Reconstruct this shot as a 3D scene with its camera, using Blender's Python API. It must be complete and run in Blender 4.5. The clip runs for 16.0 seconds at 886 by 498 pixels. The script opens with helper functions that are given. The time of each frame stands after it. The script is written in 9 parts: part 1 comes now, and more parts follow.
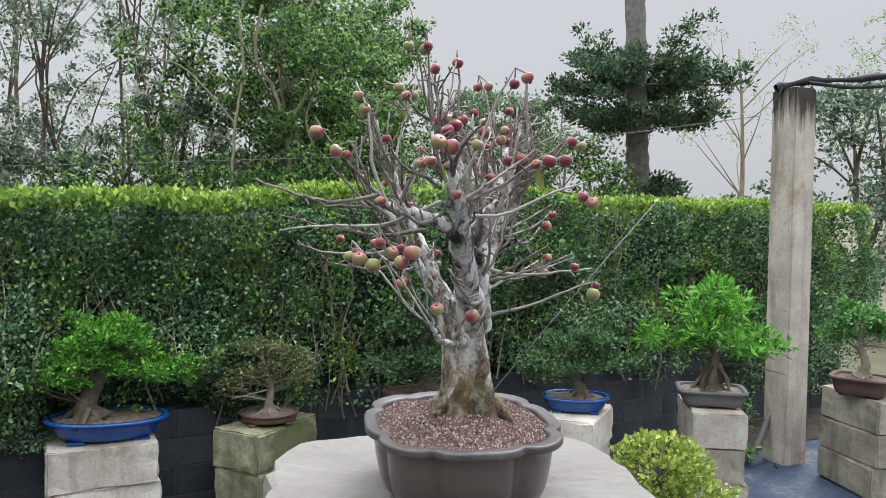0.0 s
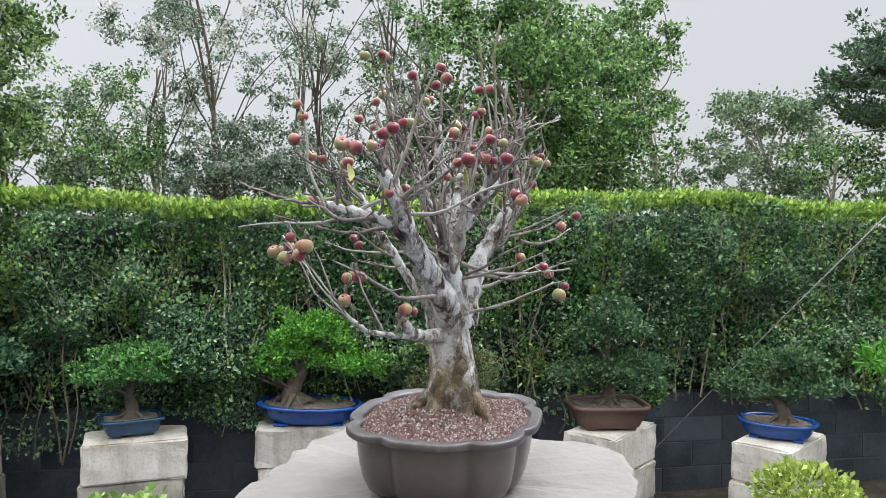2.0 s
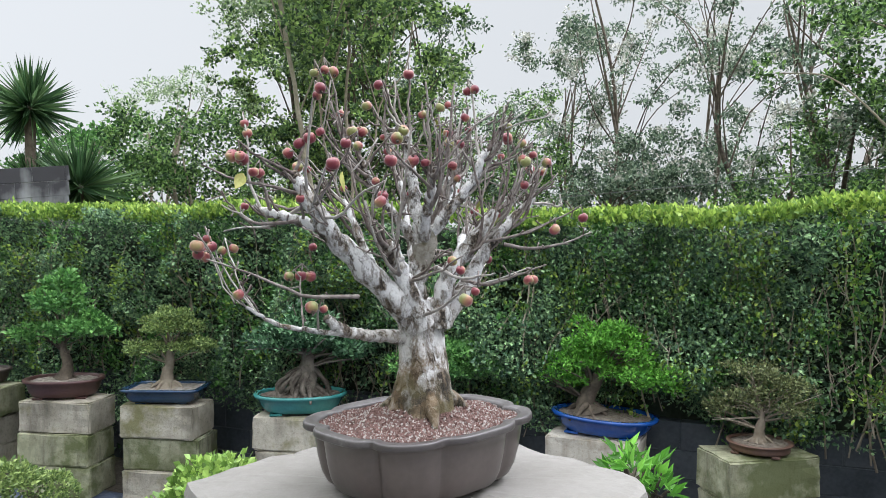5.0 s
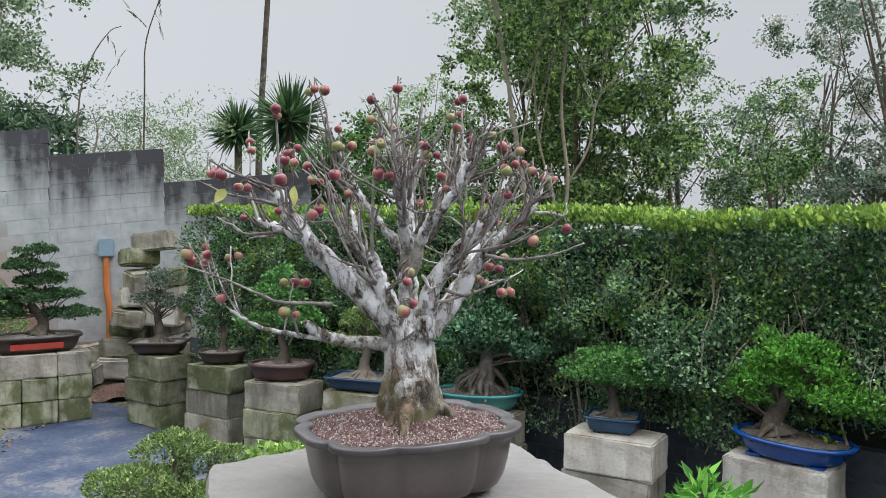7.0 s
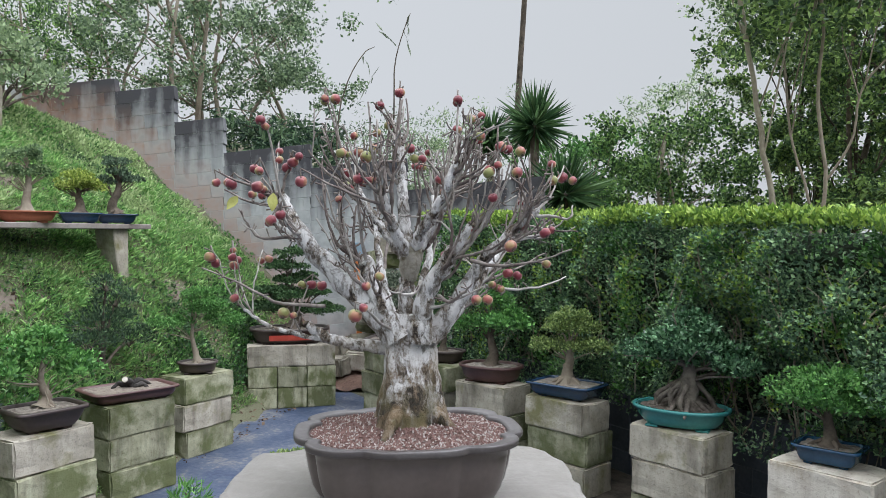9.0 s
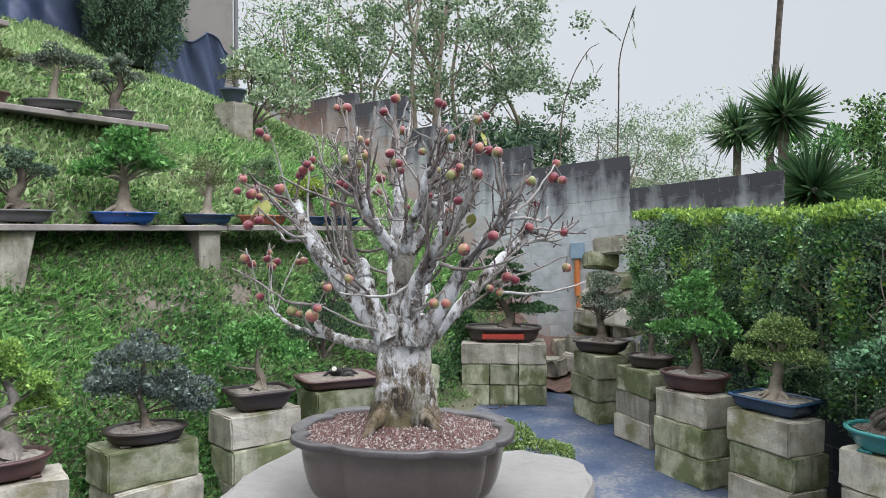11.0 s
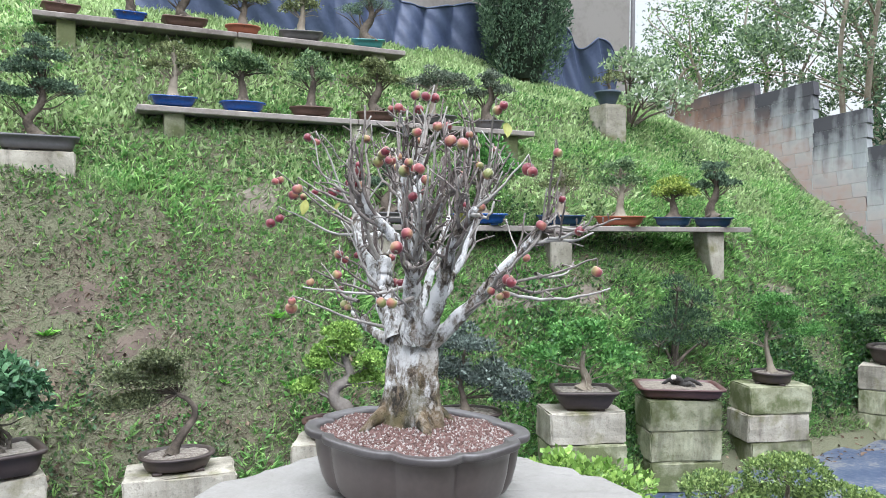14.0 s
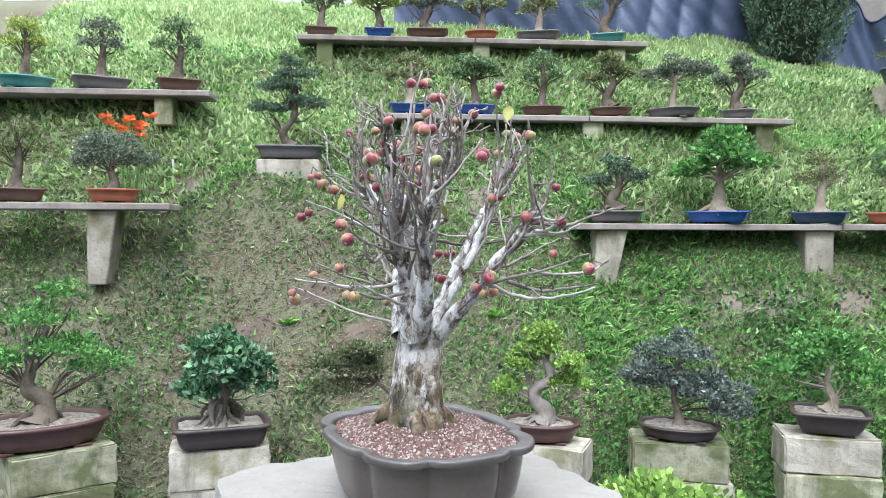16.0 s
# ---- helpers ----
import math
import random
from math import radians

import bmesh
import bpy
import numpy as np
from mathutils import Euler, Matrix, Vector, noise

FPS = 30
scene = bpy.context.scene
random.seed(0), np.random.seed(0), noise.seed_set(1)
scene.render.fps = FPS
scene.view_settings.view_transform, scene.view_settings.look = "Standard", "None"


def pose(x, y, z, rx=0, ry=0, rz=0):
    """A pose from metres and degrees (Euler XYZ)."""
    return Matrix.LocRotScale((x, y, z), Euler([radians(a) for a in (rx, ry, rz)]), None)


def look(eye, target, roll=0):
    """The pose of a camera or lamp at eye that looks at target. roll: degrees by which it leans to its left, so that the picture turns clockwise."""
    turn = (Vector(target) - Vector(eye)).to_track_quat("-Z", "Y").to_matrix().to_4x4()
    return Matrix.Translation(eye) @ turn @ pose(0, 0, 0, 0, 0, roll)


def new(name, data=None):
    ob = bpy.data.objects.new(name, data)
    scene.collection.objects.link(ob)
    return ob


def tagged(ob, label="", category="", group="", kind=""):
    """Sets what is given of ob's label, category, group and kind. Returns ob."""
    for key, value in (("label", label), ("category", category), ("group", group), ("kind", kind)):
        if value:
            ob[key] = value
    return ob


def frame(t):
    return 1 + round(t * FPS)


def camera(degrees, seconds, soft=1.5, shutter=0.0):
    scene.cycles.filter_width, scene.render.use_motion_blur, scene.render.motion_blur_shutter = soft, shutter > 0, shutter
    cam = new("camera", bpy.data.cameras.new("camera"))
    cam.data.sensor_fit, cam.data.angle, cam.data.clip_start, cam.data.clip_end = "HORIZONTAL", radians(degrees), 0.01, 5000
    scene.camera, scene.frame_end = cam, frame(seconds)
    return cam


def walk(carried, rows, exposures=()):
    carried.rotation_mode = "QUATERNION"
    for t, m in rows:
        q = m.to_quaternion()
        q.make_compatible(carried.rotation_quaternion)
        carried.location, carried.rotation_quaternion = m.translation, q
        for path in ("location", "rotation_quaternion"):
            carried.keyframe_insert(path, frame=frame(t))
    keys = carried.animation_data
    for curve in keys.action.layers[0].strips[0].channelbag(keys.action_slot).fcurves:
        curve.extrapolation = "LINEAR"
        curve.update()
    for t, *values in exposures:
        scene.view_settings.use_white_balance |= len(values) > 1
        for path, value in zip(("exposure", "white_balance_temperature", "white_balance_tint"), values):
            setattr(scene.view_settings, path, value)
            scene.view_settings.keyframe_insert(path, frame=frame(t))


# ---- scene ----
cam = camera(59.23, 16.0, 0.75)
PATH = [
    (0.0, -0.0268, -1.2579, 1.6830, 87.458, -0.576, 0.000),
    (0.5, 0.0796, -1.2739, 1.6808, 87.620, -0.491, 4.725),
    (1.0, 0.1932, -1.2760, 1.6754, 87.817, -0.499, 9.513),
    (1.5, 0.3101, -1.2563, 1.6714, 87.987, -0.552, 14.495),
    (2.0, 0.4299, -1.2226, 1.6692, 88.066, -0.513, 19.625),
    (2.5, 0.5495, -1.1745, 1.6665, 88.198, -0.421, 24.715),
    (3.0, 0.6683, -1.1196, 1.6635, 88.357, -0.302, 29.829),
    (3.5, 0.7801, -1.0528, 1.6622, 88.458, -0.257, 34.863),
    (4.0, 0.8802, -0.9716, 1.6617, 88.576, -0.150, 40.145),
    (4.5, 0.9698, -0.8797, 1.6582, 88.705, -0.122, 45.963),
    (7.0, 1.2753, -0.4022, 1.6816, 88.557, -0.366, 69.930),
    (7.5, 1.3120, -0.2934, 1.6859, 88.580, -0.442, 74.888),
    (8.0, 1.3239, -0.1795, 1.6867, 88.561, -0.381, 79.872),
    (8.5, 1.3207, -0.0646, 1.6880, 88.521, -0.388, 84.844),
    (9.0, 1.3291, 0.0527, 1.6848, 88.748, -0.304, 89.810),
    (11.5, 1.2072, 0.5979, 1.6919, 88.650, -0.018, 113.577),
    (12.0, 1.1397, 0.6980, 1.6898, 88.692, -0.120, 118.853),
    (12.5, 1.0602, 0.7972, 1.6881, 88.742, -0.197, 124.512),
    (13.0, 0.9855, 0.8896, 1.6887, 88.735, -0.315, 129.913),
    (13.5, 0.9033, 0.9774, 1.6885, 88.740, -0.326, 135.307),
    (14.0, 0.8096, 1.0554, 1.6870, 88.730, -0.304, 140.724),
    (14.5, 0.7063, 1.1226, 1.6861, 88.712, -0.318, 146.122),
    (15.0, 0.5947, 1.1700, 1.6831, 88.723, -0.260, 151.459),
    (15.5, 0.4806, 1.2019, 1.6796, 88.725, -0.284, 156.766),
    (16.0, 0.3692, 1.2246, 1.6757, 88.725, -0.247, 161.990),
]
walk(cam, [(r[0], pose(*r[1:])) for r in PATH],
     [(0.0, 0.43, 5920, 16), (2.0, 0.58, 5900, 16), (3.3, 0.67, 5890, 16), (4.3, 0.66, 5880, 15), (7.0, 0.24, 5840, 15), (9.2, 0.20, 5820, 15), (11.4, 0.36, 5780, 15), (12.5, 0.45, 5760, 15), (13.5, 0.64, 5690, 14), (16.0, 0.85, 5650, 13)])

# ---- light ----
world = bpy.data.worlds.new("sky")
scene.world = world
world.use_nodes = True
wn = world.node_tree.nodes
wl = world.node_tree.links
sky = wn.new("ShaderNodeTexSky")
sky.sky_type = "NISHITA"
sky.sun_disc = False
sky.sun_elevation, sky.sun_rotation = radians(53), radians(27)
sky.air_density, sky.dust_density, sky.ozone_density = 2.0, 6.0, 1.0
pale = wn.new("ShaderNodeHueSaturation")
pale.inputs["Saturation"].default_value = 0.10
veil = wn.new("ShaderNodeMixRGB")
veil.inputs[0].default_value = 0.9
veil.inputs[2].default_value = (6.55, 6.62, 6.12, 1)
wl.new(sky.outputs[0], pale.inputs["Color"])
wl.new(pale.outputs[0], veil.inputs[1])
# overcast sky: the zenith is brighter than the horizon
wtc = wn.new("ShaderNodeTexCoord")
wsep = wn.new("ShaderNodeSeparateXYZ")
wl.new(wtc.outputs["Generated"], wsep.inputs[0])
wmap = wn.new("ShaderNodeMapRange")
wmap.inputs["From Min"].default_value, wmap.inputs["From Max"].default_value = 0.30, 1.0
wmap.inputs["To Min"].default_value, wmap.inputs["To Max"].default_value = 0.84, 4.7
wl.new(wsep.outputs["Z"], wmap.inputs[0])
wmul = wn.new("ShaderNodeVectorMath")
wmul.operation = "SCALE"
wl.new(veil.outputs[0], wmul.inputs[0])
# thinner cloud to the south-west
wdot = wn.new("ShaderNodeVectorMath")
wdot.operation = "DOT_PRODUCT"
wdot.inputs[1].default_value = (-0.108, -0.129, 0.0)
wl.new(wtc.outputs["Generated"], wdot.inputs[0])
wadd = wn.new("ShaderNodeMath")
wadd.inputs[1].default_value = 0.99
wl.new(wdot.outputs["Value"], wadd.inputs[0])
wsc = wn.new("ShaderNodeMath")
wsc.operation = "MULTIPLY"
wl.new(wmap.outputs[0], wsc.inputs[0])
wl.new(wadd.outputs[0], wsc.inputs[1])
wl.new(wsc.outputs[0], wmul.inputs["Scale"])
wl.new(wmul.outputs[0], wn["Background"].inputs[0])
wn["Background"].inputs[1].default_value = 0.10
sun = new("sun", bpy.data.lights.new("sun", "SUN"))
sun.data.energy, sun.data.angle, sun.data.color = 1.75, radians(30), (1.0, 0.985, 0.96)
sun.matrix_world = look((3, 6, 9), (0, 0, 0))

# ---- materials ----
MATS = {}


def material(name, stops, rough=0.8, scale=8.0, fine=60.0, bump=0.3, metal=0.0, spec=0.4, per="object", clear=0.0, depth=0.004, grain=0.35):
    """Procedural surface: colours from two scales of noise and one random value a piece, with fine relief."""
    if name in MATS:
        return MATS[name]
    m = bpy.data.materials.new(name)
    m.use_nodes = True
    n, l = m.node_tree.nodes, m.node_tree.links
    b = n["Principled BSDF"]
    tc = n.new("ShaderNodeTexCoord")
    if per == "object":
        inf = n.new("ShaderNodeObjectInfo")
        rnd = inf.outputs["Random"]
    else:
        inf = n.new("ShaderNodeNewGeometry")
        rnd = inf.outputs["Random Per Island"]
    off = n.new("ShaderNodeVectorMath")
    off.operation = "MULTIPLY_ADD"
    comb = n.new("ShaderNodeCombineXYZ")
    for i in range(3):
        l.new(rnd, comb.inputs[i])
    off.inputs[1].default_value = (7.3, 5.1, 9.7)
    l.new(comb.outputs[0], off.inputs[0])
    l.new(tc.outputs["Object"], off.inputs[2])
    big = n.new("ShaderNodeTexNoise")
    big.inputs["Scale"].default_value, big.inputs["Detail"].default_value, big.inputs["Roughness"].default_value = scale, 5, 0.62
    small = n.new("ShaderNodeTexNoise")
    small.inputs["Scale"].default_value, small.inputs["Detail"].default_value = fine, 4
    l.new(off.outputs[0], big.inputs["Vector"])
    l.new(off.outputs[0], small.inputs["Vector"])
    mix = n.new("ShaderNodeMath")
    mix.operation = "MULTIPLY_ADD"
    l.new(small.outputs[0], mix.inputs[0])
    mix.inputs[1].default_value = grain
    l.new(big.outputs[0], mix.inputs[2])
    sh = n.new("ShaderNodeMath")
    sh.operation = "MULTIPLY_ADD"
    l.new(rnd, sh.inputs[0])
    sh.inputs[1].default_value = 0.22
    l.new(mix.outputs[0], sh.inputs[2])
    ramp = n.new("ShaderNodeValToRGB")
    e = ramp.color_ramp.elements
    while len(e) < len(stops):
        e.new(0.5)
    for k, (at, c) in enumerate(stops):
        e[k].position, e[k].color = at, (*c, 1)
    l.new(sh.outputs[0], ramp.inputs[0])
    l.new(ramp.outputs[0], b.inputs["Base Color"])
    b.inputs["Roughness"].default_value, b.inputs["Metallic"].default_value = rough, metal
    b.inputs["Specular IOR Level"].default_value = spec
    b.inputs["Coat Weight"].default_value = clear
    b.inputs["Coat Roughness"].default_value = 0.15
    if bump:
        bp = n.new("ShaderNodeBump")
        bp.inputs["Strength"].default_value, bp.inputs["Distance"].default_value = bump, depth
        l.new(mix.outputs[0], bp.inputs["Height"])
        l.new(bp.outputs[0], b.inputs["Normal"])
    MATS[name] = m
    return m


def leaf_material(name, dark, mid, light, rough=0.45, through_light=0.35):
    """Leaves: every leaf takes its own shade, and light shines through."""
    if name in MATS:
        return MATS[name]
    m = bpy.data.materials.new(name)
    m.use_nodes = True
    n, l = m.node_tree.nodes, m.node_tree.links
    b = n["Principled BSDF"]
    g = n.new("ShaderNodeNewGeometry")
    ramp = n.new("ShaderNodeValToRGB")
    e = ramp.color_ramp.elements
    e.new(0.5)
    e.new(0.9)
    for k, (at, c) in enumerate(((0.0, dark), (0.45, mid), (0.85, light), (1.0, [min(1, v * 1.5) for v in light]))):
        e[k].position, e[k].color = at, (*c, 1)
    l.new(g.outputs["Random Per Island"], ramp.inputs[0])
    l.new(ramp.outputs[0], b.inputs["Base Color"])
    b.inputs["Roughness"].default_value = rough
    b.inputs["Specular IOR Level"].default_value = 0.35
    t = n.new("ShaderNodeBsdfTranslucent")
    l.new(ramp.outputs[0], t.inputs[0])
    ms = n.new("ShaderNodeMixShader")
    ms.inputs[0].default_value = through_light
    l.new(b.outputs[0], ms.inputs[1])
    l.new(t.outputs[0], ms.inputs[2])
    l.new(ms.outputs[0], n["Material Output"].inputs[0])
    MATS[name] = m
    return m


def weathered(name, pale, mid, grime, moss, moss_at, streak=0.5):
    """Old cast concrete: blotchy, with grime run down its faces and patches of moss and algae."""
    m = bpy.data.materials.new(name)
    m.use_nodes = True
    n, l = m.node_tree.nodes, m.node_tree.links
    b = n["Principled BSDF"]
    tc, inf = n.new("ShaderNodeTexCoord"), n.new("ShaderNodeObjectInfo")
    off = n.new("ShaderNodeVectorMath")
    off.operation = "MULTIPLY_ADD"
    comb = n.new("ShaderNodeCombineXYZ")
    for i in range(3):
        l.new(inf.outputs["Random"], comb.inputs[i])
    off.inputs[1].default_value = (17.3, 25.1, 39.7)
    l.new(comb.outputs[0], off.inputs[0])
    l.new(tc.outputs["Object"], off.inputs[2])

    def noise(scale, detail, squash=(1, 1, 1), rough=0.6):
        mp = n.new("ShaderNodeMapping")
        mp.inputs["Scale"].default_value = squash
        l.new(off.outputs[0], mp.inputs[0])
        t = n.new("ShaderNodeTexNoise")
        t.inputs["Scale"].default_value, t.inputs["Detail"].default_value, t.inputs["Roughness"].default_value = scale, detail, rough
        l.new(mp.outputs[0], t.inputs["Vector"])
        return t.outputs[0]

    def span(src, lo, hi, top):
        r = n.new("ShaderNodeMapRange")
        r.inputs["From Min"].default_value, r.inputs["From Max"].default_value, r.inputs["To Max"].default_value = lo, hi, top
        l.new(src, r.inputs[0])
        return r.outputs[0]

    def mix(fac, a, c):
        x = n.new("ShaderNodeMixRGB")
        l.new(fac, x.inputs[0])
        if isinstance(a, tuple):
            x.inputs[1].default_value = (*a, 1)
        else:
            l.new(a, x.inputs[1])
        x.inputs[2].default_value = (*c, 1)
        return x.outputs[0]

    fine = noise(55, 6, rough=0.7)
    col = mix(span(noise(5, 6), 0.36, 0.64, 1.0), pale, mid)
    col = mix(span(fine, 0.53, 0.74, 0.62), col, grime)
    col = mix(span(noise(9, 5, (1, 1, 0.18)), 0.50, 0.70, streak), col, grime)
    col = mix(span(noise(4.2, 7), moss_at, moss_at + 0.13, 0.85), col, moss)
    hs = n.new("ShaderNodeHueSaturation")
    l.new(span(inf.outputs["Random"], 0, 1, 0.5), hs.inputs["Value"])
    hs.inputs["Value"].default_value = 1.0
    add = n.new("ShaderNodeMath")
    add.operation = "ADD"
    l.new(span(inf.outputs["Random"], 0, 1, 0.42), add.inputs[0])
    add.inputs[1].default_value = 0.78
    l.new(add.outputs[0], hs.inputs["Value"])
    l.new(col, hs.inputs["Color"])
    l.new(hs.outputs[0], b.inputs["Base Color"])
    b.inputs["Roughness"].default_value, b.inputs["Specular IOR Level"].default_value = 0.93, 0.25
    bp = n.new("ShaderNodeBump")
    bp.inputs["Strength"].default_value, bp.inputs["Distance"].default_value = 0.6, 0.006
    l.new(fine, bp.inputs["Height"])
    l.new(bp.outputs[0], b.inputs["Normal"])
    return m


CONCRETE = weathered("concrete", (0.43, 0.395, 0.325), (0.25, 0.228, 0.178), (0.070, 0.060, 0.046), (0.145, 0.140, 0.055), 0.53, 0.62)
MOSSY = weathered("mossy_concrete", (0.39, 0.385, 0.27), (0.215, 0.215, 0.135), (0.06, 0.055, 0.038), (0.085, 0.10, 0.035), 0.44, 0.7)
WHITEWASH = weathered("whitewashed_concrete", (0.64, 0.60, 0.53), (0.47, 0.43, 0.36), (0.16, 0.105, 0.068), (0.25, 0.20, 0.125), 0.57, 0.45)
SLAB = material("white_slab", [(0.36, (0.060, 0.048, 0.036)), (0.47, (0.130, 0.115, 0.096)), (0.58, (0.178, 0.166, 0.148)), (1.0, (0.228, 0.216, 0.198))], 0.9, 6, 60, 1.0, depth=0.008)
DARKWALL = material("dark_painted_block", [(0.3, (0.013, 0.016, 0.020)), (0.6, (0.034, 0.042, 0.053)), (1.0, (0.095, 0.108, 0.125))], 0.5, 3, 50, 0.5)
MORTAR = material("mortar", [(0.3, (0.30, 0.31, 0.315)), (0.8, (0.42, 0.425, 0.42))], 0.95, 5, 60, 0.4)
GRASSY = material("grassy_soil", [(0.58, (0.030, 0.022, 0.016)), (0.72, (0.082, 0.062, 0.046)), (0.82, (0.140, 0.106, 0.080)), (0.92, (0.120, 0.106, 0.068)), (1.0, (0.140, 0.140, 0.085))], 0.95, 2.2, 85, 1.0, per="island", depth=0.02, grain=0.75)
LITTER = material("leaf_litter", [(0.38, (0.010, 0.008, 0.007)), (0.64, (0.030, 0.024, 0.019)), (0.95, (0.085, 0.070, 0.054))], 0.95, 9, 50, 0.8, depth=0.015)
WEEDMAT = material("weed_mat", [(0.46, (0.012, 0.019, 0.040)), (0.64, (0.028, 0.043, 0.085)), (0.80, (0.047, 0.066, 0.115)), (0.94, (0.085, 0.100, 0.140)), (1.0, (0.16, 0.16, 0.165))], 0.55, 2.6, 30, 0.7, depth=0.012, grain=0.5)
TWIG = material("twig_bark", [(0.38, (0.030, 0.020, 0.018)), (0.60, (0.092, 0.068, 0.060)), (0.98, (0.27, 0.24, 0.215))], 0.75, 30, 120, 0.4)
SHOOT = material("pale_shoot_bark", [(0.38, (0.085, 0.070, 0.058)), (0.58, (0.21, 0.185, 0.16)), (0.98, (0.42, 0.40, 0.37))], 0.75, 34, 120, 0.4)
DARKBARK = material("dark_bark", [(0.38, (0.013, 0.010, 0.008)), (0.62, (0.056, 0.045, 0.034)), (0.95, (0.16, 0.13, 0.10))], 0.95, 12, 70, 0.8)
GREYBARK = material("weathered_grey_bark", [(0.3, (0.04, 0.033, 0.027)), (0.55, (0.115, 0.098, 0.082)), (0.95, (0.26, 0.23, 0.20))], 0.9, 12, 70, 0.8)
PALEBARK = material("pale_bark", [(0.3, (0.06, 0.046, 0.032)), (0.55, (0.17, 0.135, 0.10)), (0.95, (0.30, 0.26, 0.20))], 0.9, 10, 60, 0.7)
PALESTEM = material("pale_climbing_stem", [(0.3, (0.085, 0.074, 0.048)), (0.55, (0.19, 0.168, 0.118)), (0.95, (0.32, 0.29, 0.22))], 0.85, 10, 60, 0.5)
SOIL = material("bonsai_soil", [(0.40, (0.018, 0.012, 0.009)), (0.62, (0.066, 0.050, 0.038)), (0.95, (0.21, 0.18, 0.145))], 0.95, 40, 160, 0.9, depth=0.006)
SAND = material("sandy_bonsai_soil", [(0.40, (0.045, 0.036, 0.028)), (0.62, (0.155, 0.130, 0.105)), (0.95, (0.36, 0.325, 0.28))], 0.95, 40, 160, 0.9, depth=0.006)
PLANK = material("weathered_plank", [(0.3, (0.085, 0.068, 0.058)), (0.6, (0.175, 0.148, 0.130)), (0.95, (0.30, 0.265, 0.24))], 0.9, 6, 80, 0.4)
CLAY = material("dark_clay_glaze", [(0.3, (0.036, 0.027, 0.025)), (0.6, (0.058, 0.045, 0.042)), (0.95, (0.092, 0.073, 0.068))], 0.34, 5, 90, 0.08, spec=0.6, clear=0.22)


def glaze(name, c, rough=0.3):
    d = [v * 0.55 for v in c]
    u = [min(1, v * 1.35 + 0.01) for v in c]
    return material(name, [(0.3, d), (0.6, c), (0.95, u)], rough, 7, 60, 0.15, spec=0.5)


ROOTBARK = material("fig_root_bark", [(0.38, (0.016, 0.013, 0.010)), (0.62, (0.062, 0.051, 0.041)), (0.95, (0.20, 0.175, 0.145))], 0.9, 16, 80, 0.9, depth=0.006)
BLUE = glaze("blue_glaze", (0.008, 0.056, 0.235), 0.2)
NAVY = glaze("navy_glaze", (0.008, 0.030, 0.070), 0.25)
SEABLUE = glaze("sea_blue_glaze", (0.007, 0.042, 0.092), 0.25)
GREYNAVY = glaze("grey_blue_glaze", (0.030, 0.045, 0.065), 0.4)
TEAL = glaze("teal_glaze", (0.035, 0.17, 0.16), 0.25)
INKBARK = material("black_bark", [(0.35, (0.006, 0.005, 0.005)), (0.6, (0.018, 0.016, 0.014)), (0.95, (0.06, 0.055, 0.05))], 0.9, 30, 120, 0.8)
BROWN = glaze("brown_clay", (0.085, 0.045, 0.03), 0.55)
DARKPOT = glaze("dark_brown_clay", (0.035, 0.023, 0.019), 0.5)
BURGUNDY = glaze("burgundy_clay", (0.058, 0.024, 0.021), 0.45)
TERRA = glaze("terracotta", (0.24, 0.075, 0.035), 0.7)
GREYPOT = glaze("grey_clay", (0.10, 0.095, 0.095), 0.6)
REDPANEL = glaze("red_panel", (0.30, 0.035, 0.018), 0.4)

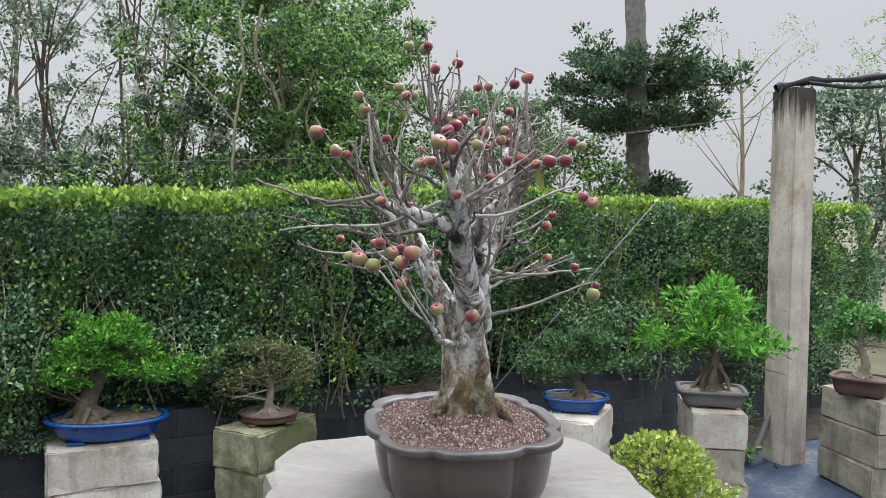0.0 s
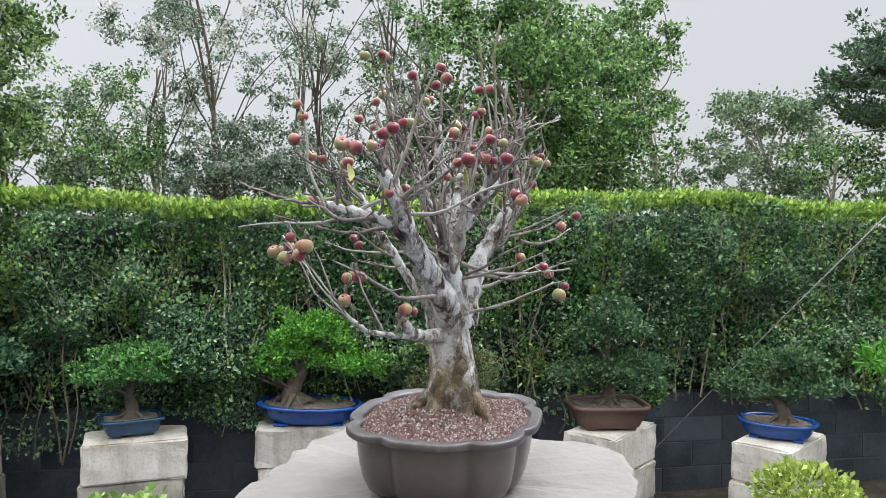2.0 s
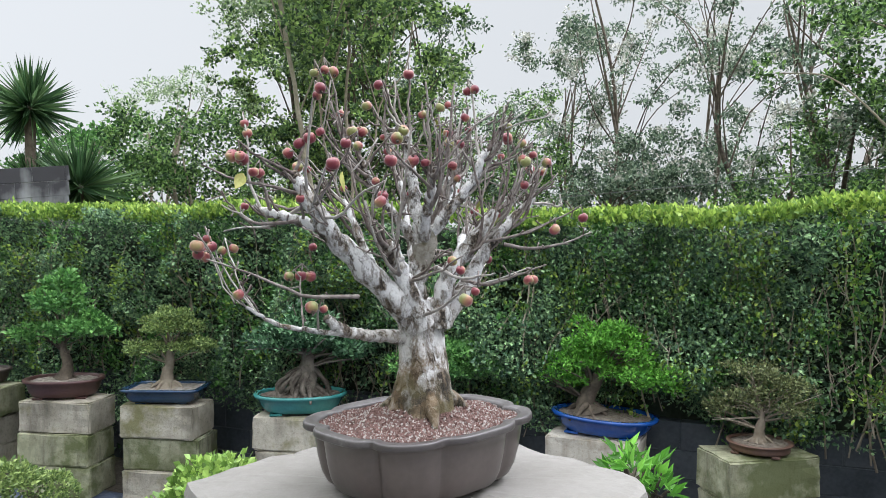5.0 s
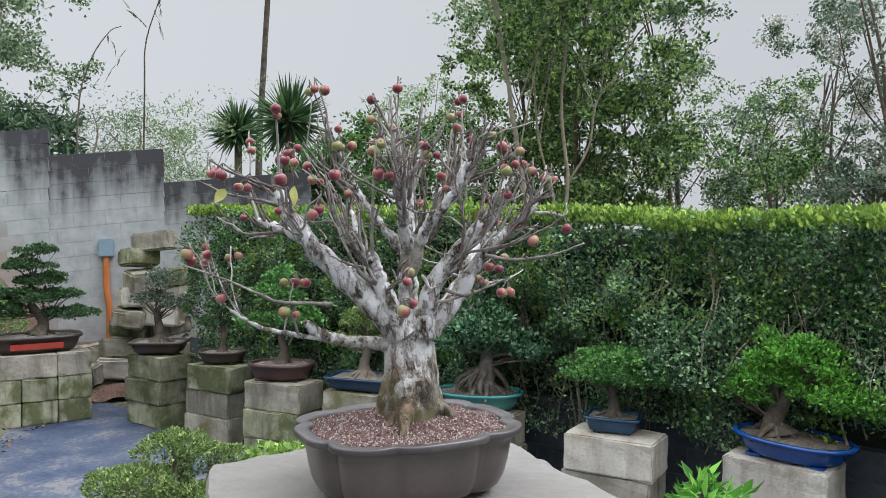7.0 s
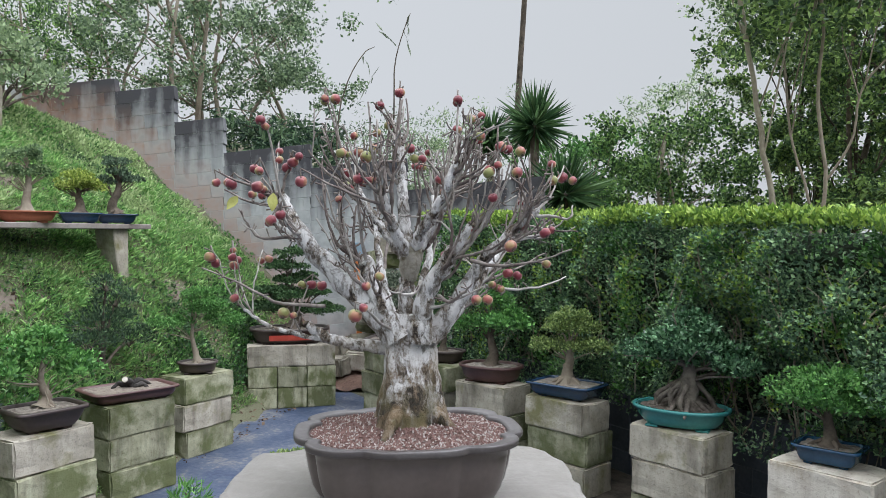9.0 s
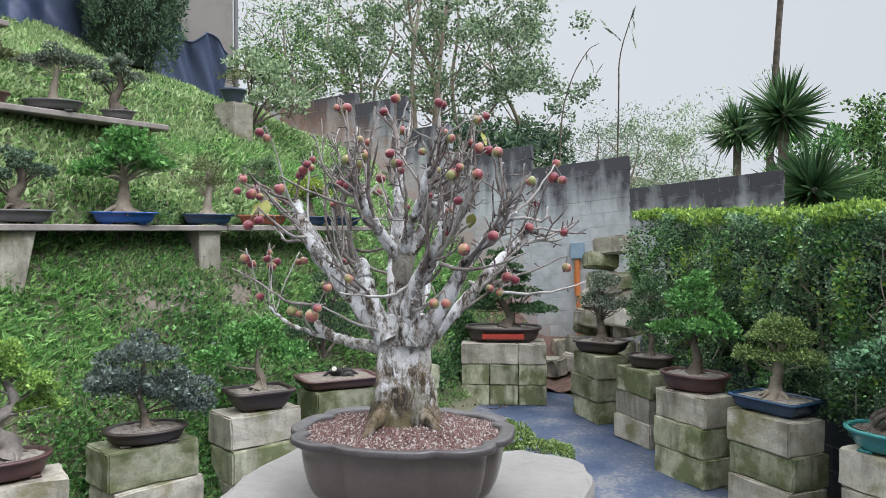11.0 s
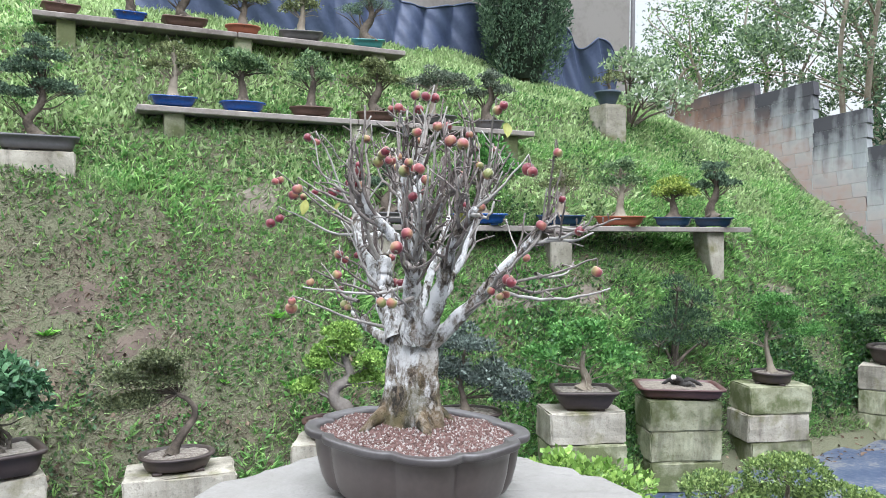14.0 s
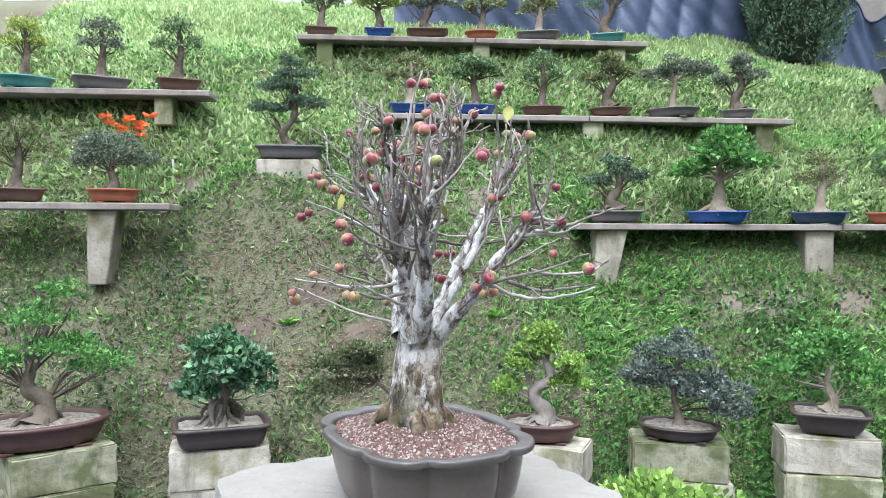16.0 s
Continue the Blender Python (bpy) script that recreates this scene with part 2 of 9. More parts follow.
LEAF = {
    "hedge": leaf_material("hedge_leaf", (0.028, 0.064, 0.042), (0.118, 0.218, 0.118), (0.30, 0.45, 0.22), 0.36, 0.22),
    "hedgetop": leaf_material("hedge_new_leaf", (0.095, 0.18, 0.038), (0.205, 0.335, 0.058), (0.37, 0.49, 0.10), 0.4, 0.3),
    "freshshoot": leaf_material("fresh_shoot_leaf", (0.095, 0.17, 0.035), (0.20, 0.34, 0.07), (0.35, 0.49, 0.13), 0.4, 0.3),
    "bright": leaf_material("bright_leaf", (0.055, 0.16, 0.022), (0.105, 0.30, 0.034), (0.21, 0.47, 0.07)),
    "green": leaf_material("green_leaf", (0.040, 0.115, 0.030), (0.082, 0.215, 0.050), (0.18, 0.36, 0.10)),
    "dark": leaf_material("dark_leaf", (0.024, 0.056, 0.024), (0.052, 0.112, 0.044), (0.125, 0.21, 0.085), 0.35),
    "glossy": leaf_material("glossy_leaf", (0.024, 0.058, 0.030), (0.055, 0.130, 0.060), (0.14, 0.26, 0.13), 0.25, 0.15),
    "olive": leaf_material("olive_leaf", (0.07, 0.085, 0.035), (0.14, 0.165, 0.07), (0.24, 0.27, 0.12)),
    "drab": leaf_material("drab_olive_leaf", (0.045, 0.058, 0.026), (0.095, 0.115, 0.052), (0.18, 0.20, 0.10)),
    "drabgrey": leaf_material("drab_grey_leaf", (0.045, 0.062, 0.053), (0.100, 0.128, 0.108), (0.21, 0.25, 0.215), 0.5),
    "grey": leaf_material("grey_green_leaf", (0.060, 0.080, 0.055), (0.125, 0.155, 0.112), (0.24, 0.28, 0.20)),
    "cypress": leaf_material("cypress_leaf", (0.036, 0.070, 0.042), (0.085, 0.145, 0.085), (0.17, 0.25, 0.15), 0.7, 0.3),
    "yellow": leaf_material("yellow_green_leaf", (0.12, 0.18, 0.03), (0.24, 0.33, 0.06), (0.42, 0.48, 0.12)),
    "soft": leaf_material("soft_green_leaf", (0.055, 0.100, 0.046), (0.118, 0.195, 0.088), (0.24, 0.33, 0.16)),
    "pine": leaf_material("pine_needle", (0.022, 0.046, 0.029), (0.050, 0.096, 0.052), (0.115, 0.18, 0.088)),
    "greypine": leaf_material("grey_pine_needle", (0.040, 0.068, 0.045), (0.085, 0.135, 0.085), (0.17, 0.24, 0.15), 0.6, 0.2),
    "gum": leaf_material("gum_leaf", (0.040, 0.072, 0.048), (0.092, 0.145, 0.092), (0.22, 0.29, 0.19)),
    "blossom": leaf_material("pale_blossom", (0.35, 0.36, 0.30), (0.48, 0.48, 0.42), (0.62, 0.61, 0.55), 0.7, 0.2),
    "wood": leaf_material("wood_leaf", (0.020, 0.050, 0.021), (0.068, 0.146, 0.042), (0.22, 0.36, 0.10)),
    "shadewood": leaf_material("shaded_wood_leaf", (0.026, 0.056, 0.030), (0.086, 0.160, 0.056), (0.28, 0.41, 0.12), 0.45, 0.35),
    # on far trees this paler colour has the bright haze mixed in
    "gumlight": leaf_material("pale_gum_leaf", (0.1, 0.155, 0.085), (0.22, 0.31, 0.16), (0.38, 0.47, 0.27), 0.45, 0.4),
    # light behind the far crowns is put into this greyer, paler green
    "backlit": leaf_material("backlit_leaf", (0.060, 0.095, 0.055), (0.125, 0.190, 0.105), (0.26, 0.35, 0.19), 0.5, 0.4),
    "clipped": leaf_material("clipped_shrub_leaf", (0.06, 0.105, 0.032), (0.14, 0.21, 0.06), (0.28, 0.36, 0.12), 0.45, 0.25),
    "grass": leaf_material("grass_blade", (0.22, 0.31, 0.130), (0.38, 0.50, 0.22), (0.54, 0.64, 0.35), 0.7, 0.5),
    "shortgrass": leaf_material("short_grass", (0.13, 0.205, 0.078), (0.245, 0.365, 0.135), (0.40, 0.52, 0.22), 0.7, 0.5),
    "lush": leaf_material("lush_grass", (0.105, 0.225, 0.064), (0.20, 0.39, 0.115), (0.34, 0.53, 0.18), 0.65, 0.5),
    "thatch": leaf_material("old_thatch", (0.065, 0.058, 0.042), (0.135, 0.125, 0.090), (0.25, 0.235, 0.175), 0.8, 0.3),
    "lowgrass": leaf_material("low_grass", (0.085, 0.145, 0.058), (0.165, 0.26, 0.10), (0.30, 0.42, 0.18), 0.7, 0.5),
    "deadleaf": leaf_material("dead_leaf", (0.05, 0.032, 0.022), (0.12, 0.08, 0.055), (0.24, 0.17, 0.12), 0.8, 0.1),
    "straw": leaf_material("dry_grass", (0.060, 0.052, 0.036), (0.125, 0.110, 0.078), (0.23, 0.205, 0.15), 0.7, 0.2),
}

# ---- building helpers ----


def mesh_of(name, V, F, mat, smooth=False):
    """One mesh from vertices and faces of one or several sizes (a list of arrays)."""
    me = bpy.data.meshes.new(name)
    V = np.asarray(V, np.float32).reshape(-1, 3)
    groups = [np.asarray(f, np.int32) for f in (F if isinstance(F, list) else [F]) if len(f)]
    me.vertices.add(len(V))
    me.vertices.foreach_set("co", V.ravel())
    loops = np.concatenate([g.ravel() for g in groups])
    sizes = np.concatenate([np.full(len(g), g.shape[1], np.int32) for g in groups])
    starts = np.concatenate([[0], np.cumsum(sizes)[:-1]]).astype(np.int32)
    me.loops.add(len(loops))
    me.loops.foreach_set("vertex_index", loops)
    me.polygons.add(len(sizes))
    me.polygons.foreach_set("loop_start", starts)
    me.polygons.foreach_set("use_smooth", np.full(len(sizes), smooth))
    me.update(calc_edges=True)
    me.materials.append(mat)
    return me


def part(name, data, mat=None, parent=None, label="", at=None):
    """Links a mesh (or a bmesh) as one object, under a thing or a part."""
    if isinstance(data, bmesh.types.BMesh):
        me = bpy.data.meshes.new(name)
        data.to_mesh(me)
        data.free()
        me.materials.append(mat)
        data = me
    ob = new(name, data)
    if at is not None:
        ob.matrix_basis = at
    if parent is not None:
        ob.parent = parent
    if label:
        ob["label"] = label
    return ob


def thing(name, label, category, at=None, group="", kind=""):
    ob = new(name)
    ob.empty_display_size = 0.1
    if at is not None:
        ob.matrix_basis = at
    return tagged(ob, label, category, group, kind)


class Shape:
    """Collects vertices and faces of several pieces of one mesh."""

    def __init__(self):
        self.V, self.Q, self.T, self.n = [], [], [], 0

    def add(self, V, Q=(), T=()):
        V = np.asarray(V, float).reshape(-1, 3)
        if len(Q):
            self.Q.append(np.asarray(Q, int) + self.n)
        if len(T):
            self.T.append(np.asarray(T, int) + self.n)
        self.V.append(V)
        self.n += len(V)

    def mesh(self, name, mat, smooth=True):
        F = []
        if self.Q:
            F.append(np.concatenate(self.Q))
        if self.T:
            F.append(np.concatenate(self.T))
        return mesh_of(name, np.concatenate(self.V), F, mat, smooth)


def tube(shape, pts, radii, sides=7, rough=0.0, rng=None):
    """A tapered tube along points."""
    P = np.asarray(pts, float)
    n = len(P)
    tan = np.gradient(P, axis=0)
    tan /= np.linalg.norm(tan, axis=1)[:, None] + 1e-9
    ref = np.array([0.31, 0.17, 0.93]) if abs(tan[0][2]) < 0.9 else np.array([0.93, 0.21, 0.1])
    V = []
    a = np.arange(sides) * 2 * np.pi / sides
    side = np.cross(tan[0], ref)
    for i in range(n):
        side = side - tan[i] * (side @ tan[i])
        side /= np.linalg.norm(side) + 1e-9
        up = np.cross(tan[i], side)
        r = radii[i]
        rr = r * (1 + (rng.normal(0, rough, sides) if rng is not None and rough else 0))
        V.append(P[i] + (np.cos(a) * rr)[:, None] * side + (np.sin(a) * rr)[:, None] * up)
    V.append(P[-1:] + tan[-1] * radii[-1] * 0.5)
    Q = [(i * sides + k, i * sides + (k + 1) % sides, (i + 1) * sides + (k + 1) % sides, (i + 1) * sides + k) for i in range(n - 1) for k in range(sides)]
    T = [((n - 1) * sides + k, (n - 1) * sides + (k + 1) % sides, n * sides) for k in range(sides)]
    shape.add(np.concatenate(V), Q, T)


def smooth_path(pts, n):
    """A rounded line through points (Catmull-Rom)."""
    P = [np.array(p, float) for p in pts]
    P = [2 * P[0] - P[1]] + P + [2 * P[-1] - P[-2]]
    out = []
    segs = len(P) - 3
    for k in range(n):
        t = k / (n - 1) * segs
        i = min(int(t), segs - 1)
        t -= i
        a, b, c, d = P[i:i + 4]
        out.append(0.5 * (2 * b + (c - a) * t + (2 * a - 5 * b + 4 * c - d) * t * t + (3 * b - a - 3 * c + d) * t ** 3))
    return np.array(out)


LEAF_V = np.array([(0, 0, 0), (0.32, 0.45, 0.07), (0, 1, -0.06), (-0.32, 0.45, 0.07)])
ROUND_V = np.array([(0, 0, 0), (0.36, 0.62, 0.06), (0, 1, -0.04), (-0.36, 0.62, 0.06)])
BLADE_V = np.array([(-0.11, 0, 0), (0.11, 0, 0), (0, 1, 0.12)])
NEEDLE_V = np.array([(0, 0, 0), (0.10, 0.3, 0.02), (0, 1, 0), (-0.10, 0.3, 0.02)])
LONG_V = np.array([(0, 0, 0), (0.17, 0.45, 0.06), (0, 1, -0.10), (-0.17, 0.45, 0.06)])


def leaves(P, N, size, rng, form=LEAF_V, spread=0.7, vary=0.35):
    """One leaf at each point, growing along the direction given, each turned its own way."""
    n = len(P)
    d = N + rng.normal(0, spread, (n, 3))
    d /= np.linalg.norm(d, axis=1)[:, None] + 1e-9
    q = rng.normal(0, 1, (n, 3)) + np.array([0, 0, 0.6])
    x = np.cross(d, q)
    x /= np.linalg.norm(x, axis=1)[:, None] + 1e-9
    z = np.cross(x, d)
    s = size * (1 + rng.uniform(-vary, vary, n))
    V = P[:, None, :] + s[:, None, None] * (form[None, :, 0:1] * x[:, None] + form[None, :, 1:2] * d[:, None] + form[None, :, 2:3] * z[:, None])
    Q = np.arange(n * len(form)).reshape(n, len(form))
    return V.reshape(-1, 3), Q


def in_pads(pads, count, rng, shell=0.55):
    """Points in leaf pads (ellipsoids), thicker towards their upper surface, with the way outwards."""
    w = np.array([p[3] * p[4] + p[3] * p[5] for p in pads])
    k = rng.choice(len(pads), count, p=w / w.sum())
    A = np.array(pads)[k]
    d = rng.normal(0, 1, (count, 3))
    d[:, 2] = np.abs(d[:, 2]) * 1.1 - 0.35
    d /= np.linalg.norm(d, axis=1)[:, None]
    r = shell + (1 - shell) * rng.random(count) ** 0.6
    lump = 1 + 0.16 * np.sin(d[:, 0] * 7 + k * 2.1) * np.cos(d[:, 1] * 6 + k)
    P = A[:, :3] + d * A[:, 3:] * (r * lump)[:, None]
    return P, d


def ring(L, W, n, power, lobes=0.0, count=48):
    """Outline of a pot seen from above."""
    a = np.arange(count) * 2 * np.pi / count
    c, s = np.cos(a), np.sin(a)
    x = np.sign(c) * np.abs(c) ** (2 / power) * L / 2
    y = np.sign(s) * np.abs(s) ** (2 / power) * W / 2
    return np.stack([x, y, np.zeros(count)], 1)


def pot(parent, L, W, H, mat, power=2.2, taper=0.82, lip=0.012, soil=SOIL, foot=True, band=None, z0=0.0, soil_rise=0.35):
    """Bonsai pot: body with lip and inner wall, feet and a bed of soil."""
    base = ring(1, 1, 0, power)
    n = len(base)
    fh = 0.012 if foot else 0.0
    prof = [(0.0, taper - 0.05), (0.06, taper), (0.35, taper + (1 - taper) * 0.45), (0.80, 0.975), (0.84, 1.0), (1.0, 1.0), (1.0, 0.93), (0.75, 0.90)]
    V = []
    for h, k in prof:
        ext = lip * 2 if 0.83 < h and k > 0.99 else 0
        V.append(base * np.array([L * k + ext, W * k + ext, 0]) + np.array([0, 0, z0 + fh + h * (H - fh)]))
    Q = [(i * n + k, i * n + (k + 1) % n, (i + 1) * n + (k + 1) % n, (i + 1) * n + k) for i in range(len(prof) - 1) for k in range(n)]
    V = np.concatenate(V + [np.array([[0, 0, z0 + fh]])])
    T = [(len(prof) * n, (k + 1) % n, k) for k in range(n)]
    sh = Shape()
    sh.add(V, Q, T)
    body = part("pot", sh.mesh("pot", mat), None, parent)
    sh = Shape()
    rr = [1.0, 0.8, 0.5, 0.2]
    V = [base * np.array([L * 0.91 * k, W * 0.91 * k, 0]) + np.array([0, 0, z0 + H * (0.86 + soil_rise * 0.3 * (1 - k * k))]) for k in rr]
    Q = [(i * n + k, i * n + (k + 1) % n, (i + 1) * n + (k + 1) % n, (i + 1) * n + k) for i in range(3) for k in range(n)]
    V = np.concatenate(V + [np.array([[0, 0, z0 + H * (0.86 + soil_rise * 0.3)]])])
    V[:, 2] += 0.004 * np.sin(V[:, 0] * 90) * np.cos(V[:, 1] * 70)
    T = [(3 * n + k, 3 * n + (k + 1) % n, 4 * n) for k in range(n)]
    sh.add(V, Q, T)
    part("soil", sh.mesh("soil", soil), None, parent)
    if foot:
        for sx in (-1, 1):
            for sy in (-1, 1):
                bm = bmesh.new()
                bmesh.ops.create_cube(bm, size=1, matrix=Matrix.Translation((sx * L * taper * 0.33, sy * W * taper * 0.33, z0 + fh / 2)) @ Matrix.Diagonal((L * 0.14, W * 0.14, fh, 1)))
                bmesh.ops.bevel(bm, geom=bm.edges[:], offset=0.003, segments=1, affect="EDGES")
                part("foot", bm, mat, body)
    if band is not None:
        bm = bmesh.new()
        bmesh.ops.create_cube(bm, size=1, matrix=Matrix.Translation((0, -W / 2 * 0.945, z0 + H * 0.45)) @ Matrix.Diagonal((L * 0.55, 0.02, H * 0.36, 1)))
        bmesh.ops.bevel(bm, geom=bm.edges[:], offset=0.004, segments=2, affect="EDGES")
        part("glazed_panel", bm, band, body, "orange-red glazed panel")
    return body


def bonsai(label, x, y, z, turn, potspec, trunk, pads, leaf, leaf_size, count, bark=DARKBARK, form=LEAF_V, group="", roots=5, seed=0, spread=0.7, aerial=0, shell=0.5, lean=(0, 0), twiggy=0):
    """A potted bonsai: pot, soil, trunk with limbs to every leaf pad, and leaves."""
    rng = np.random.default_rng(seed)
    t = thing("bonsai", label, "bonsai", pose(x, y, z, lean[0], lean[1], turn), group)
    L, W, H, mat, power, taper = potspec[:6]
    pot(t, L, W, H, mat, power, taper, soil=SOIL if mat in (TEAL, BLUE, BROWN) else SAND, band=potspec[6] if len(potspec) > 6 else None)
    z0 = H * 0.93
    base_r, path = trunk[0], [np.array(p, float) + (0, 0, z0) for p in trunk[1]]
    sh = Shape()
    line = smooth_path(path, 14)
    k = np.linspace(0, 1, 14)
    tube(sh, line, base_r * (1.0 - 0.68 * k) + base_r * 0.7 * np.exp(-k * 14), 10, 0.09, rng)
    part("trunk", sh.mesh("trunk", bark), None, t)
    for i in range(roots):
        a = i * 2 * np.pi / roots + rng.uniform(-0.4, 0.4)
        d = np.array([np.cos(a), np.sin(a), 0])
        p0 = line[0] + (0, 0, base_r * 0.9)
        sh = Shape()
        tube(sh, smooth_path([p0, p0 + d * base_r * 1.2 - (0, 0, base_r * 0.55) + rng.normal(0, 0.15, 3) * base_r, p0 + d * base_r * rng.uniform(1.9, 3.0) - (0, 0, base_r * 1.2)], 7), np.linspace(base_r * 0.42, base_r * 0.10, 7), 6, 0.12, rng)
        part("root", sh.mesh("root", bark), None, t)
    for i in range(aerial):
        a = rng.uniform(0, 6.28)
        d = np.array([np.cos(a), np.sin(a) * 0.7, 0]) * base_r
        top = line[7] + d * 0.5
        sh = Shape()
        tube(sh, smooth_path([top, line[3] + d * rng.uniform(1.0, 2.0) + rng.normal(0, 0.3, 3) * base_r, line[0] + d * rng.uniform(1.5, 2.8) - (0, 0, 0.01)], 8), base_r * rng.uniform(0.14, 0.30) * (1 + 0.25 * np.sin(np.arange(8) * 2.1)), 5, 0.15, rng)
        part("aerial_root", sh.mesh("aerial_root", bark), None, t)
    P3 = [np.array(p, float) + (0, 0, z0, 0, 0, 0) for p in pads]
    for p in P3:
        c = p[:3]
        j = int(np.argmin(np.linalg.norm(line - c * (1, 1, 0.9), axis=1)))
        j = max(4, min(12, j - 2))
        for q in range(4 + twiggy):
            tip = c + rng.normal(0, 0.42, 3) * p[3:]
            mid = (line[j] + tip) / 2 + rng.normal(0, 0.10, 3) * p[3] + (0, 0, 0.1 * p[5])
            sh = Shape()
            tube(sh, smooth_path([line[j], mid, tip], 6), np.linspace(base_r * (0.24 if q == 0 else 0.12), base_r * 0.04, 6), 5, 0.05, rng)
            part("branch", sh.mesh("branch", bark), None, t)
    sub = []
    for p in P3:
        sub.append(np.concatenate([p[:3], p[3:] * 0.72]))
        for q in range(9):
            d = rng.normal(0, 1, 3)
            d[2] = abs(d[2]) * 0.8 - 0.15
            d /= np.linalg.norm(d)
            sub.append(np.concatenate([p[:3] + d * p[3:] * rng.uniform(0.55, 0.95), p[3:] * rng.uniform(0.26, 0.46) * (1, 1, 1.15)]))
    P, N = in_pads(sub, int(count * 1.62), rng, shell * 0.7)
    V, Q = leaves(P, N + (0, 0, 0.35), leaf_size * 0.84, rng, form, spread)
    part("foliage", mesh_of("foliage", V, Q, LEAF[leaf]), None, t)
    return t


def blotch(x, y, size, seed):
    """Smooth random patches, 0 to 1."""
    r = np.random.default_rng(seed).random((64, 64))
    u, v = x / size + 31.3, y / size + 17.7
    i, j = np.floor(u).astype(int), np.floor(v).astype(int)
    a, c = u - i, v - j
    a, c = a * a * (3 - 2 * a), c * c * (3 - 2 * c)
    g = lambda p, q: r[p % 64, q % 64]
    return (g(i, j) * (1 - a) + g(i + 1, j) * a) * (1 - c) + (g(i, j + 1) * (1 - a) + g(i + 1, j + 1) * a) * c


# ---- ground, bank and paving ----
UX, UY = -0.238, -0.971   # uphill direction of the bank
PROF_S = [0, 2.72, 2.95, 3.75, 4.2, 4.65, 5.25, 6.2, 7.0, 9.0, 14.0, 60.0, 400.0]
PROF_Z = [0, 0.0, 0.25, 1.38, 1.98, 2.44, 3.09, 3.45, 3.95, 4.6, 5.2, 7.0, 9.0]


def height(x, y):
    """Height of the ground: level yard, steep grassy bank, flatter top."""
    x, y = np.asarray(x, float), np.asarray(y, float)
    s = UX * x + UY * y
    s = s - 0.22 * np.clip((-x - 3.9) / 0.8, 0, 1) * np.clip((3.7 - s) / 0.7, 0, 1)
    z = np.interp(s, PROF_S, PROF_Z)
    k = np.clip((-x - 3.0) / 5.0, 0, 1)
    z = z * (1 - 0.205 * k)
    z = z + 0.30 * np.exp(-((x + 0.25) / 0.50) ** 4 - ((s - 3.99) / 0.19) ** 2)
    z = z + 0.30 * np.clip(x * 3, 0, 1) * np.exp(-((s - 4.52) / 0.24) ** 2)
    z = z + 0.12 * np.exp(-((x + 5.22) / 0.4) ** 2 - ((s - 4.86) / 0.22) ** 2)
    z = z + 0.17 * np.clip((-x - 3.2) / 1.4, 0, 1) * np.clip((s - 5.25) / 0.5, 0, 1)
    z = z + 0.08 * np.clip(-x * 3, 0, 1) * (np.exp(-((s - 4.60) / 0.16) ** 2) + np.exp(-((s - 5.25) / 0.18) ** 2))
    z = z - 0.11 * np.exp(-((x + 2.32) / 0.35) ** 2 - ((s - 3.80) / 0.22) ** 2)
    lumps = 0.025 * np.sin(2.1 * x + 1.3 * y) + 0.018 * np.sin(4.7 * x - 3.1 * y + 1) + 0.01 * np.sin(9.1 * y + 7 * x)
    return z + lumps * np.clip((s - 2.8) * 1.5, 0, 1)


def grid_mesh(name, xs, ys, mat, lift=0.0, fn=height):
    X, Y = np.meshgrid(xs, ys)
    V = np.stack([X, Y, fn(X, Y) + lift], -1).reshape(-1, 3)
    nx, ny = len(xs), len(ys)
    i = np.arange(nx * ny).reshape(ny, nx)
    Q = np.stack([i[:-1, :-1], i[:-1, 1:], i[1:, 1:], i[1:, :-1]], -1).reshape(-1, 4)
    return mesh_of(name, V, Q, mat, True)


def stretch(lo, hi, step, far):
    mid = np.arange(lo, hi, step)
    out = np.geomspace(1, far, 14) - 1
    return np.concatenate([lo - out[:0:-1] - 0.0, mid, hi + out])


ground = part("ground", grid_mesh("ground", stretch(-9, 4, 0.12, 1500), stretch(-9, 6, 0.12, 1500), GRASSY))
tagged(ground, "grassy earth with bare brown patches", "ground", kind="structure")

HX0, HY0, HX1, HY1 = 3.6, 5.73, -6.55, -0.099     # front line of hedge and low wall
HL = math.hypot(HX1 - HX0, HY1 - HY0)
HU = np.array([(HX1 - HX0) / HL, (HY1 - HY0) / HL])
HN = np.array([-HU[1], HU[0]])
HN = HN if HN @ np.array([1.0, -1.0]) > 0 else -HN


def mat_height(x, y):
    return 0.010 + 0.006 * np.sin(3.3 * x + 1.7 * y) * np.sin(2.1 * y - x) + 0.004 * np.sin(11 * x - 6 * y)


def yard_patch(name, mat, x0, x1, d0, d1, lift, step=0.1):
    """A sheet on the level yard: along the hedge line from x0 to x1 metres, d0 to d1 metres in front of it."""
    us, ds = np.arange(x0, x1, step), np.arange(d0, d1, step)
    U, D = np.meshgrid(us, ds)
    X = HX0 + HU[0] * U + HN[0] * D
    Y = HY0 + HU[1] * U + HN[1] * D
    keep = UX * X + UY * Y < 2.80 + 0.24 * np.clip((-X - 3.9) / 0.8, 0, 1)
    V = np.stack([X, Y, mat_height(X, Y) + lift], -1).reshape(-1, 3)
    nx, ny = len(us), len(ds)
    i = np.arange(nx * ny).reshape(ny, nx)
    q = np.stack([i[:-1, :-1], i[:-1, 1:], i[1:, 1:], i[1:, :-1]], -1).reshape(-1, 4)
    q = q[keep.reshape(-1)[q].all(1)]
    return part(name, mesh_of(name, V, q, mat, True))


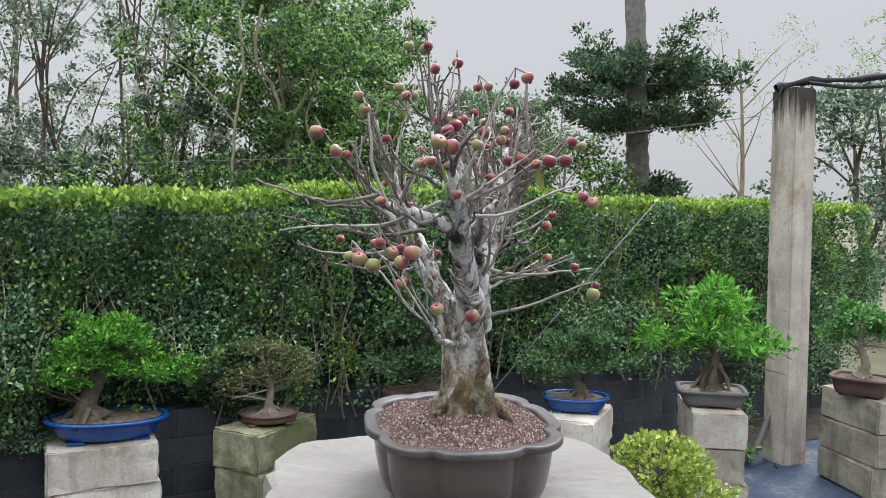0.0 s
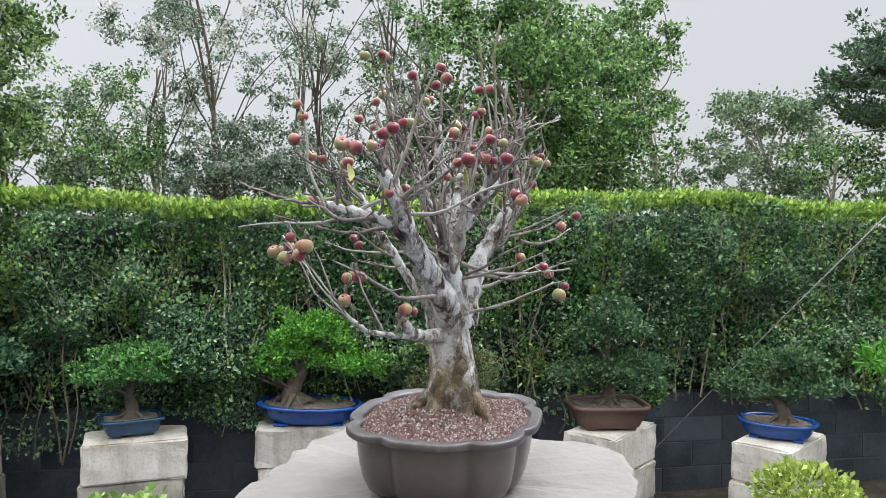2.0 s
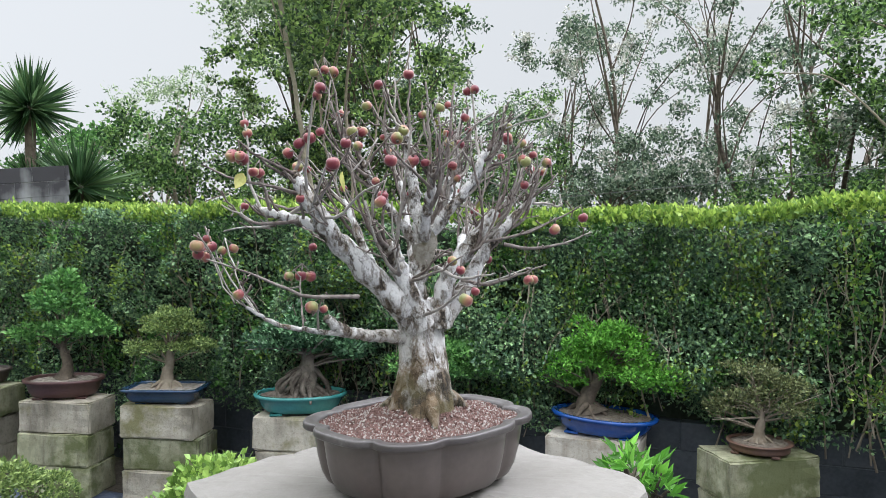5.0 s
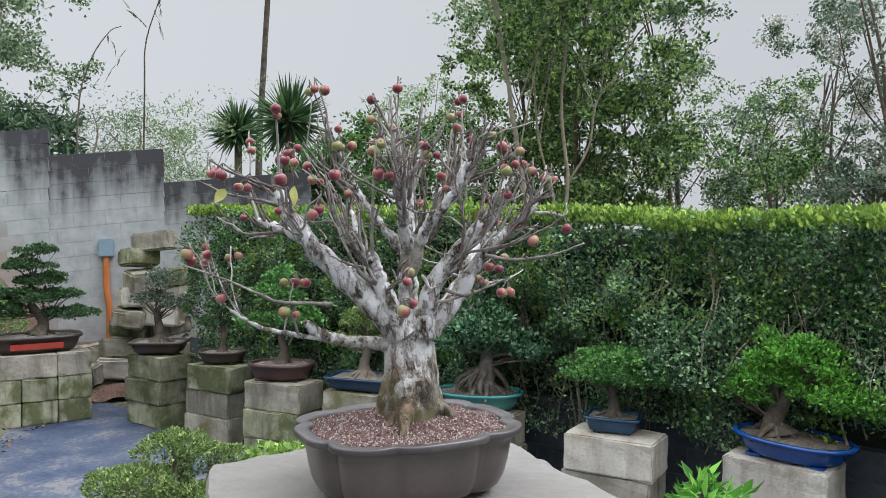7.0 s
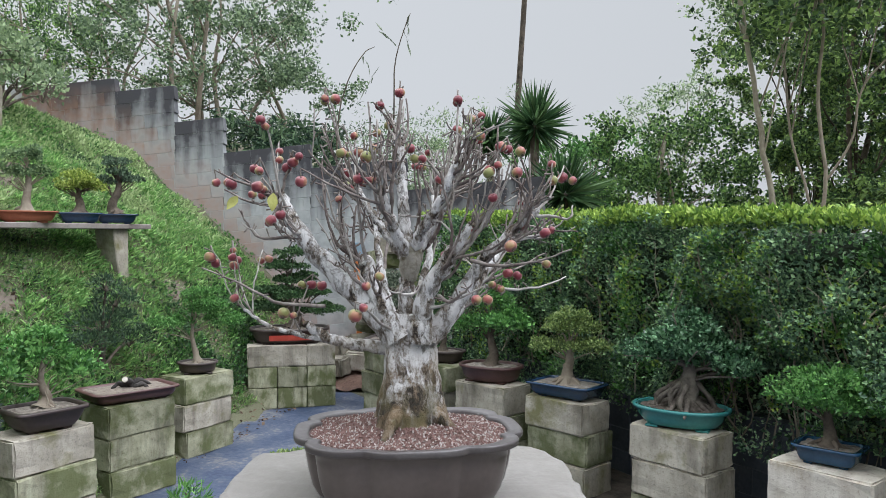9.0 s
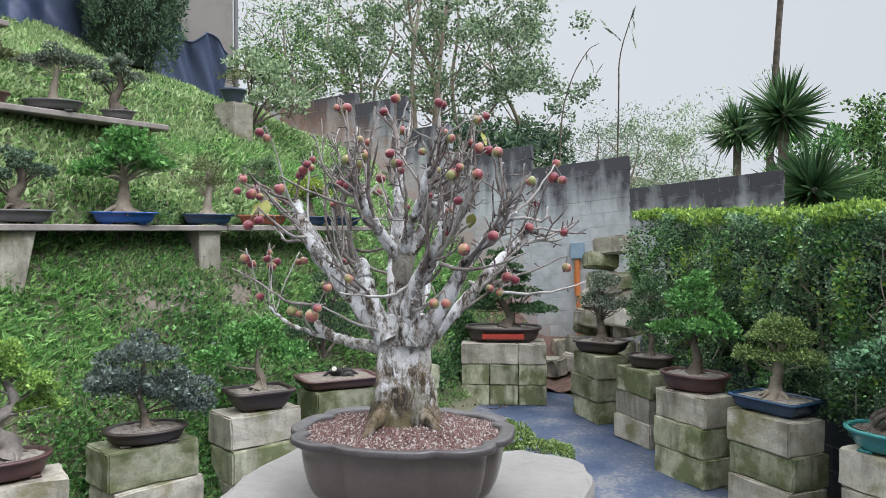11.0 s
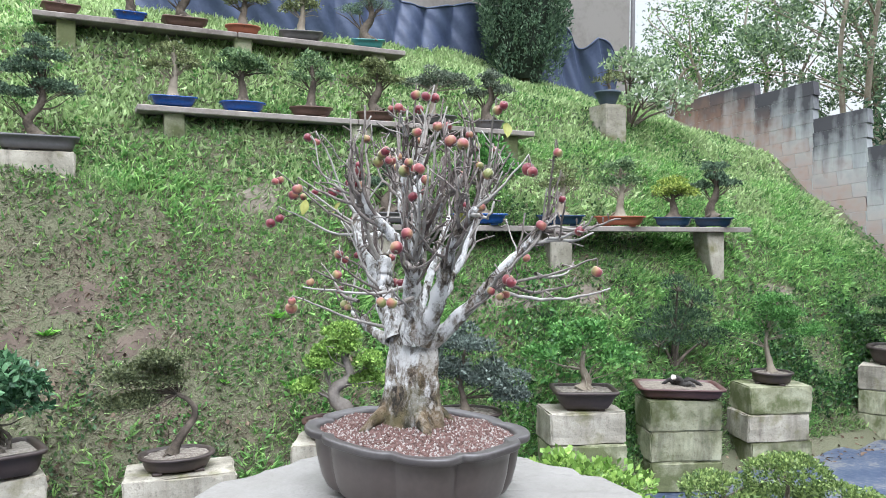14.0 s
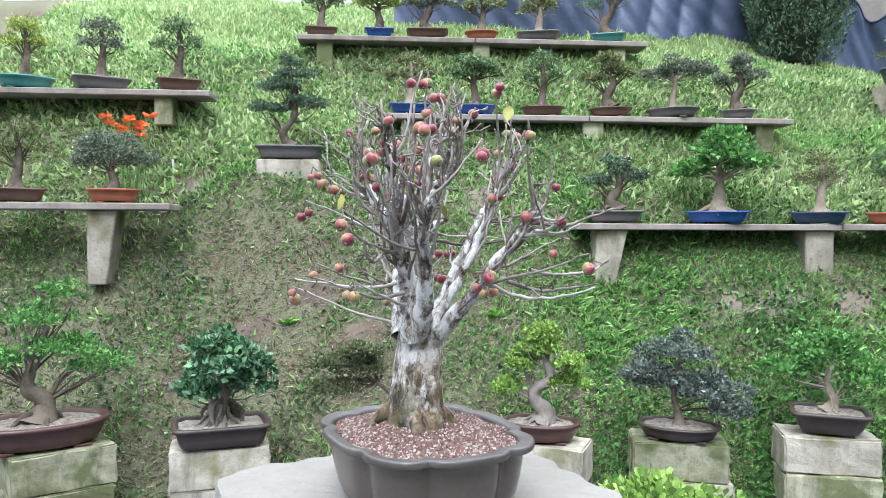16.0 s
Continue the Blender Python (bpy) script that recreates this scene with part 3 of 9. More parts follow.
tagged(yard_patch("weed_mat", WEEDMAT, -3.0, 13.0, 0.55, 9.0, 0.0), "dusty blue-black woven weed mat over the yard", "weed mat", kind="structure")
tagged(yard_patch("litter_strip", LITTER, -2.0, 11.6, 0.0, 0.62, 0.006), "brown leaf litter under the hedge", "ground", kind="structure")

# ---- block plinths ----


def rough_block(L, W, H, rng, chip=0.012):
    """A worn cast block with chipped, uneven edges."""
    bm = bmesh.new()
    bmesh.ops.create_cube(bm, size=1, matrix=Matrix.Diagonal((L, W, H, 1)))
    bmesh.ops.subdivide_edges(bm, edges=bm.edges[:], cuts=3, use_grid_fill=True)
    bmesh.ops.bevel(bm, geom=[e for e in bm.edges if e.calc_face_angle(0) > 1], offset=chip * 0.7, segments=2, affect="EDGES")
    for v in bm.verts:
        edge = sum(abs(abs(c) - h / 2) < 0.02 for c, h in zip(v.co, (L, W, H)))
        j = chip * (0.35 if edge > 1 else 0.12)
        v.co += Vector(rng.uniform(-j, j, 3))
    return bm


BLOCKS = []
_rng = np.random.default_rng(3)
for _k in range(5):
    _me = bpy.data.meshes.new("concrete_block")
    _bm = rough_block(0.48, 0.28, 0.196, _rng)
    _bm.to_mesh(_me)
    _bm.free()
    _me.materials.append(CONCRETE)
    BLOCKS.append(_me)


def block_part(parent, at, k, mat, scale=(1, 1, 1)):
    ob = part("concrete_block", BLOCKS[k % 5], None, parent, "", at @ Matrix.Diagonal((*scale, 1)))
    if mat is not CONCRETE:
        ob.material_slots[0].link = "OBJECT"
        ob.material_slots[0].material = mat
    return ob


def plinth(x, y, turn, label, mats, seed, L=1.0, W=1.0, courses=3):
    rng = np.random.default_rng(seed)
    t = thing("block_plinth", label, "plinth", pose(x, y, 0.01, 0, 0, turn), "block plinths under bonsai")
    for i in range(courses):
        m = pose(rng.uniform(-0.012, 0.012), rng.uniform(-0.012, 0.012), 0.098 + i * 0.197, 0, 0, rng.uniform(-2.5, 2.5) + (180 if rng.random() < 0.5 else 0))
        block_part(t, m, seed + i * 2, mats[i % len(mats)], (L, W, 1))
    return t


GREYSTACK = "three weathered grey concrete blocks stacked as a plinth"
MOSSTACK = "three moss-stained concrete blocks stacked as a plinth"
WHITESTACK = "three whitewashed concrete blocks stacked as a plinth"
C, M, W_ = CONCRETE, MOSSY, WHITEWASH
for i, (x, y, a, lab, ms) in enumerate([
    (2.63, 3.55, 100, GREYSTACK, (C, C, C)), (1.55, 3.24, 82, GREYSTACK, (C, C, W_)), (0.72, 3.03, 66, WHITESTACK, (M, W_, W_)),
    (-0.10, 2.92, 68, WHITESTACK, (C, W_, W_)), (-0.92, 2.76, 62, MOSSTACK, (C, M, M)), (-1.65, 2.41, 30, WHITESTACK, (C, W_, W_)),
    (-2.30, 1.89, 40, GREYSTACK, (C, C, W_)), (-3.01, 1.41, 40, GREYSTACK, (M, C, C)), (-3.78, 0.90, 42, GREYSTACK, (C, M, C)),
    (-4.30, 0.43, 42, GREYSTACK, (M, M, C)), (-5.14, 0.06, 40, GREYSTACK, (C, C, M)), (-5.80, -0.41, 36, MOSSTACK, (M, M, M)),
    (-4.60, -1.80, 150, MOSSTACK, (M, C, M)), (-3.66, -1.94, 145, MOSSTACK, (M, M, M)), (-2.90, -2.12, 150, GREYSTACK, (C, M, C)),
    (-2.08, -2.27, 155, GREYSTACK, (M, C, M)), (-1.36, -2.44, 142, WHITESTACK, (C, C, C)), (-0.51, -2.45, 160, GREYSTACK, (C, C, C)),
    (0.22, -2.86, 175, GREYSTACK, (C, C, C)), (1.00, -3.05, 200, MOSSTACK, (M, M, M))]):
    plinth(x, y, a, lab, ms, i + 1, 1.06 if i in (0, 1) else 1.0, 1.05)

# the wide plinth near the block wall
bigp = thing("block_plinth", "wide plinth of nine mossy concrete blocks", "plinth", pose(-6.26, -1.40, 0.01, 0, 0, 104), "block plinths under bonsai")
for i in range(3):
    cells = ((-0.14, 0.55), (0.27, 0.27)) if i == 2 else ((-0.275, 0.27), (0.0, 0.27), (0.275, 0.27))
    for j, (cx, w) in enumerate(cells):
        for row in (-0.12, 0.12):
            block_part(bigp, pose(cx, row, 0.098 + i * 0.197), i * 3 + j, MOSSY if i < 2 else CONCRETE, (w / 0.48, 0.24 / 0.28, 1))

# ---- the display table ----
table = thing("display_table", "rough whitewashed concrete slab on a block pedestal", "table", pose(0.0, 0.0, 0.01, 0, 0, 6))
rng = np.random.default_rng(8)
for i in range(5):
    for sx in (-1, 1):
        block_part(table, pose(sx * 0.14, 0, 0.098 + i * 0.197, 0, 0, 90), i * 2 + (sx > 0), CONCRETE)
sh = Shape()
nA = 64
ang = np.arange(nA) * 2 * np.pi / nA
edge = 0.315 * (np.abs(np.cos(ang)) ** 5 + np.abs(np.sin(ang)) ** 5) ** (-1 / 5) * (1 + 0.02 * np.sin(3 * ang + 1) + 0.012 * np.sin(7 * ang) + 0.012 * rng.normal(0, 1, nA))
rows_ = [(0.98, 0.985), (1.0, 0.99), (1.205, 1.0), (1.222, 0.985), (1.226, 0.95), (1.226, 0.8), (1.226, 0.5), (1.226, 0.2)]
V = np.concatenate([np.stack([np.cos(ang) * edge * k, np.sin(ang) * edge * k, np.full(nA, z) + (rng.normal(0, 0.0015, nA) if z > 1.2 else 0)], 1) for z, k in rows_] + [np.array([[0, 0, 1.226], [0, 0, 0.98]])])
Q = [(i * nA + k, i * nA + (k + 1) % nA, (i + 1) * nA + (k + 1) % nA, (i + 1) * nA + k) for i in range(len(rows_) - 1) for k in range(nA)]
T = [((len(rows_) - 1) * nA + k, (len(rows_) - 1) * nA + (k + 1) % nA, len(rows_) * nA) for k in range(nA)] + [((k + 1) % nA, k, len(rows_) * nA + 1) for k in range(nA)]
sh.add(V, Q, T)
part("slab", sh.mesh("slab", SLAB, False), None, table, "thick chipped white slab")

# ---- the crab-apple bonsai on the table ----
crab = thing("crab_apple_bonsai", "leafless crab-apple bonsai with red fruit in a dark lobed pot", "bonsai", pose(0, 0, 1.236))
TZ = 1.236


def lobed(k, z, L=0.385, W=0.312, dent=0.09, n=192):
    """Outline with four broad side lobes and four small corner lobes, creased where they meet."""
    a = np.arange(n) * 2 * np.pi / n
    r = 0.5 * (np.abs(np.cos(a)) ** 3.0 + np.abs(np.sin(a)) ** 3.0) ** (-1 / 3.0)
    off = np.abs((np.degrees(a) % 90) - 45)
    crease = np.exp(-(np.abs(off - 19) / 6.0) ** 1.3)
    corner = np.exp(-(off / 13.0) ** 2)
    r = r * (1 - dent * crease - 0.02 * corner)
    return np.stack([np.cos(a) * r * L * k, np.sin(a) * r * W * k, np.full(n, z)], 1)


prof = [(0.012, 0.76), (0.018, 0.80), (0.034, 0.845), (0.060, 0.880), (0.088, 0.902), (0.100, 0.910), (0.1025, 0.93), (0.1045, 0.988), (0.1070, 1.0), (0.1135, 1.002), (0.1160, 0.994), (0.1168, 0.982), (0.1162, 0.965), (0.1150, 0.900), (0.1140, 0.872), (0.1100, 0.864), (0.096, 0.858)]
sh = Shape()
n = 192
V = np.concatenate([lobed(k, z) for z, k in prof[:7]] + [np.array([[0, 0, 0.012]])])
Q = [(i * n + k, i * n + (k + 1) % n, (i + 1) * n + (k + 1) % n, (i + 1) * n + k) for i in range(6) for k in range(n)]
sh.add(V, Q, [(7 * n, (k + 1) % n, k) for k in range(n)])
rim_shape = Shape()
nr = len(prof) - 6
V = np.concatenate([lobed(k, z) for z, k in prof[6:]])
Q = [(i * n + k, i * n + (k + 1) % n, (i + 1) * n + (k + 1) % n, (i + 1) * n + k) for i in range(nr - 1) for k in range(n)]
rim_shape.add(V, Q)
LIMED = material("lime_stained_clay", [(0.50, (0.048, 0.040, 0.040)), (0.75, (0.066, 0.057, 0.056)), (0.90, (0.098, 0.089, 0.087)), (1.0, (0.16, 0.15, 0.146))], 0.40, 10, 120, 0.06, spec=0.55, grain=0.3)
cpot = part("pot", sh.mesh("pot", CLAY), None, crab, "dark brown glazed lobed pot", pose(0.005, 0, 0, 0, 0, 98))
part("rim", rim_shape.mesh("rim", LIMED), None, cpot, "broad scalloped rim with pale lime stains")
for sx in (-1, 1):
    for sy in (-1, 1):
        bm = bmesh.new()
        bmesh.ops.create_cube(bm, size=1, matrix=Matrix.Translation((sx * 0.085, sy * 0.065, 0.011)) @ pose(0, 0, 0, 0, 0, sx * sy * 38) @ Matrix.Diagonal((0.06, 0.022, 0.022, 1)))
        bmesh.ops.bevel(bm, geom=bm.edges[:], offset=0.004, segments=2, affect="EDGES")
        part("foot", bm, CLAY, cpot)

# soil: a mounded bed with loose grains
rng = np.random.default_rng(5)
sh = Shape()
rr = np.linspace(1, 0.08, 22)


def mound(x, y):
    q = (x / 0.15) ** 2 + (y / 0.17) ** 2
    return 0.107 + 0.034 * np.exp(-q * 3.2) + 0.003 * np.sin(60 * x + 3) * np.sin(48 * y)


ROT = pose(0, 0, 0, 0, 0, 98).to_3x3()
ROTN = np.array(ROT)
V = np.concatenate([lobed(0.868 * k, 0.1) for k in rr] + [np.zeros((1, 3))]) @ ROTN.T
V[:, 2] = mound(V[:, 0], V[:, 1]) + rng.normal(0, 0.0012, len(V))
Q = [(i * n + k, i * n + (k + 1) % n, (i + 1) * n + (k + 1) % n, (i + 1) * n + k) for i in range(len(rr) - 1) for k in range(n)]
sh.add(V, Q, [((len(rr) - 1) * n + k, (len(rr) - 1) * n + (k + 1) % n, len(rr) * n) for k in range(n)])
GRIT = material("red_grit", [(0.35, (0.035, 0.015, 0.013)), (0.6, (0.092, 0.053, 0.045)), (0.95, (0.18, 0.125, 0.112))], 0.9, 60, 200, 0.9, depth=0.004)
part("soil", sh.mesh("soil", GRIT), None, crab, "dark red gritty soil", pose(0.005, 0, 0))


def grains(name, count, size, mat, label, seed):
    rng = np.random.default_rng(seed)
    a, r = rng.uniform(0, 2 * np.pi, count * 2), np.sqrt(rng.random(count * 2))
    P = np.stack([np.cos(a) * r * 0.184, np.sin(a) * r * 0.144, np.zeros(count * 2)], 1)
    P = P[(np.abs(P[:, 0] / 0.1635) ** 3.0 + np.abs(P[:, 1] / 0.1295) ** 3.0) < 1][:count] @ ROTN.T
    P[:, 2] = mound(P[:, 0], P[:, 1]) + 0.0008
    m = len(P)
    octa = np.array([(1, 0, 0), (0, 1, 0), (-1, 0, 0), (0, -1, 0), (0, 0, 1), (0, 0, -1)], float)
    tri_ = np.array([(0, 1, 4), (1, 2, 4), (2, 3, 4), (3, 0, 4), (1, 0, 5), (2, 1, 5), (3, 2, 5), (0, 3, 5)])
    S = size * rng.uniform(0.5, 1.3, (m, 1, 3))
    an = rng.uniform(0, 6.28, m)
    O = octa[None] * S + rng.normal(0, size * 0.2, (m, 6, 3))
    c, s = np.cos(an)[:, None], np.sin(an)[:, None]
    O = np.stack([O[..., 0] * c - O[..., 1] * s, O[..., 0] * s + O[..., 1] * c, O[..., 2]], -1)
    V = (P[:, None] + O).reshape(-1, 3)
    F = (tri_[None] + (np.arange(m) * 6)[:, None, None]).reshape(-1, 3)
    tagged(part(name, mesh_of(name, V, F, mat), None, crab, label, pose(0.005, 0, 0)), kind="stuff")


GR1 = material("grit_red", [(0.3, (0.06, 0.02, 0.017)), (0.65, (0.110, 0.058, 0.049)), (1.0, (0.22, 0.14, 0.122))], 0.9, 30, 200, 0.2, per="island")
GR2 = material("grit_white", [(0.3, (0.17, 0.145, 0.13)), (0.9, (0.38, 0.345, 0.32))], 0.85, 30, 200, 0.2, per="island")
grains("grit", 5200, 0.0026, GR1, "red-brown scoria grit", 11)
grains("pale_grit", 2100, 0.0025, GR2, "pale pumice grains", 12)

# bark of the old apple trunk: flaking plates of white, grey and tan, dark cracks, moss and brown low down
ABARK = bpy.data.materials.new("apple_bark")
ABARK.use_nodes = True
_n, _l = ABARK.node_tree.nodes, ABARK.node_tree.links
_b = _n["Principled BSDF"]
_tc = _n.new("ShaderNodeTexCoord")


def bark_noise(scale, detail, vec, rough=0.6):
    t = _n.new("ShaderNodeTexNoise")
    t.inputs["Scale"].default_value, t.inputs["Detail"].default_value, t.inputs["Roughness"].default_value = scale, detail, rough
    _l.new(vec, t.inputs["Vector"])
    return t


def bark_span(src, lo, hi, a=0.0, c=1.0):
    r = _n.new("ShaderNodeMapRange")
    for k, v in (("From Min", lo), ("From Max", hi), ("To Min", a), ("To Max", c)):
        r.inputs[k].default_value = v
    _l.new(src, r.inputs[0])
    return r.outputs[0]


def bark_mix(fac, a, c):
    x = _n.new("ShaderNodeMixRGB")
    _l.new(fac, x.inputs[0])
    _l.new(a, x.inputs[1])
    x.inputs[2].default_value = (*c, 1)
    return x.outputs[0]


def bark_math(op, a, c):
    x = _n.new("ShaderNodeMath")
    x.operation = op
    _l.new(a, x.inputs[0])
    if isinstance(c, float):
        x.inputs[1].default_value = c
    else:
        _l.new(c, x.inputs[1])
    return x.outputs[0]


_sq = _n.new("ShaderNodeMapping")
_sq.inputs["Scale"].default_value = (1, 1, 0.6)
_l.new(_tc.outputs["Object"], _sq.inputs[0])
_warp = bark_noise(45, 4, _sq.outputs[0])
_add = _n.new("ShaderNodeVectorMath")
_add.operation = "MULTIPLY_ADD"
_add.inputs[1].default_value = (0.045, 0.045, 0.045)
_l.new(_warp.outputs["Color"], _add.inputs[0])
_l.new(_sq.outputs[0], _add.inputs[2])
_vo = _n.new("ShaderNodeTexVoronoi")
_vo.inputs["Scale"].default_value = 62
_l.new(_add.outputs[0], _vo.inputs["Vector"])
_ve = _n.new("ShaderNodeTexVoronoi")
_ve.feature = "DISTANCE_TO_EDGE"
_ve.inputs["Scale"].default_value = 62
_l.new(_add.outputs[0], _ve.inputs["Vector"])
_sepc = _n.new("ShaderNodeSeparateColor")
_l.new(_vo.outputs["Color"], _sepc.inputs[0])
_patch = bark_noise(38, 7, _add.outputs[0], 0.68)
_fine = bark_noise(190, 5, _tc.outputs["Object"], 0.7)
_z = _n.new("ShaderNodeSeparateXYZ")
_l.new(_tc.outputs["Object"], _z.inputs[0])
# tone of each plate: its own value, wide patches and fine grain; browner plates on the old trunk
_tone = bark_math("ADD", bark_math("MULTIPLY", _sepc.outputs[0], 0.16), bark_math("MULTIPLY", _patch.outputs[0], 3.0))
_tone = bark_math("ADD", _tone, bark_math("MULTIPLY", _fine.outputs[0], 0.35))
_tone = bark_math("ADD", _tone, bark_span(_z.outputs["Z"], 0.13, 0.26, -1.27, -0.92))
_cr = _n.new("ShaderNodeValToRGB")
_e = _cr.color_ramp.elements
for _ in range(4):
    _e.new(0.5)
for _k, (_at, _c) in enumerate(((0.34, (0.018, 0.014, 0.010)), (0.46, (0.070, 0.053, 0.038)), (0.57, (0.165, 0.135, 0.10)), (0.68, (0.255, 0.230, 0.205)), (0.82, (0.40, 0.388, 0.37)), (1.0, (0.62, 0.61, 0.60)))):
    _e[_k].position, _e[_k].color = _at, (*_c, 1)
_l.new(_tone, _cr.inputs[0])
_crack = bark_math("MULTIPLY", bark_span(_ve.outputs[0], 0.0, 0.11, 0.8, 0.0), bark_span(_patch.outputs[0], 0.38, 0.56, 1.0, 0.0))
_col = bark_mix(_crack, _cr.outputs[0], (0.035, 0.026, 0.020))
_tan = bark_noise(24, 5, _add.outputs[0])
_tanf = bark_math("MULTIPLY", bark_span(_tan.outputs[0], 0.42, 0.56), bark_span(_z.outputs["Z"], 0.17, 0.34, 0.55, 0.0))
_col = bark_mix(_tanf, _col, (0.245, 0.165, 0.085))
_mossn = bark_noise(19, 6, _tc.outputs["Object"])
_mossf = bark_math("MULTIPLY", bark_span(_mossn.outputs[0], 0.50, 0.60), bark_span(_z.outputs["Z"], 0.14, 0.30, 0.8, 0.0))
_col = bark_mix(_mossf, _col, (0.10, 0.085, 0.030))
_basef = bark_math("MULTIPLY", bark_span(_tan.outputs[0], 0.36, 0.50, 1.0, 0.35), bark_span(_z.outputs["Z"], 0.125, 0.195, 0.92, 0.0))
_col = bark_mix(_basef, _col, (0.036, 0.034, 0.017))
_l.new(_col, _b.inputs["Base Color"])
_b.inputs["Roughness"].default_value = 0.85
_hgt = bark_math("SUBTRACT", bark_math("ADD", bark_math("MULTIPLY", _sepc.outputs[0], 0.5), bark_math("MULTIPLY", _fine.outputs[0], 0.6)), bark_math("MULTIPLY", _crack, 0.9))
_bp = _n.new("ShaderNodeBump")
_bp.inputs["Strength"].default_value, _bp.inputs["Distance"].default_value = 0.9, 0.004
_l.new(_hgt, _bp.inputs["Height"])
_l.new(_bp.outputs[0], _b.inputs["Normal"])

MOSSBARK = material("mossy_bark", [(0.42, (0.018, 0.014, 0.010)), (0.56, (0.060, 0.050, 0.028)), (0.70, (0.13, 0.115, 0.075)), (0.95, (0.30, 0.28, 0.24))], 0.95, 55, 190, 0.9, depth=0.004)
O = np.array([0, 0, TZ])
rng = np.random.default_rng(21)
# trunk: ridged and lumpy, flaring into the soil and into the fork
sh = Shape()
NT, NS = 56, 64
tl = smooth_path([(0.016, 0.0, 1.325), (0.016, 0.0, 1.37), (0.013, 0.002, 1.43), (0.007, 0.0, 1.49), (0.002, 0.0, 1.548)], NT) - O
tr = np.interp(np.linspace(0, 1, NT), [0, 0.12, 0.25, 0.5, 0.75, 0.92, 1], [0.074, 0.064, 0.054, 0.043, 0.039, 0.041, 0.034])
a = np.arange(NS) * 2 * np.pi / NS
Vt = []
lump = rng.normal(0, 1, (NT // 4 + 3, NS // 4))
for i in range(NT):
    q = i / 4
    r0, r1 = lump[int(q)], lump[int(q) + 1]
    lm = np.interp(np.arange(NS) / 4, np.arange(NS // 4 + 1), np.append(r0 * (1 - q % 1) + r1 * (q % 1), (r0 * (1 - q % 1) + r1 * (q % 1))[0]))
    f = 1 + 0.07 * np.sin(3 * a + 0.8 + i * 0.04) + 0.05 * np.sin(5 * a + 2.1 - i * 0.03) + 0.03 * lm + rng.normal(0, 0.008, NS)
    f += 0.20 * np.exp(-i / 7.0) * np.cos(5 * a + 0.6) + 0.05 * np.exp(-(NT - i) / 8.0) * np.cos(4 * a)
    ex, ey = np.cos(a) * tr[i] * f * 1.12, np.sin(a) * tr[i] * f * 0.87
    Vt.append(np.stack([tl[i, 0] + -ex * 0.225 - ey * 0.974, tl[i, 1] + ex * 0.974 - ey * 0.225, np.full(NS, tl[i, 2])], 1))
Vt.append(tl[-1:] - (0, 0, 0.012))
Q = [(i * NS + k, i * NS + (k + 1) % NS, (i + 1) * NS + (k + 1) % NS, (i + 1) * NS + k) for i in range(NT - 1) for k in range(NS)]
sh.add(np.concatenate(Vt), Q, [((NT - 1) * NS + k, (NT - 1) * NS + (k + 1) % NS, NT * NS) for k in range(NS)])
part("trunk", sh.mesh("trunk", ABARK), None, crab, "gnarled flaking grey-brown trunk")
for ad in (335, 75, 145, 215):
    sh = Shape()
    d = np.array([math.cos(radians(ad)), math.sin(radians(ad)), 0])
    c0 = np.array([0.016, 0, 0])
    ln = rng.uniform(0.075, 0.092)
    tube(sh, smooth_path([c0 + d * 0.035 + (0, 0, 0.152), c0 + d * 0.058 + (0, 0, 0.135), c0 + d * ln + (0, 0, 0.118), c0 + d * (ln + 0.025) + (0, 0, 0.098)], 8), [0.012, 0.013, 0.012, 0.010, 0.008, 0.006, 0.005, 0.003], 10, 0.12, rng)
    part("root", sh.mesh("root", ABARK), None, crab)

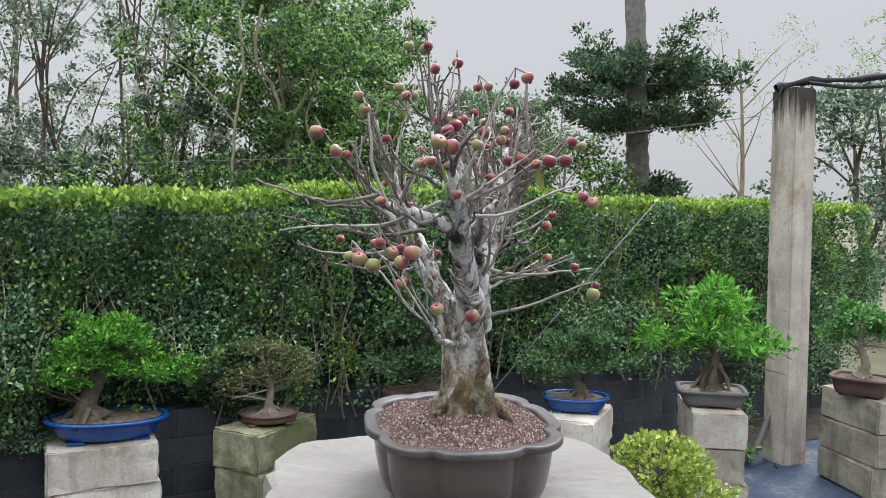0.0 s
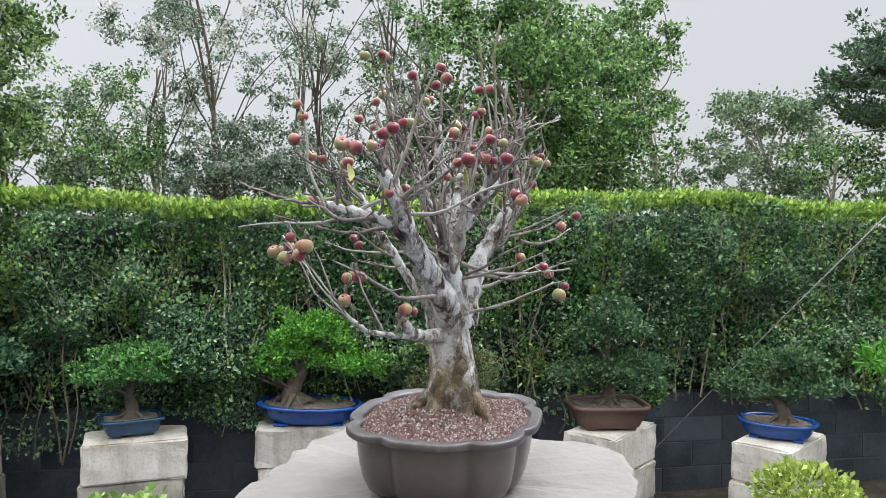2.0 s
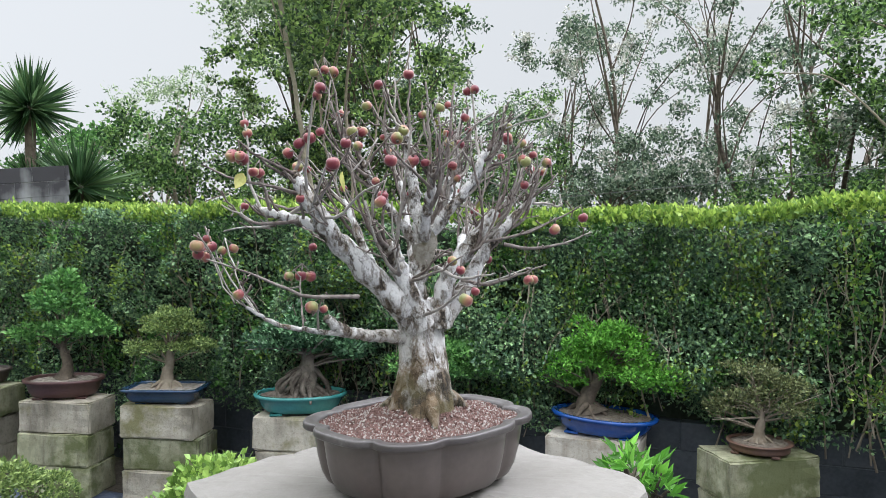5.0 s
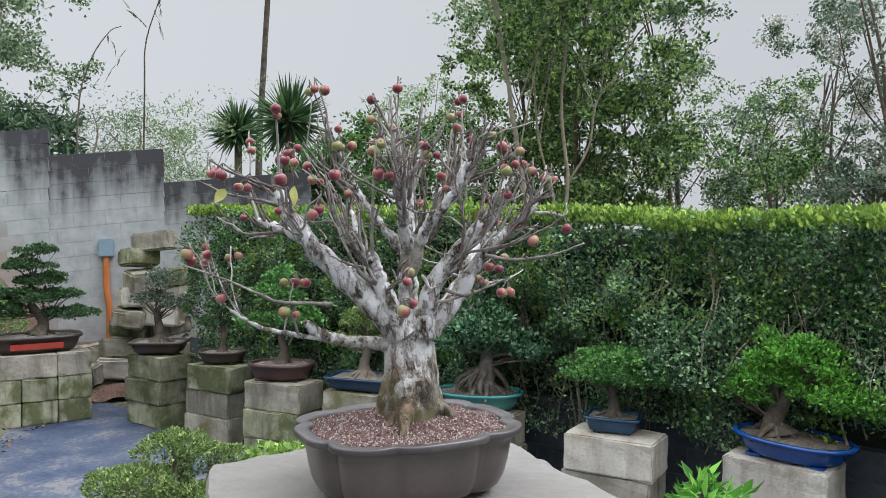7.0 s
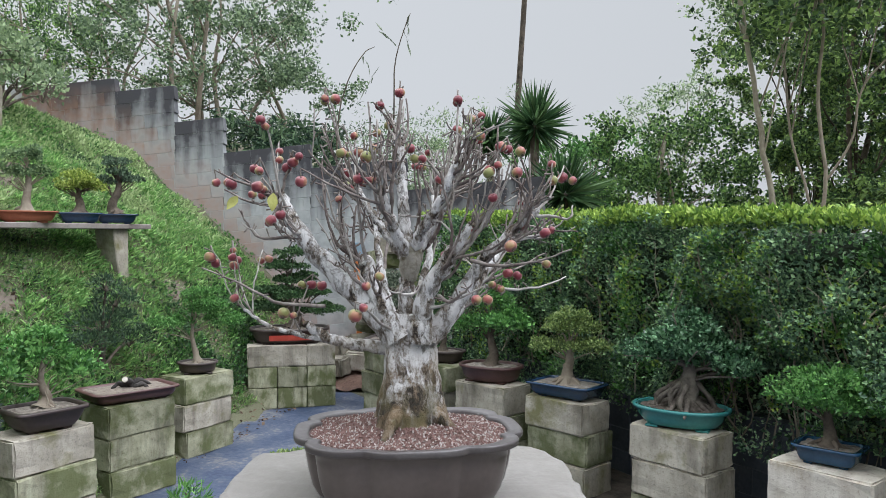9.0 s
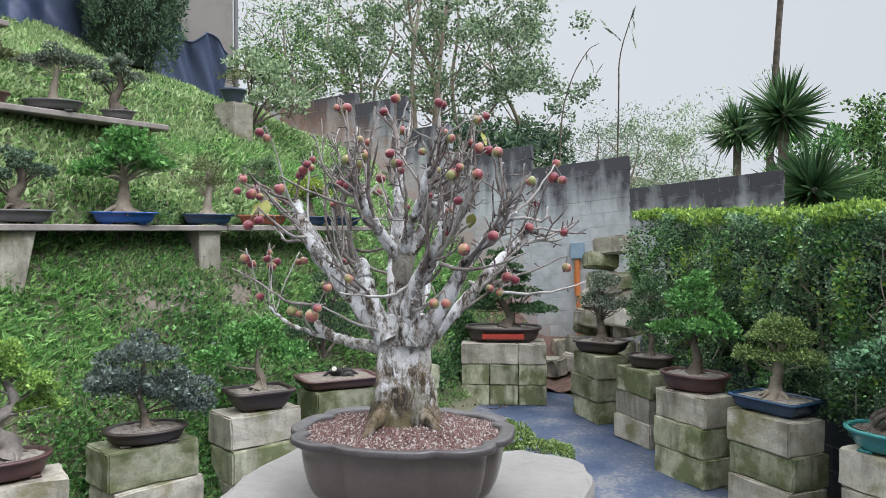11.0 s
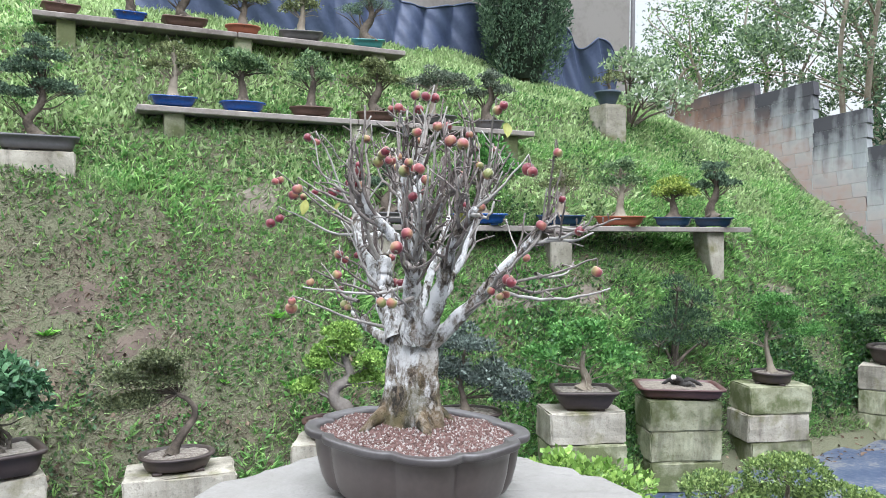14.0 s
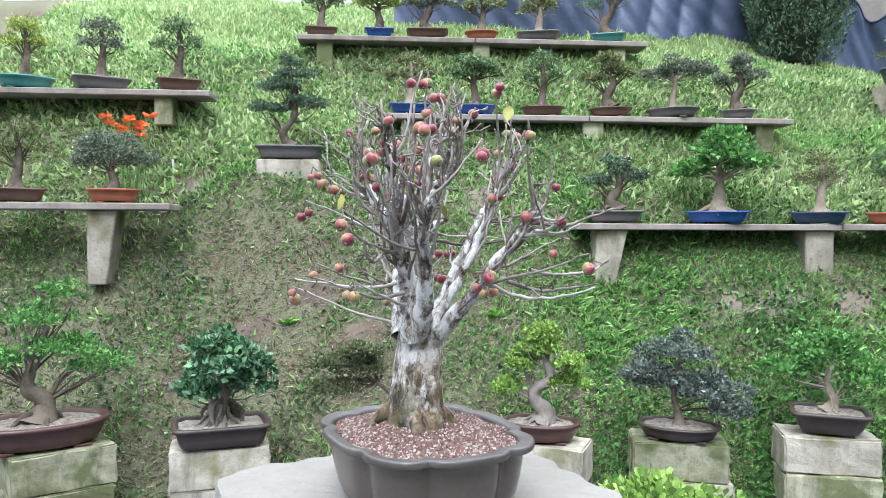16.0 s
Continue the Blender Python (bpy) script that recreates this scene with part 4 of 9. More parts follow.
# main limbs: points in the world, the radius at both ends, and whether the end was sawn off
LIMB_LINES = [
    ([(0.018, -0.014, 1.505), (0.014, -0.064, 1.556), (0.004, -0.118, 1.605), (-0.002, -0.158, 1.645), (-0.004, -0.186, 1.682), (-0.012, -0.208, 1.716), (-0.018, -0.222, 1.746)], 0.0232, 0.0088, True),
    ([(-0.002, -0.160, 1.650), (-0.030, -0.190, 1.672), (-0.076, -0.223, 1.686), (-0.115, -0.245, 1.700)], 0.0112, 0.0046, False),
    ([(0.034, -0.018, 1.505), (0.034, -0.042, 1.560), (0.027, -0.060, 1.602), (0.020, -0.073, 1.636)], 0.0162, 0.0125, True),
    ([(0.008, 0.004, 1.520), (0.006, -0.006, 1.580), (0.012, 0.004, 1.640), (0.012, 0.008, 1.672)], 0.0132, 0.0118, False),
    ([(0.010, 0.000, 1.650), (0.002, -0.010, 1.710), (-0.006, -0.012, 1.770), (-0.012, -0.018, 1.830)], 0.0116, 0.0066, True),
    ([(0.016, -0.004, 1.645), (0.045, -0.022, 1.685), (0.072, -0.032, 1.715), (0.090, -0.040, 1.750)], 0.0107, 0.0068, True),
    ([(0.006, -0.008, 1.640), (-0.010, -0.045, 1.690), (-0.020, -0.078, 1.735), (-0.026, -0.098, 1.775)], 0.0088, 0.0050, False),
    ([(0.012, 0.012, 1.650), (0.008, 0.034, 1.690), (0.002, 0.056, 1.730), (0.000, 0.066, 1.752)], 0.0103, 0.0080, True),
    ([(0.020, 0.006, 1.655), (0.048, 0.030, 1.700), (0.070, 0.058, 1.745), (0.084, 0.076, 1.795)], 0.0094, 0.0060, True),
    ([(0.028, 0.020, 1.500), (0.034, 0.024, 1.550), (0.040, 0.036, 1.594), (0.054, 0.060, 1.632), (0.066, 0.080, 1.660), (0.078, 0.104, 1.694)], 0.0185, 0.0096, True),
    ([(0.018, 0.034, 1.505), (0.026, 0.074, 1.560), (0.034, 0.108, 1.612), (0.042, 0.128, 1.644), (0.053, 0.168, 1.684), (0.058, 0.210, 1.722)], 0.0165, 0.0052, False),
    ([(0.006, 0.030, 1.495), (-0.024, 0.078, 1.545), (-0.044, 0.112, 1.585), (-0.062, 0.140, 1.625), (-0.085, 0.175, 1.668), (-0.098, 0.205, 1.705)], 0.0136, 0.0044, False),
    ([(0.000, -0.020, 1.500), (-0.050, -0.045, 1.580), (-0.090, -0.060, 1.650), (-0.125, -0.070, 1.715)], 0.0099, 0.0044, False),
    ([(-0.004, 0.010, 1.520), (-0.050, 0.025, 1.600), (-0.085, 0.035, 1.680), (-0.110, 0.040, 1.750)], 0.0092, 0.0044, False),
    ([(0.006, -0.036, 1.488), (0.002, -0.078, 1.492), (-0.001, -0.112, 1.495), (-0.003, -0.150, 1.508), (-0.004, -0.172, 1.525)], 0.0110, 0.0072, True),
    ([(-0.001, -0.112, 1.496), (-0.012, -0.175, 1.503), (-0.030, -0.245, 1.520), (-0.040, -0.290, 1.545)], 0.0052, 0.0026, False),
]
limb_pts, limb_rad, cut_ends = [], [], []
for pts, r0, r1, sawn in LIMB_LINES:
    ln = smooth_path(pts, 24) + rng.normal(0, 0.0012, (24, 3))
    q = np.linspace(0, 1, 24)
    rad = (r0 + (r1 - r0) * q) * (1 + 0.07 * np.sin(np.arange(24) * 1.7 + r0 * 900) + 0.18 * np.exp(-q * 9))
    sh = Shape()
    tube(sh, ln - O, rad, 18, 0.028, rng)
    limb = part("limb", sh.mesh("limb", ABARK), None, crab)
    if sawn:
        tip_dir = (ln[-1] - ln[-3]) / np.linalg.norm(ln[-1] - ln[-3])
        sh = Shape()
        tube(sh, [ln[-1] - O + tip_dir * r1 * 0.35, ln[-1] - O + tip_dir * r1 * 0.62], [r1 * 0.86, r1 * 0.80], 14, 0.05, rng)
        part("saw_cut", sh.mesh("saw_cut", DARKBARK, False), None, limb, "dark healed saw cut")
        cut_ends.append((ln[-1], tip_dir, r1))
    # burrs and old pruning knuckles
    for _ in range(2 if r0 > 0.012 else 1):
        k = int(rng.integers(6, 22))
        d = rng.normal(0, 1, 3)
        d /= np.linalg.norm(d)
        c = ln[k] - O + d * rad[k] * 0.75
        sh = Shape()
        tube(sh, [c - d * rad[k] * 0.4, c, c + d * rad[k] * 0.35, c + d * rad[k] * 0.55], np.array([0.55, 0.62, 0.5, 0.2]) * rad[k], 9, 0.12, rng)
        part("burr", sh.mesh("burr", ABARK), None, limb)
    limb_pts.append(ln)
    limb_rad.append(rad)
# mossy swelling where the inner limbs part
sh = Shape()
tube(sh, [np.array(p) - O for p in ((0.008, 0.0, 1.602), (0.010, 0.001, 1.622), (0.012, 0.003, 1.642), (0.013, 0.005, 1.660), (0.013, 0.005, 1.672))], [0.011, 0.017, 0.020, 0.017, 0.009], 20, 0.10, rng)
part("knob", sh.mesh("knob", MOSSBARK), None, crab, "dark mossy swelling where limbs part")
LP, LR = np.concatenate(limb_pts), np.concatenate(limb_rad)

# fruit: cluster by cluster, where the clusters hang
FRUIT_A = [(0.127, 0.141, 1.788), (0.165, -0.186, 1.709), (0.043, 0.163, 1.821), (0.089, -0.078, 1.769), (-0.062, -0.358, 1.638), (0.145, -0.159, 1.760),
           (0.066, 0.011, 1.803), (0.095, -0.227, 1.750), (0.177, -0.057, 1.604), (0.137, -0.040, 1.616), (0.019, -0.194, 1.543), (0.156, -0.220, 1.775),
           (-0.210, -0.134, 1.799), (0.204, -0.070, 1.563), (-0.050, -0.152, 1.919), (-0.011, -0.201, 1.803)]
FRUIT_B = [(-0.080, 0.108, 1.889), (-0.054, -0.263, 1.748), (-0.079, -0.180, 1.588), (0.145, 0.125, 1.582), (-0.151, -0.022, 1.844), (0.014, -0.325, 1.766),
           (-0.168, -0.119, 1.768), (0.036, -0.071, 1.808), (-0.071, 0.252, 1.807), (0.001, 0.260, 1.778), (-0.033, -0.307, 1.567), (0.179, 0.207, 1.684),
           (0.065, -0.231, 1.854), (-0.017, -0.308, 1.765), (-0.077, -0.156, 1.918), (-0.137, -0.250, 1.834)]
FRUIT_C = [(-0.120, 0.019, 1.805), (-0.035, -0.109, 1.820), (-0.102, -0.327, 1.648), (-0.009, -0.218, 1.710), (0.161, 0.158, 1.664), (-0.143, -0.286, 1.629),
           (-0.006, -0.018, 1.922), (-0.087, -0.153, 1.634), (-0.110, -0.328, 1.621), (0.074, -0.050, 1.843), (-0.040, 0.160, 1.585), (-0.045, 0.172, 1.612),
           (-0.200, 0.060, 1.640), (-0.160, 0.255, 1.625), (0.030, 0.080, 1.900)]
PAIRED = {0, 2, 3, 6, 7, 11, 13, 14, 15, 17, 22, 23, 28, 29, 31, 33, 40, 42, 43, 4, 18}
fruit_at = FRUIT_A + FRUIT_B + FRUIT_C

FRUITM = bpy.data.materials.new("crab_apple_skin")
FRUITM.use_nodes = True
_n, _l = FRUITM.node_tree.nodes, FRUITM.node_tree.links
_b = _n["Principled BSDF"]
_tc = _n.new("ShaderNodeTexCoord")
_oi = _n.new("ShaderNodeObjectInfo")
_no = _n.new("ShaderNodeTexNoise")
_no.inputs["Scale"].default_value, _no.inputs["Detail"].default_value = 70, 3
_vm = _n.new("ShaderNodeVectorMath")
_vm.operation = "ADD"
_l.new(_tc.outputs["Object"], _vm.inputs[0])
_l.new(_oi.outputs["Random"], _vm.inputs[1])
_l.new(_vm.outputs[0], _no.inputs["Vector"])
_sp = _n.new("ShaderNodeSeparateXYZ")
_l.new(_tc.outputs["Object"], _sp.inputs[0])
_m1 = _n.new("ShaderNodeMath")
_m1.operation = "MULTIPLY_ADD"
_l.new(_sp.outputs["X"], _m1.inputs[0])
_m1.inputs[1].default_value = 34.0
_m0 = _n.new("ShaderNodeMath")
_m0.operation = "MULTIPLY_ADD"
_l.new(_oi.outputs["Random"], _m0.inputs[0])
_m0.inputs[1].default_value, _m0.inputs[2].default_value = 0.75, 0.06
_l.new(_m0.outputs[0], _m1.inputs[2])
_m2 = _n.new("ShaderNodeMath")
_m2.operation = "MULTIPLY_ADD"
_l.new(_no.outputs[0], _m2.inputs[0])
_m2.inputs[1].default_value = 0.5
_l.new(_m1.outputs[0], _m2.inputs[2])
_cr = _n.new("ShaderNodeValToRGB")
_e = _cr.color_ramp.elements
for _ in range(2):
    _e.new(0.5)
for _k, (_at, _c) in enumerate(((0.24, (0.20, 0.21, 0.065)), (0.48, (0.30, 0.17, 0.085)), (0.72, (0.27, 0.066, 0.062)), (1.0, (0.15, 0.016, 0.026)))):
    _e[_k].position, _e[_k].color = _at, (*_c, 1)
_l.new(_m2.outputs[0], _cr.inputs[0])
_l.new(_cr.outputs[0], _b.inputs["Base Color"])
_b.inputs["Roughness"].default_value = 0.42
_b.inputs["Sheen Weight"].default_value = 0.25
_b.inputs["Specular IOR Level"].default_value = 0.45


def apple_mesh():
    """A small apple: dimples at stalk and eye."""
    sh = Shape()
    th = np.linspace(0.12, np.pi - 0.14, 11)
    a = np.arange(14) * 2 * np.pi / 14
    V = []
    for t in th:
        r = 0.0122 * (np.sin(t) ** 0.82)
        z = 0.0112 * np.cos(t) - 0.0035 * np.exp(-(t / 0.35) ** 2) + 0.003 * np.exp(-((np.pi - t) / 0.35) ** 2)
        V.append(np.stack([np.cos(a) * r, np.sin(a) * r * 1.02, np.full(14, z)], 1))
    V = np.concatenate(V + [np.array([[0, 0, 0.006], [0, 0, -0.0075]])])
    Q = [(i * 14 + k, i * 14 + (k + 1) % 14, (i + 1) * 14 + (k + 1) % 14, (i + 1) * 14 + k) for i in range(10) for k in range(14)]
    T = [((k + 1) % 14, k, 154) for k in range(14)] + [(140 + k, 140 + (k + 1) % 14, 155) for k in range(14)]
    sh.add(V, [q[::-1] for q in Q], T)
    return sh.mesh("fruit", FRUITM)


APPLE = apple_mesh()
_sh = Shape()
_a = np.arange(8) * 2 * np.pi / 8
_sh.add(np.concatenate([np.stack([np.cos(_a) * 0.0034, np.sin(_a) * 0.0034, np.full(8, -0.0095)], 1), np.stack([np.cos(_a) * 0.0022 * (1 + 0.5 * (np.arange(8) % 2)), np.sin(_a) * 0.0022 * (1 + 0.5 * (np.arange(8) % 2)), np.full(8, -0.0128)], 1), [[0, 0, -0.0105]]]),
        [(k, (k + 1) % 8, 8 + (k + 1) % 8, 8 + k) for k in range(8)], [(8 + k, 8 + (k + 1) % 8, 16) for k in range(8)])
CALYX = _sh.mesh("calyx", DARKBARK, False)


def add_fruit(at, k):
    """A crab apple hanging at a place of the crown, with its dark dried eye."""
    ob = part("fruit", APPLE, None, crab, "", Matrix.Translation(Vector(at)) @ Euler((rng.uniform(-0.7, 0.7), rng.uniform(-0.7, 0.7), rng.uniform(0, 6.28))).to_matrix().to_4x4() @ Matrix.Scale(k, 4))
    part("calyx", CALYX, None, ob)


rng = np.random.default_rng(77)
twig_shapes = []
spur_shape, stalk_shape = Shape(), Shape()


def new_twig():
    twig_shapes.append(Shape())
    return twig_shapes[-1]



def grow(start, tip, r0, r1, bend, sh, n=9):
    """A twig that leaves its limb, bends, and ends at the tip; returns its line."""
    start, tip = np.array(start, float), np.array(tip, float)
    v = tip - start
    mid1 = start + v * 0.35 + bend * np.linalg.norm(v) + rng.normal(0, 0.02, 3) * np.linalg.norm(v) * 4 * 0.25
    mid2 = start + v * 0.7 + bend * 0.6 * np.linalg.norm(v) + rng.normal(0, 0.02, 3) * np.linalg.norm(v) * 4 * 0.25
    ln = smooth_path([start, mid1, mid2, tip], n) + rng.normal(0, 0.0008, (n, 3))
    tube(sh, ln - O, np.linspace(r0, r1, n), 6, 0.06, rng)
    return ln


def spurs(ln, sh, count):
    for _ in range(count):
        k = rng.integers(2, len(ln) - 1)
        d = rng.normal(0, 1, 3) + np.array([0, 0, 0.6])
        d /= np.linalg.norm(d)
        l = rng.uniform(0.006, 0.020)
        tube(spur_shape, [ln[k] - O, ln[k] - O + d * l * 0.6, ln[k] - O + d * l], [0.0012, 0.0012, 0.0016], 5)


def nearest_limb(p, keep=1):
    """A limb point from which a twig would rise to p."""
    d = np.linalg.norm((LP - p) * (1, 1, 0.75), axis=1) + np.where(LP[:, 2] > p[2] - 0.02, 0.12, 0)
    o = np.argsort(d)[:8]
    k = o[rng.integers(0, 5)]
    return LP[k], LR[k]


for i, p in enumerate(fruit_at):
    p = np.array(p)
    sh = new_twig()
    s, r = nearest_limb(p)
    out = np.array([p[0], p[1], 0]) * 0.25 + np.array([0, 0, -0.06])
    stalk_top = p + np.array([rng.uniform(-0.004, 0.004), rng.uniform(-0.004, 0.004), 0.020])
    ln = grow(s, stalk_top, min(0.0031, r * 0.5), 0.0011, out * 0.5, sh)
    spurs(ln, sh, 3)
    tube(stalk_shape, [stalk_top - O, p - O + (0, 0, 0.005)], [0.0011, 0.0009], 5)
    spots = [p]
    if i in PAIRED or i % 3 == 1:
        for _ in range(1 + (i % 3 == 0)):
            o = rng.normal(0, 1, 3)
            o[2] *= 0.5
            q = p + o / np.linalg.norm(o) * 0.0185
            spots.append(q)
            tube(stalk_shape, [stalk_top - O, q - O + (0, 0, 0.005)], [0.0010, 0.0009], 5)
    for q in spots:
        add_fruit(q - O, rng.uniform(0.54, 0.86))

# straight shoots that fill the vase-shaped crown: they leave a limb outwards and bend upwards
SHOOTBARK = [TWIG, SHOOT, TWIG]
up = np.concatenate([lp[9:] for lp in limb_pts[:14]])
upr = np.concatenate([r[9:] for r in limb_rad[:14]])
updir = np.concatenate([np.gradient(lp, axis=0)[9:] for lp in limb_pts[:14]])
updir /= np.linalg.norm(updir, axis=1)[:, None]
starts = [(int(rng.integers(0, len(up))), None) for _ in range(92)]
for c, d, r in cut_ends[:-1]:
    k = int(np.argmin(np.linalg.norm(up - c, axis=1)))
    starts += [(max(0, k - int(rng.integers(0, 4))), d) for _ in range(3)]
for i, (k, own) in enumerate(starts):
    s = up[k]
    flat = np.array([s[0] - 0.012, s[1], 0.0])
    far = float(np.linalg.norm(flat))
    out = flat / (far + 1e-6) + np.append(rng.normal(0, 0.55, 2), 0)
    d0 = updir[k] * 0.6 + out * rng.uniform(0.3, 0.9) + np.array([0, 0, 0.25])
    d0 /= np.linalg.norm(d0)
    d1 = np.array([0, 0, 1.0]) + flat * rng.uniform(1.0, 4.2) + rng.normal(0, 0.16, 3)
    d1 /= np.linalg.norm(d1)
    l = rng.uniform(0.08, 0.215) * (0.8 if s[2] > 1.72 else 1.0)
    a1 = s + d0 * l * 0.30
    a2 = a1 + (d0 * 0.35 + d1 * 0.65) * l * 0.35
    tip = a2 + d1 * l * 0.40
    rad_xy = math.hypot(tip[0], tip[1] * 0.82)
    top = 1.925 - 1.25 * max(0, rad_xy - 0.09)
    if tip[2] > top:
        drop = tip[2] - top + rng.uniform(0, 0.03)
        a1[2] -= drop * 0.2
        a2[2] -= drop * 0.6
        tip[2] -= drop
    if tip[2] < s[2] + 0.012 or rad_xy > 0.29:
        continue
    sh = new_twig()
    ln = smooth_path([s, a1, a2, tip], 11) + rng.normal(0, 0.0009, (11, 3))
    r0 = min(rng.uniform(0.0022, 0.0040), upr[k] * 0.5)
    rr_ = np.linspace(r0, max(0.0013, r0 * 0.42), 11) * (1 + 0.10 * (np.arange(11) % 3 == 1))
    tube(sh, ln - O, rr_, 7, 0.05, rng)
    spurs(ln, sh, rng.integers(2, 5))
    for _ in range(rng.integers(0, 3)):
        j = int(rng.integers(4, 10))
        side = d1 + rng.normal(0, 0.5, 3)
        t2 = ln[j] + side / np.linalg.norm(side) * rng.uniform(0.03, 0.085)
        if t2[2] < 1.93:
            ln2 = grow(ln[j], t2, rr_[j] * 0.75, 0.0012, np.zeros(3), new_twig(), 6)
            spurs(ln2, sh, 2)
    if i % 5 == 0:
        q = tip - O + np.array([rng.uniform(-0.006, 0.006), rng.uniform(-0.006, 0.006), -0.012])
        tube(stalk_shape, [tip - O, q + (0, 0, 0.005)], [0.0011, 0.0009], 5)
        add_fruit(q, rng.uniform(0.5, 0.75))
# long low side twigs
for s, tip in (((-0.03, -0.20, 1.70), (-0.24, -0.24, 1.66)), ((-0.05, -0.13, 1.66), (-0.27, -0.10, 1.68)), ((0.03, -0.14, 1.56), (-0.02, -0.36, 1.62)), ((-0.06, 0.10, 1.60), (-0.15, 0.29, 1.60)),
               ((-0.09, 0.13, 1.60), (-0.24, 0.14, 1.595)), ((0.10, 0.10, 1.64), (0.16, 0.25, 1.66)), ((-0.11, 0.17, 1.62), (-0.28, 0.10, 1.63)), ((0.05, 0.05, 1.58), (0.20, 0.10, 1.61)),
               ((-0.10, 0.2, 1.69), (-0.20, 0.27, 1.71)), ((0.02, 0.02, 1.60), (0.21, -0.02, 1.60)), ((-0.12, -0.13, 1.71), (-0.29, -0.16, 1.73)), ((-0.03, -0.21, 1.72), (-0.09, -0.34, 1.76))):
    sh = new_twig()
    ln = grow(s, tip, 0.0034, 0.0012, np.array([0, 0, -0.08]), sh, 12)
    spurs(ln, sh, 6)
for i, sh in enumerate(twig_shapes):
    part("twig", sh.mesh("twig", SHOOTBARK[i % 3]), None, crab)
tagged(part("spur", spur_shape.mesh("spur", TWIG), None, crab, "short fruiting spurs"), kind="stuff")
tagged(part("fruit_stalk", stalk_shape.mesh("fruit_stalk", TWIG), None, crab, "thin fruit stalks"), kind="stuff")
# a few leaves left hanging
DRYLEAF = material("last_leaf", [(0.35, (0.10, 0.075, 0.02)), (0.6, (0.24, 0.25, 0.05)), (0.95, (0.36, 0.36, 0.10))], 0.6, 60, 200, 0.3)
for p in [(-0.03, -0.30, 1.745), (0.10, -0.21, 1.745), (0.02, 0.13, 1.72), (-0.10, 0.11, 1.87), (0.08, 0.10, 1.70)]:
    d = np.array([rng.normal(0, 0.3), rng.normal(0, 0.3), -1.0])
    d /= np.linalg.norm(d)
    w = np.cross(d, rng.normal(0, 1, 3))
    w /= np.linalg.norm(w)
    nrm = np.cross(d, w)
    st = np.linspace(0, 1, 9)
    half = 0.0085 * np.sin(np.pi * st ** 0.8) + 0.0003
    mid = np.array(p) - O + np.outer(st * 0.030, d) + np.outer(0.006 * st ** 2, nrm)
    V = np.concatenate([mid - w * half[:, None] + nrm * half[:, None] * 0.4, mid, mid + w * half[:, None] + nrm * half[:, None] * 0.4])
    Q = [(r * 9 + k, r * 9 + k + 1, (r + 1) * 9 + k + 1, (r + 1) * 9 + k) for r in range(2) for k in range(8)]
    part("leaf", mesh_of("leaf", V, np.array(Q), DRYLEAF, True), None, crab, "last yellowing leaf")

# ---- hedge ----
hedge = thing("hedge", "long clipped evergreen hedge with bright new growth along its top", "hedge", kind="structure")
rng = np.random.default_rng(31)


def hedge_top(u):
    return 1.742 + 0.06 * np.exp(-((u - 4.0) / 1.7) ** 2) + 0.10 * np.clip((u - 5.5) / 5, 0, 1) + 0.02 * np.sin(u * 1.7) + 0.015 * np.sin(u * 5.1 + 1) + 0.015 * np.sin(u * 0.45 + 0.6)


def hedge_low(u):
    base = np.where(u < 1.6, 0.14, np.where(u < 8.0, 0.60, np.where(u < 9.9, 0.46, 0.14)))
    return base + 0.10 * np.sin(u * 2.3) + 0.08 * np.sin(u * 6.1 + 2)


def at_hedge(u, d, z):
    u = u * (1 - 0.24 / HL)
    return np.stack([HX0 + HU[0] * u + HN[0] * d, HY0 + HU[1] * u + HN[1] * d, z], -1)


# near-black core behind the leaves: shade of the hedge's depth, put in as colour
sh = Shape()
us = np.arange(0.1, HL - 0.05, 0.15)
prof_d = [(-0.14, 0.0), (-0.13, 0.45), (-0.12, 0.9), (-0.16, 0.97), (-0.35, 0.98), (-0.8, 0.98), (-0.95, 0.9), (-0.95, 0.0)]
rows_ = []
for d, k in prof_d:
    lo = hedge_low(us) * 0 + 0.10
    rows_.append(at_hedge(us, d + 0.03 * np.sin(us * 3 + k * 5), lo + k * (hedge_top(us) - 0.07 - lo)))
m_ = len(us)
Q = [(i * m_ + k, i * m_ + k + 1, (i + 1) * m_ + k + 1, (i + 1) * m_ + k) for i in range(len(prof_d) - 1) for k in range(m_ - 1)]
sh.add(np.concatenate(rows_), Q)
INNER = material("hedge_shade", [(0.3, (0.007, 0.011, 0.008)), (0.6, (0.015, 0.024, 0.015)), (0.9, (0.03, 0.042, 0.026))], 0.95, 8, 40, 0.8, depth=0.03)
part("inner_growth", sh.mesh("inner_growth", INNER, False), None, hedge)
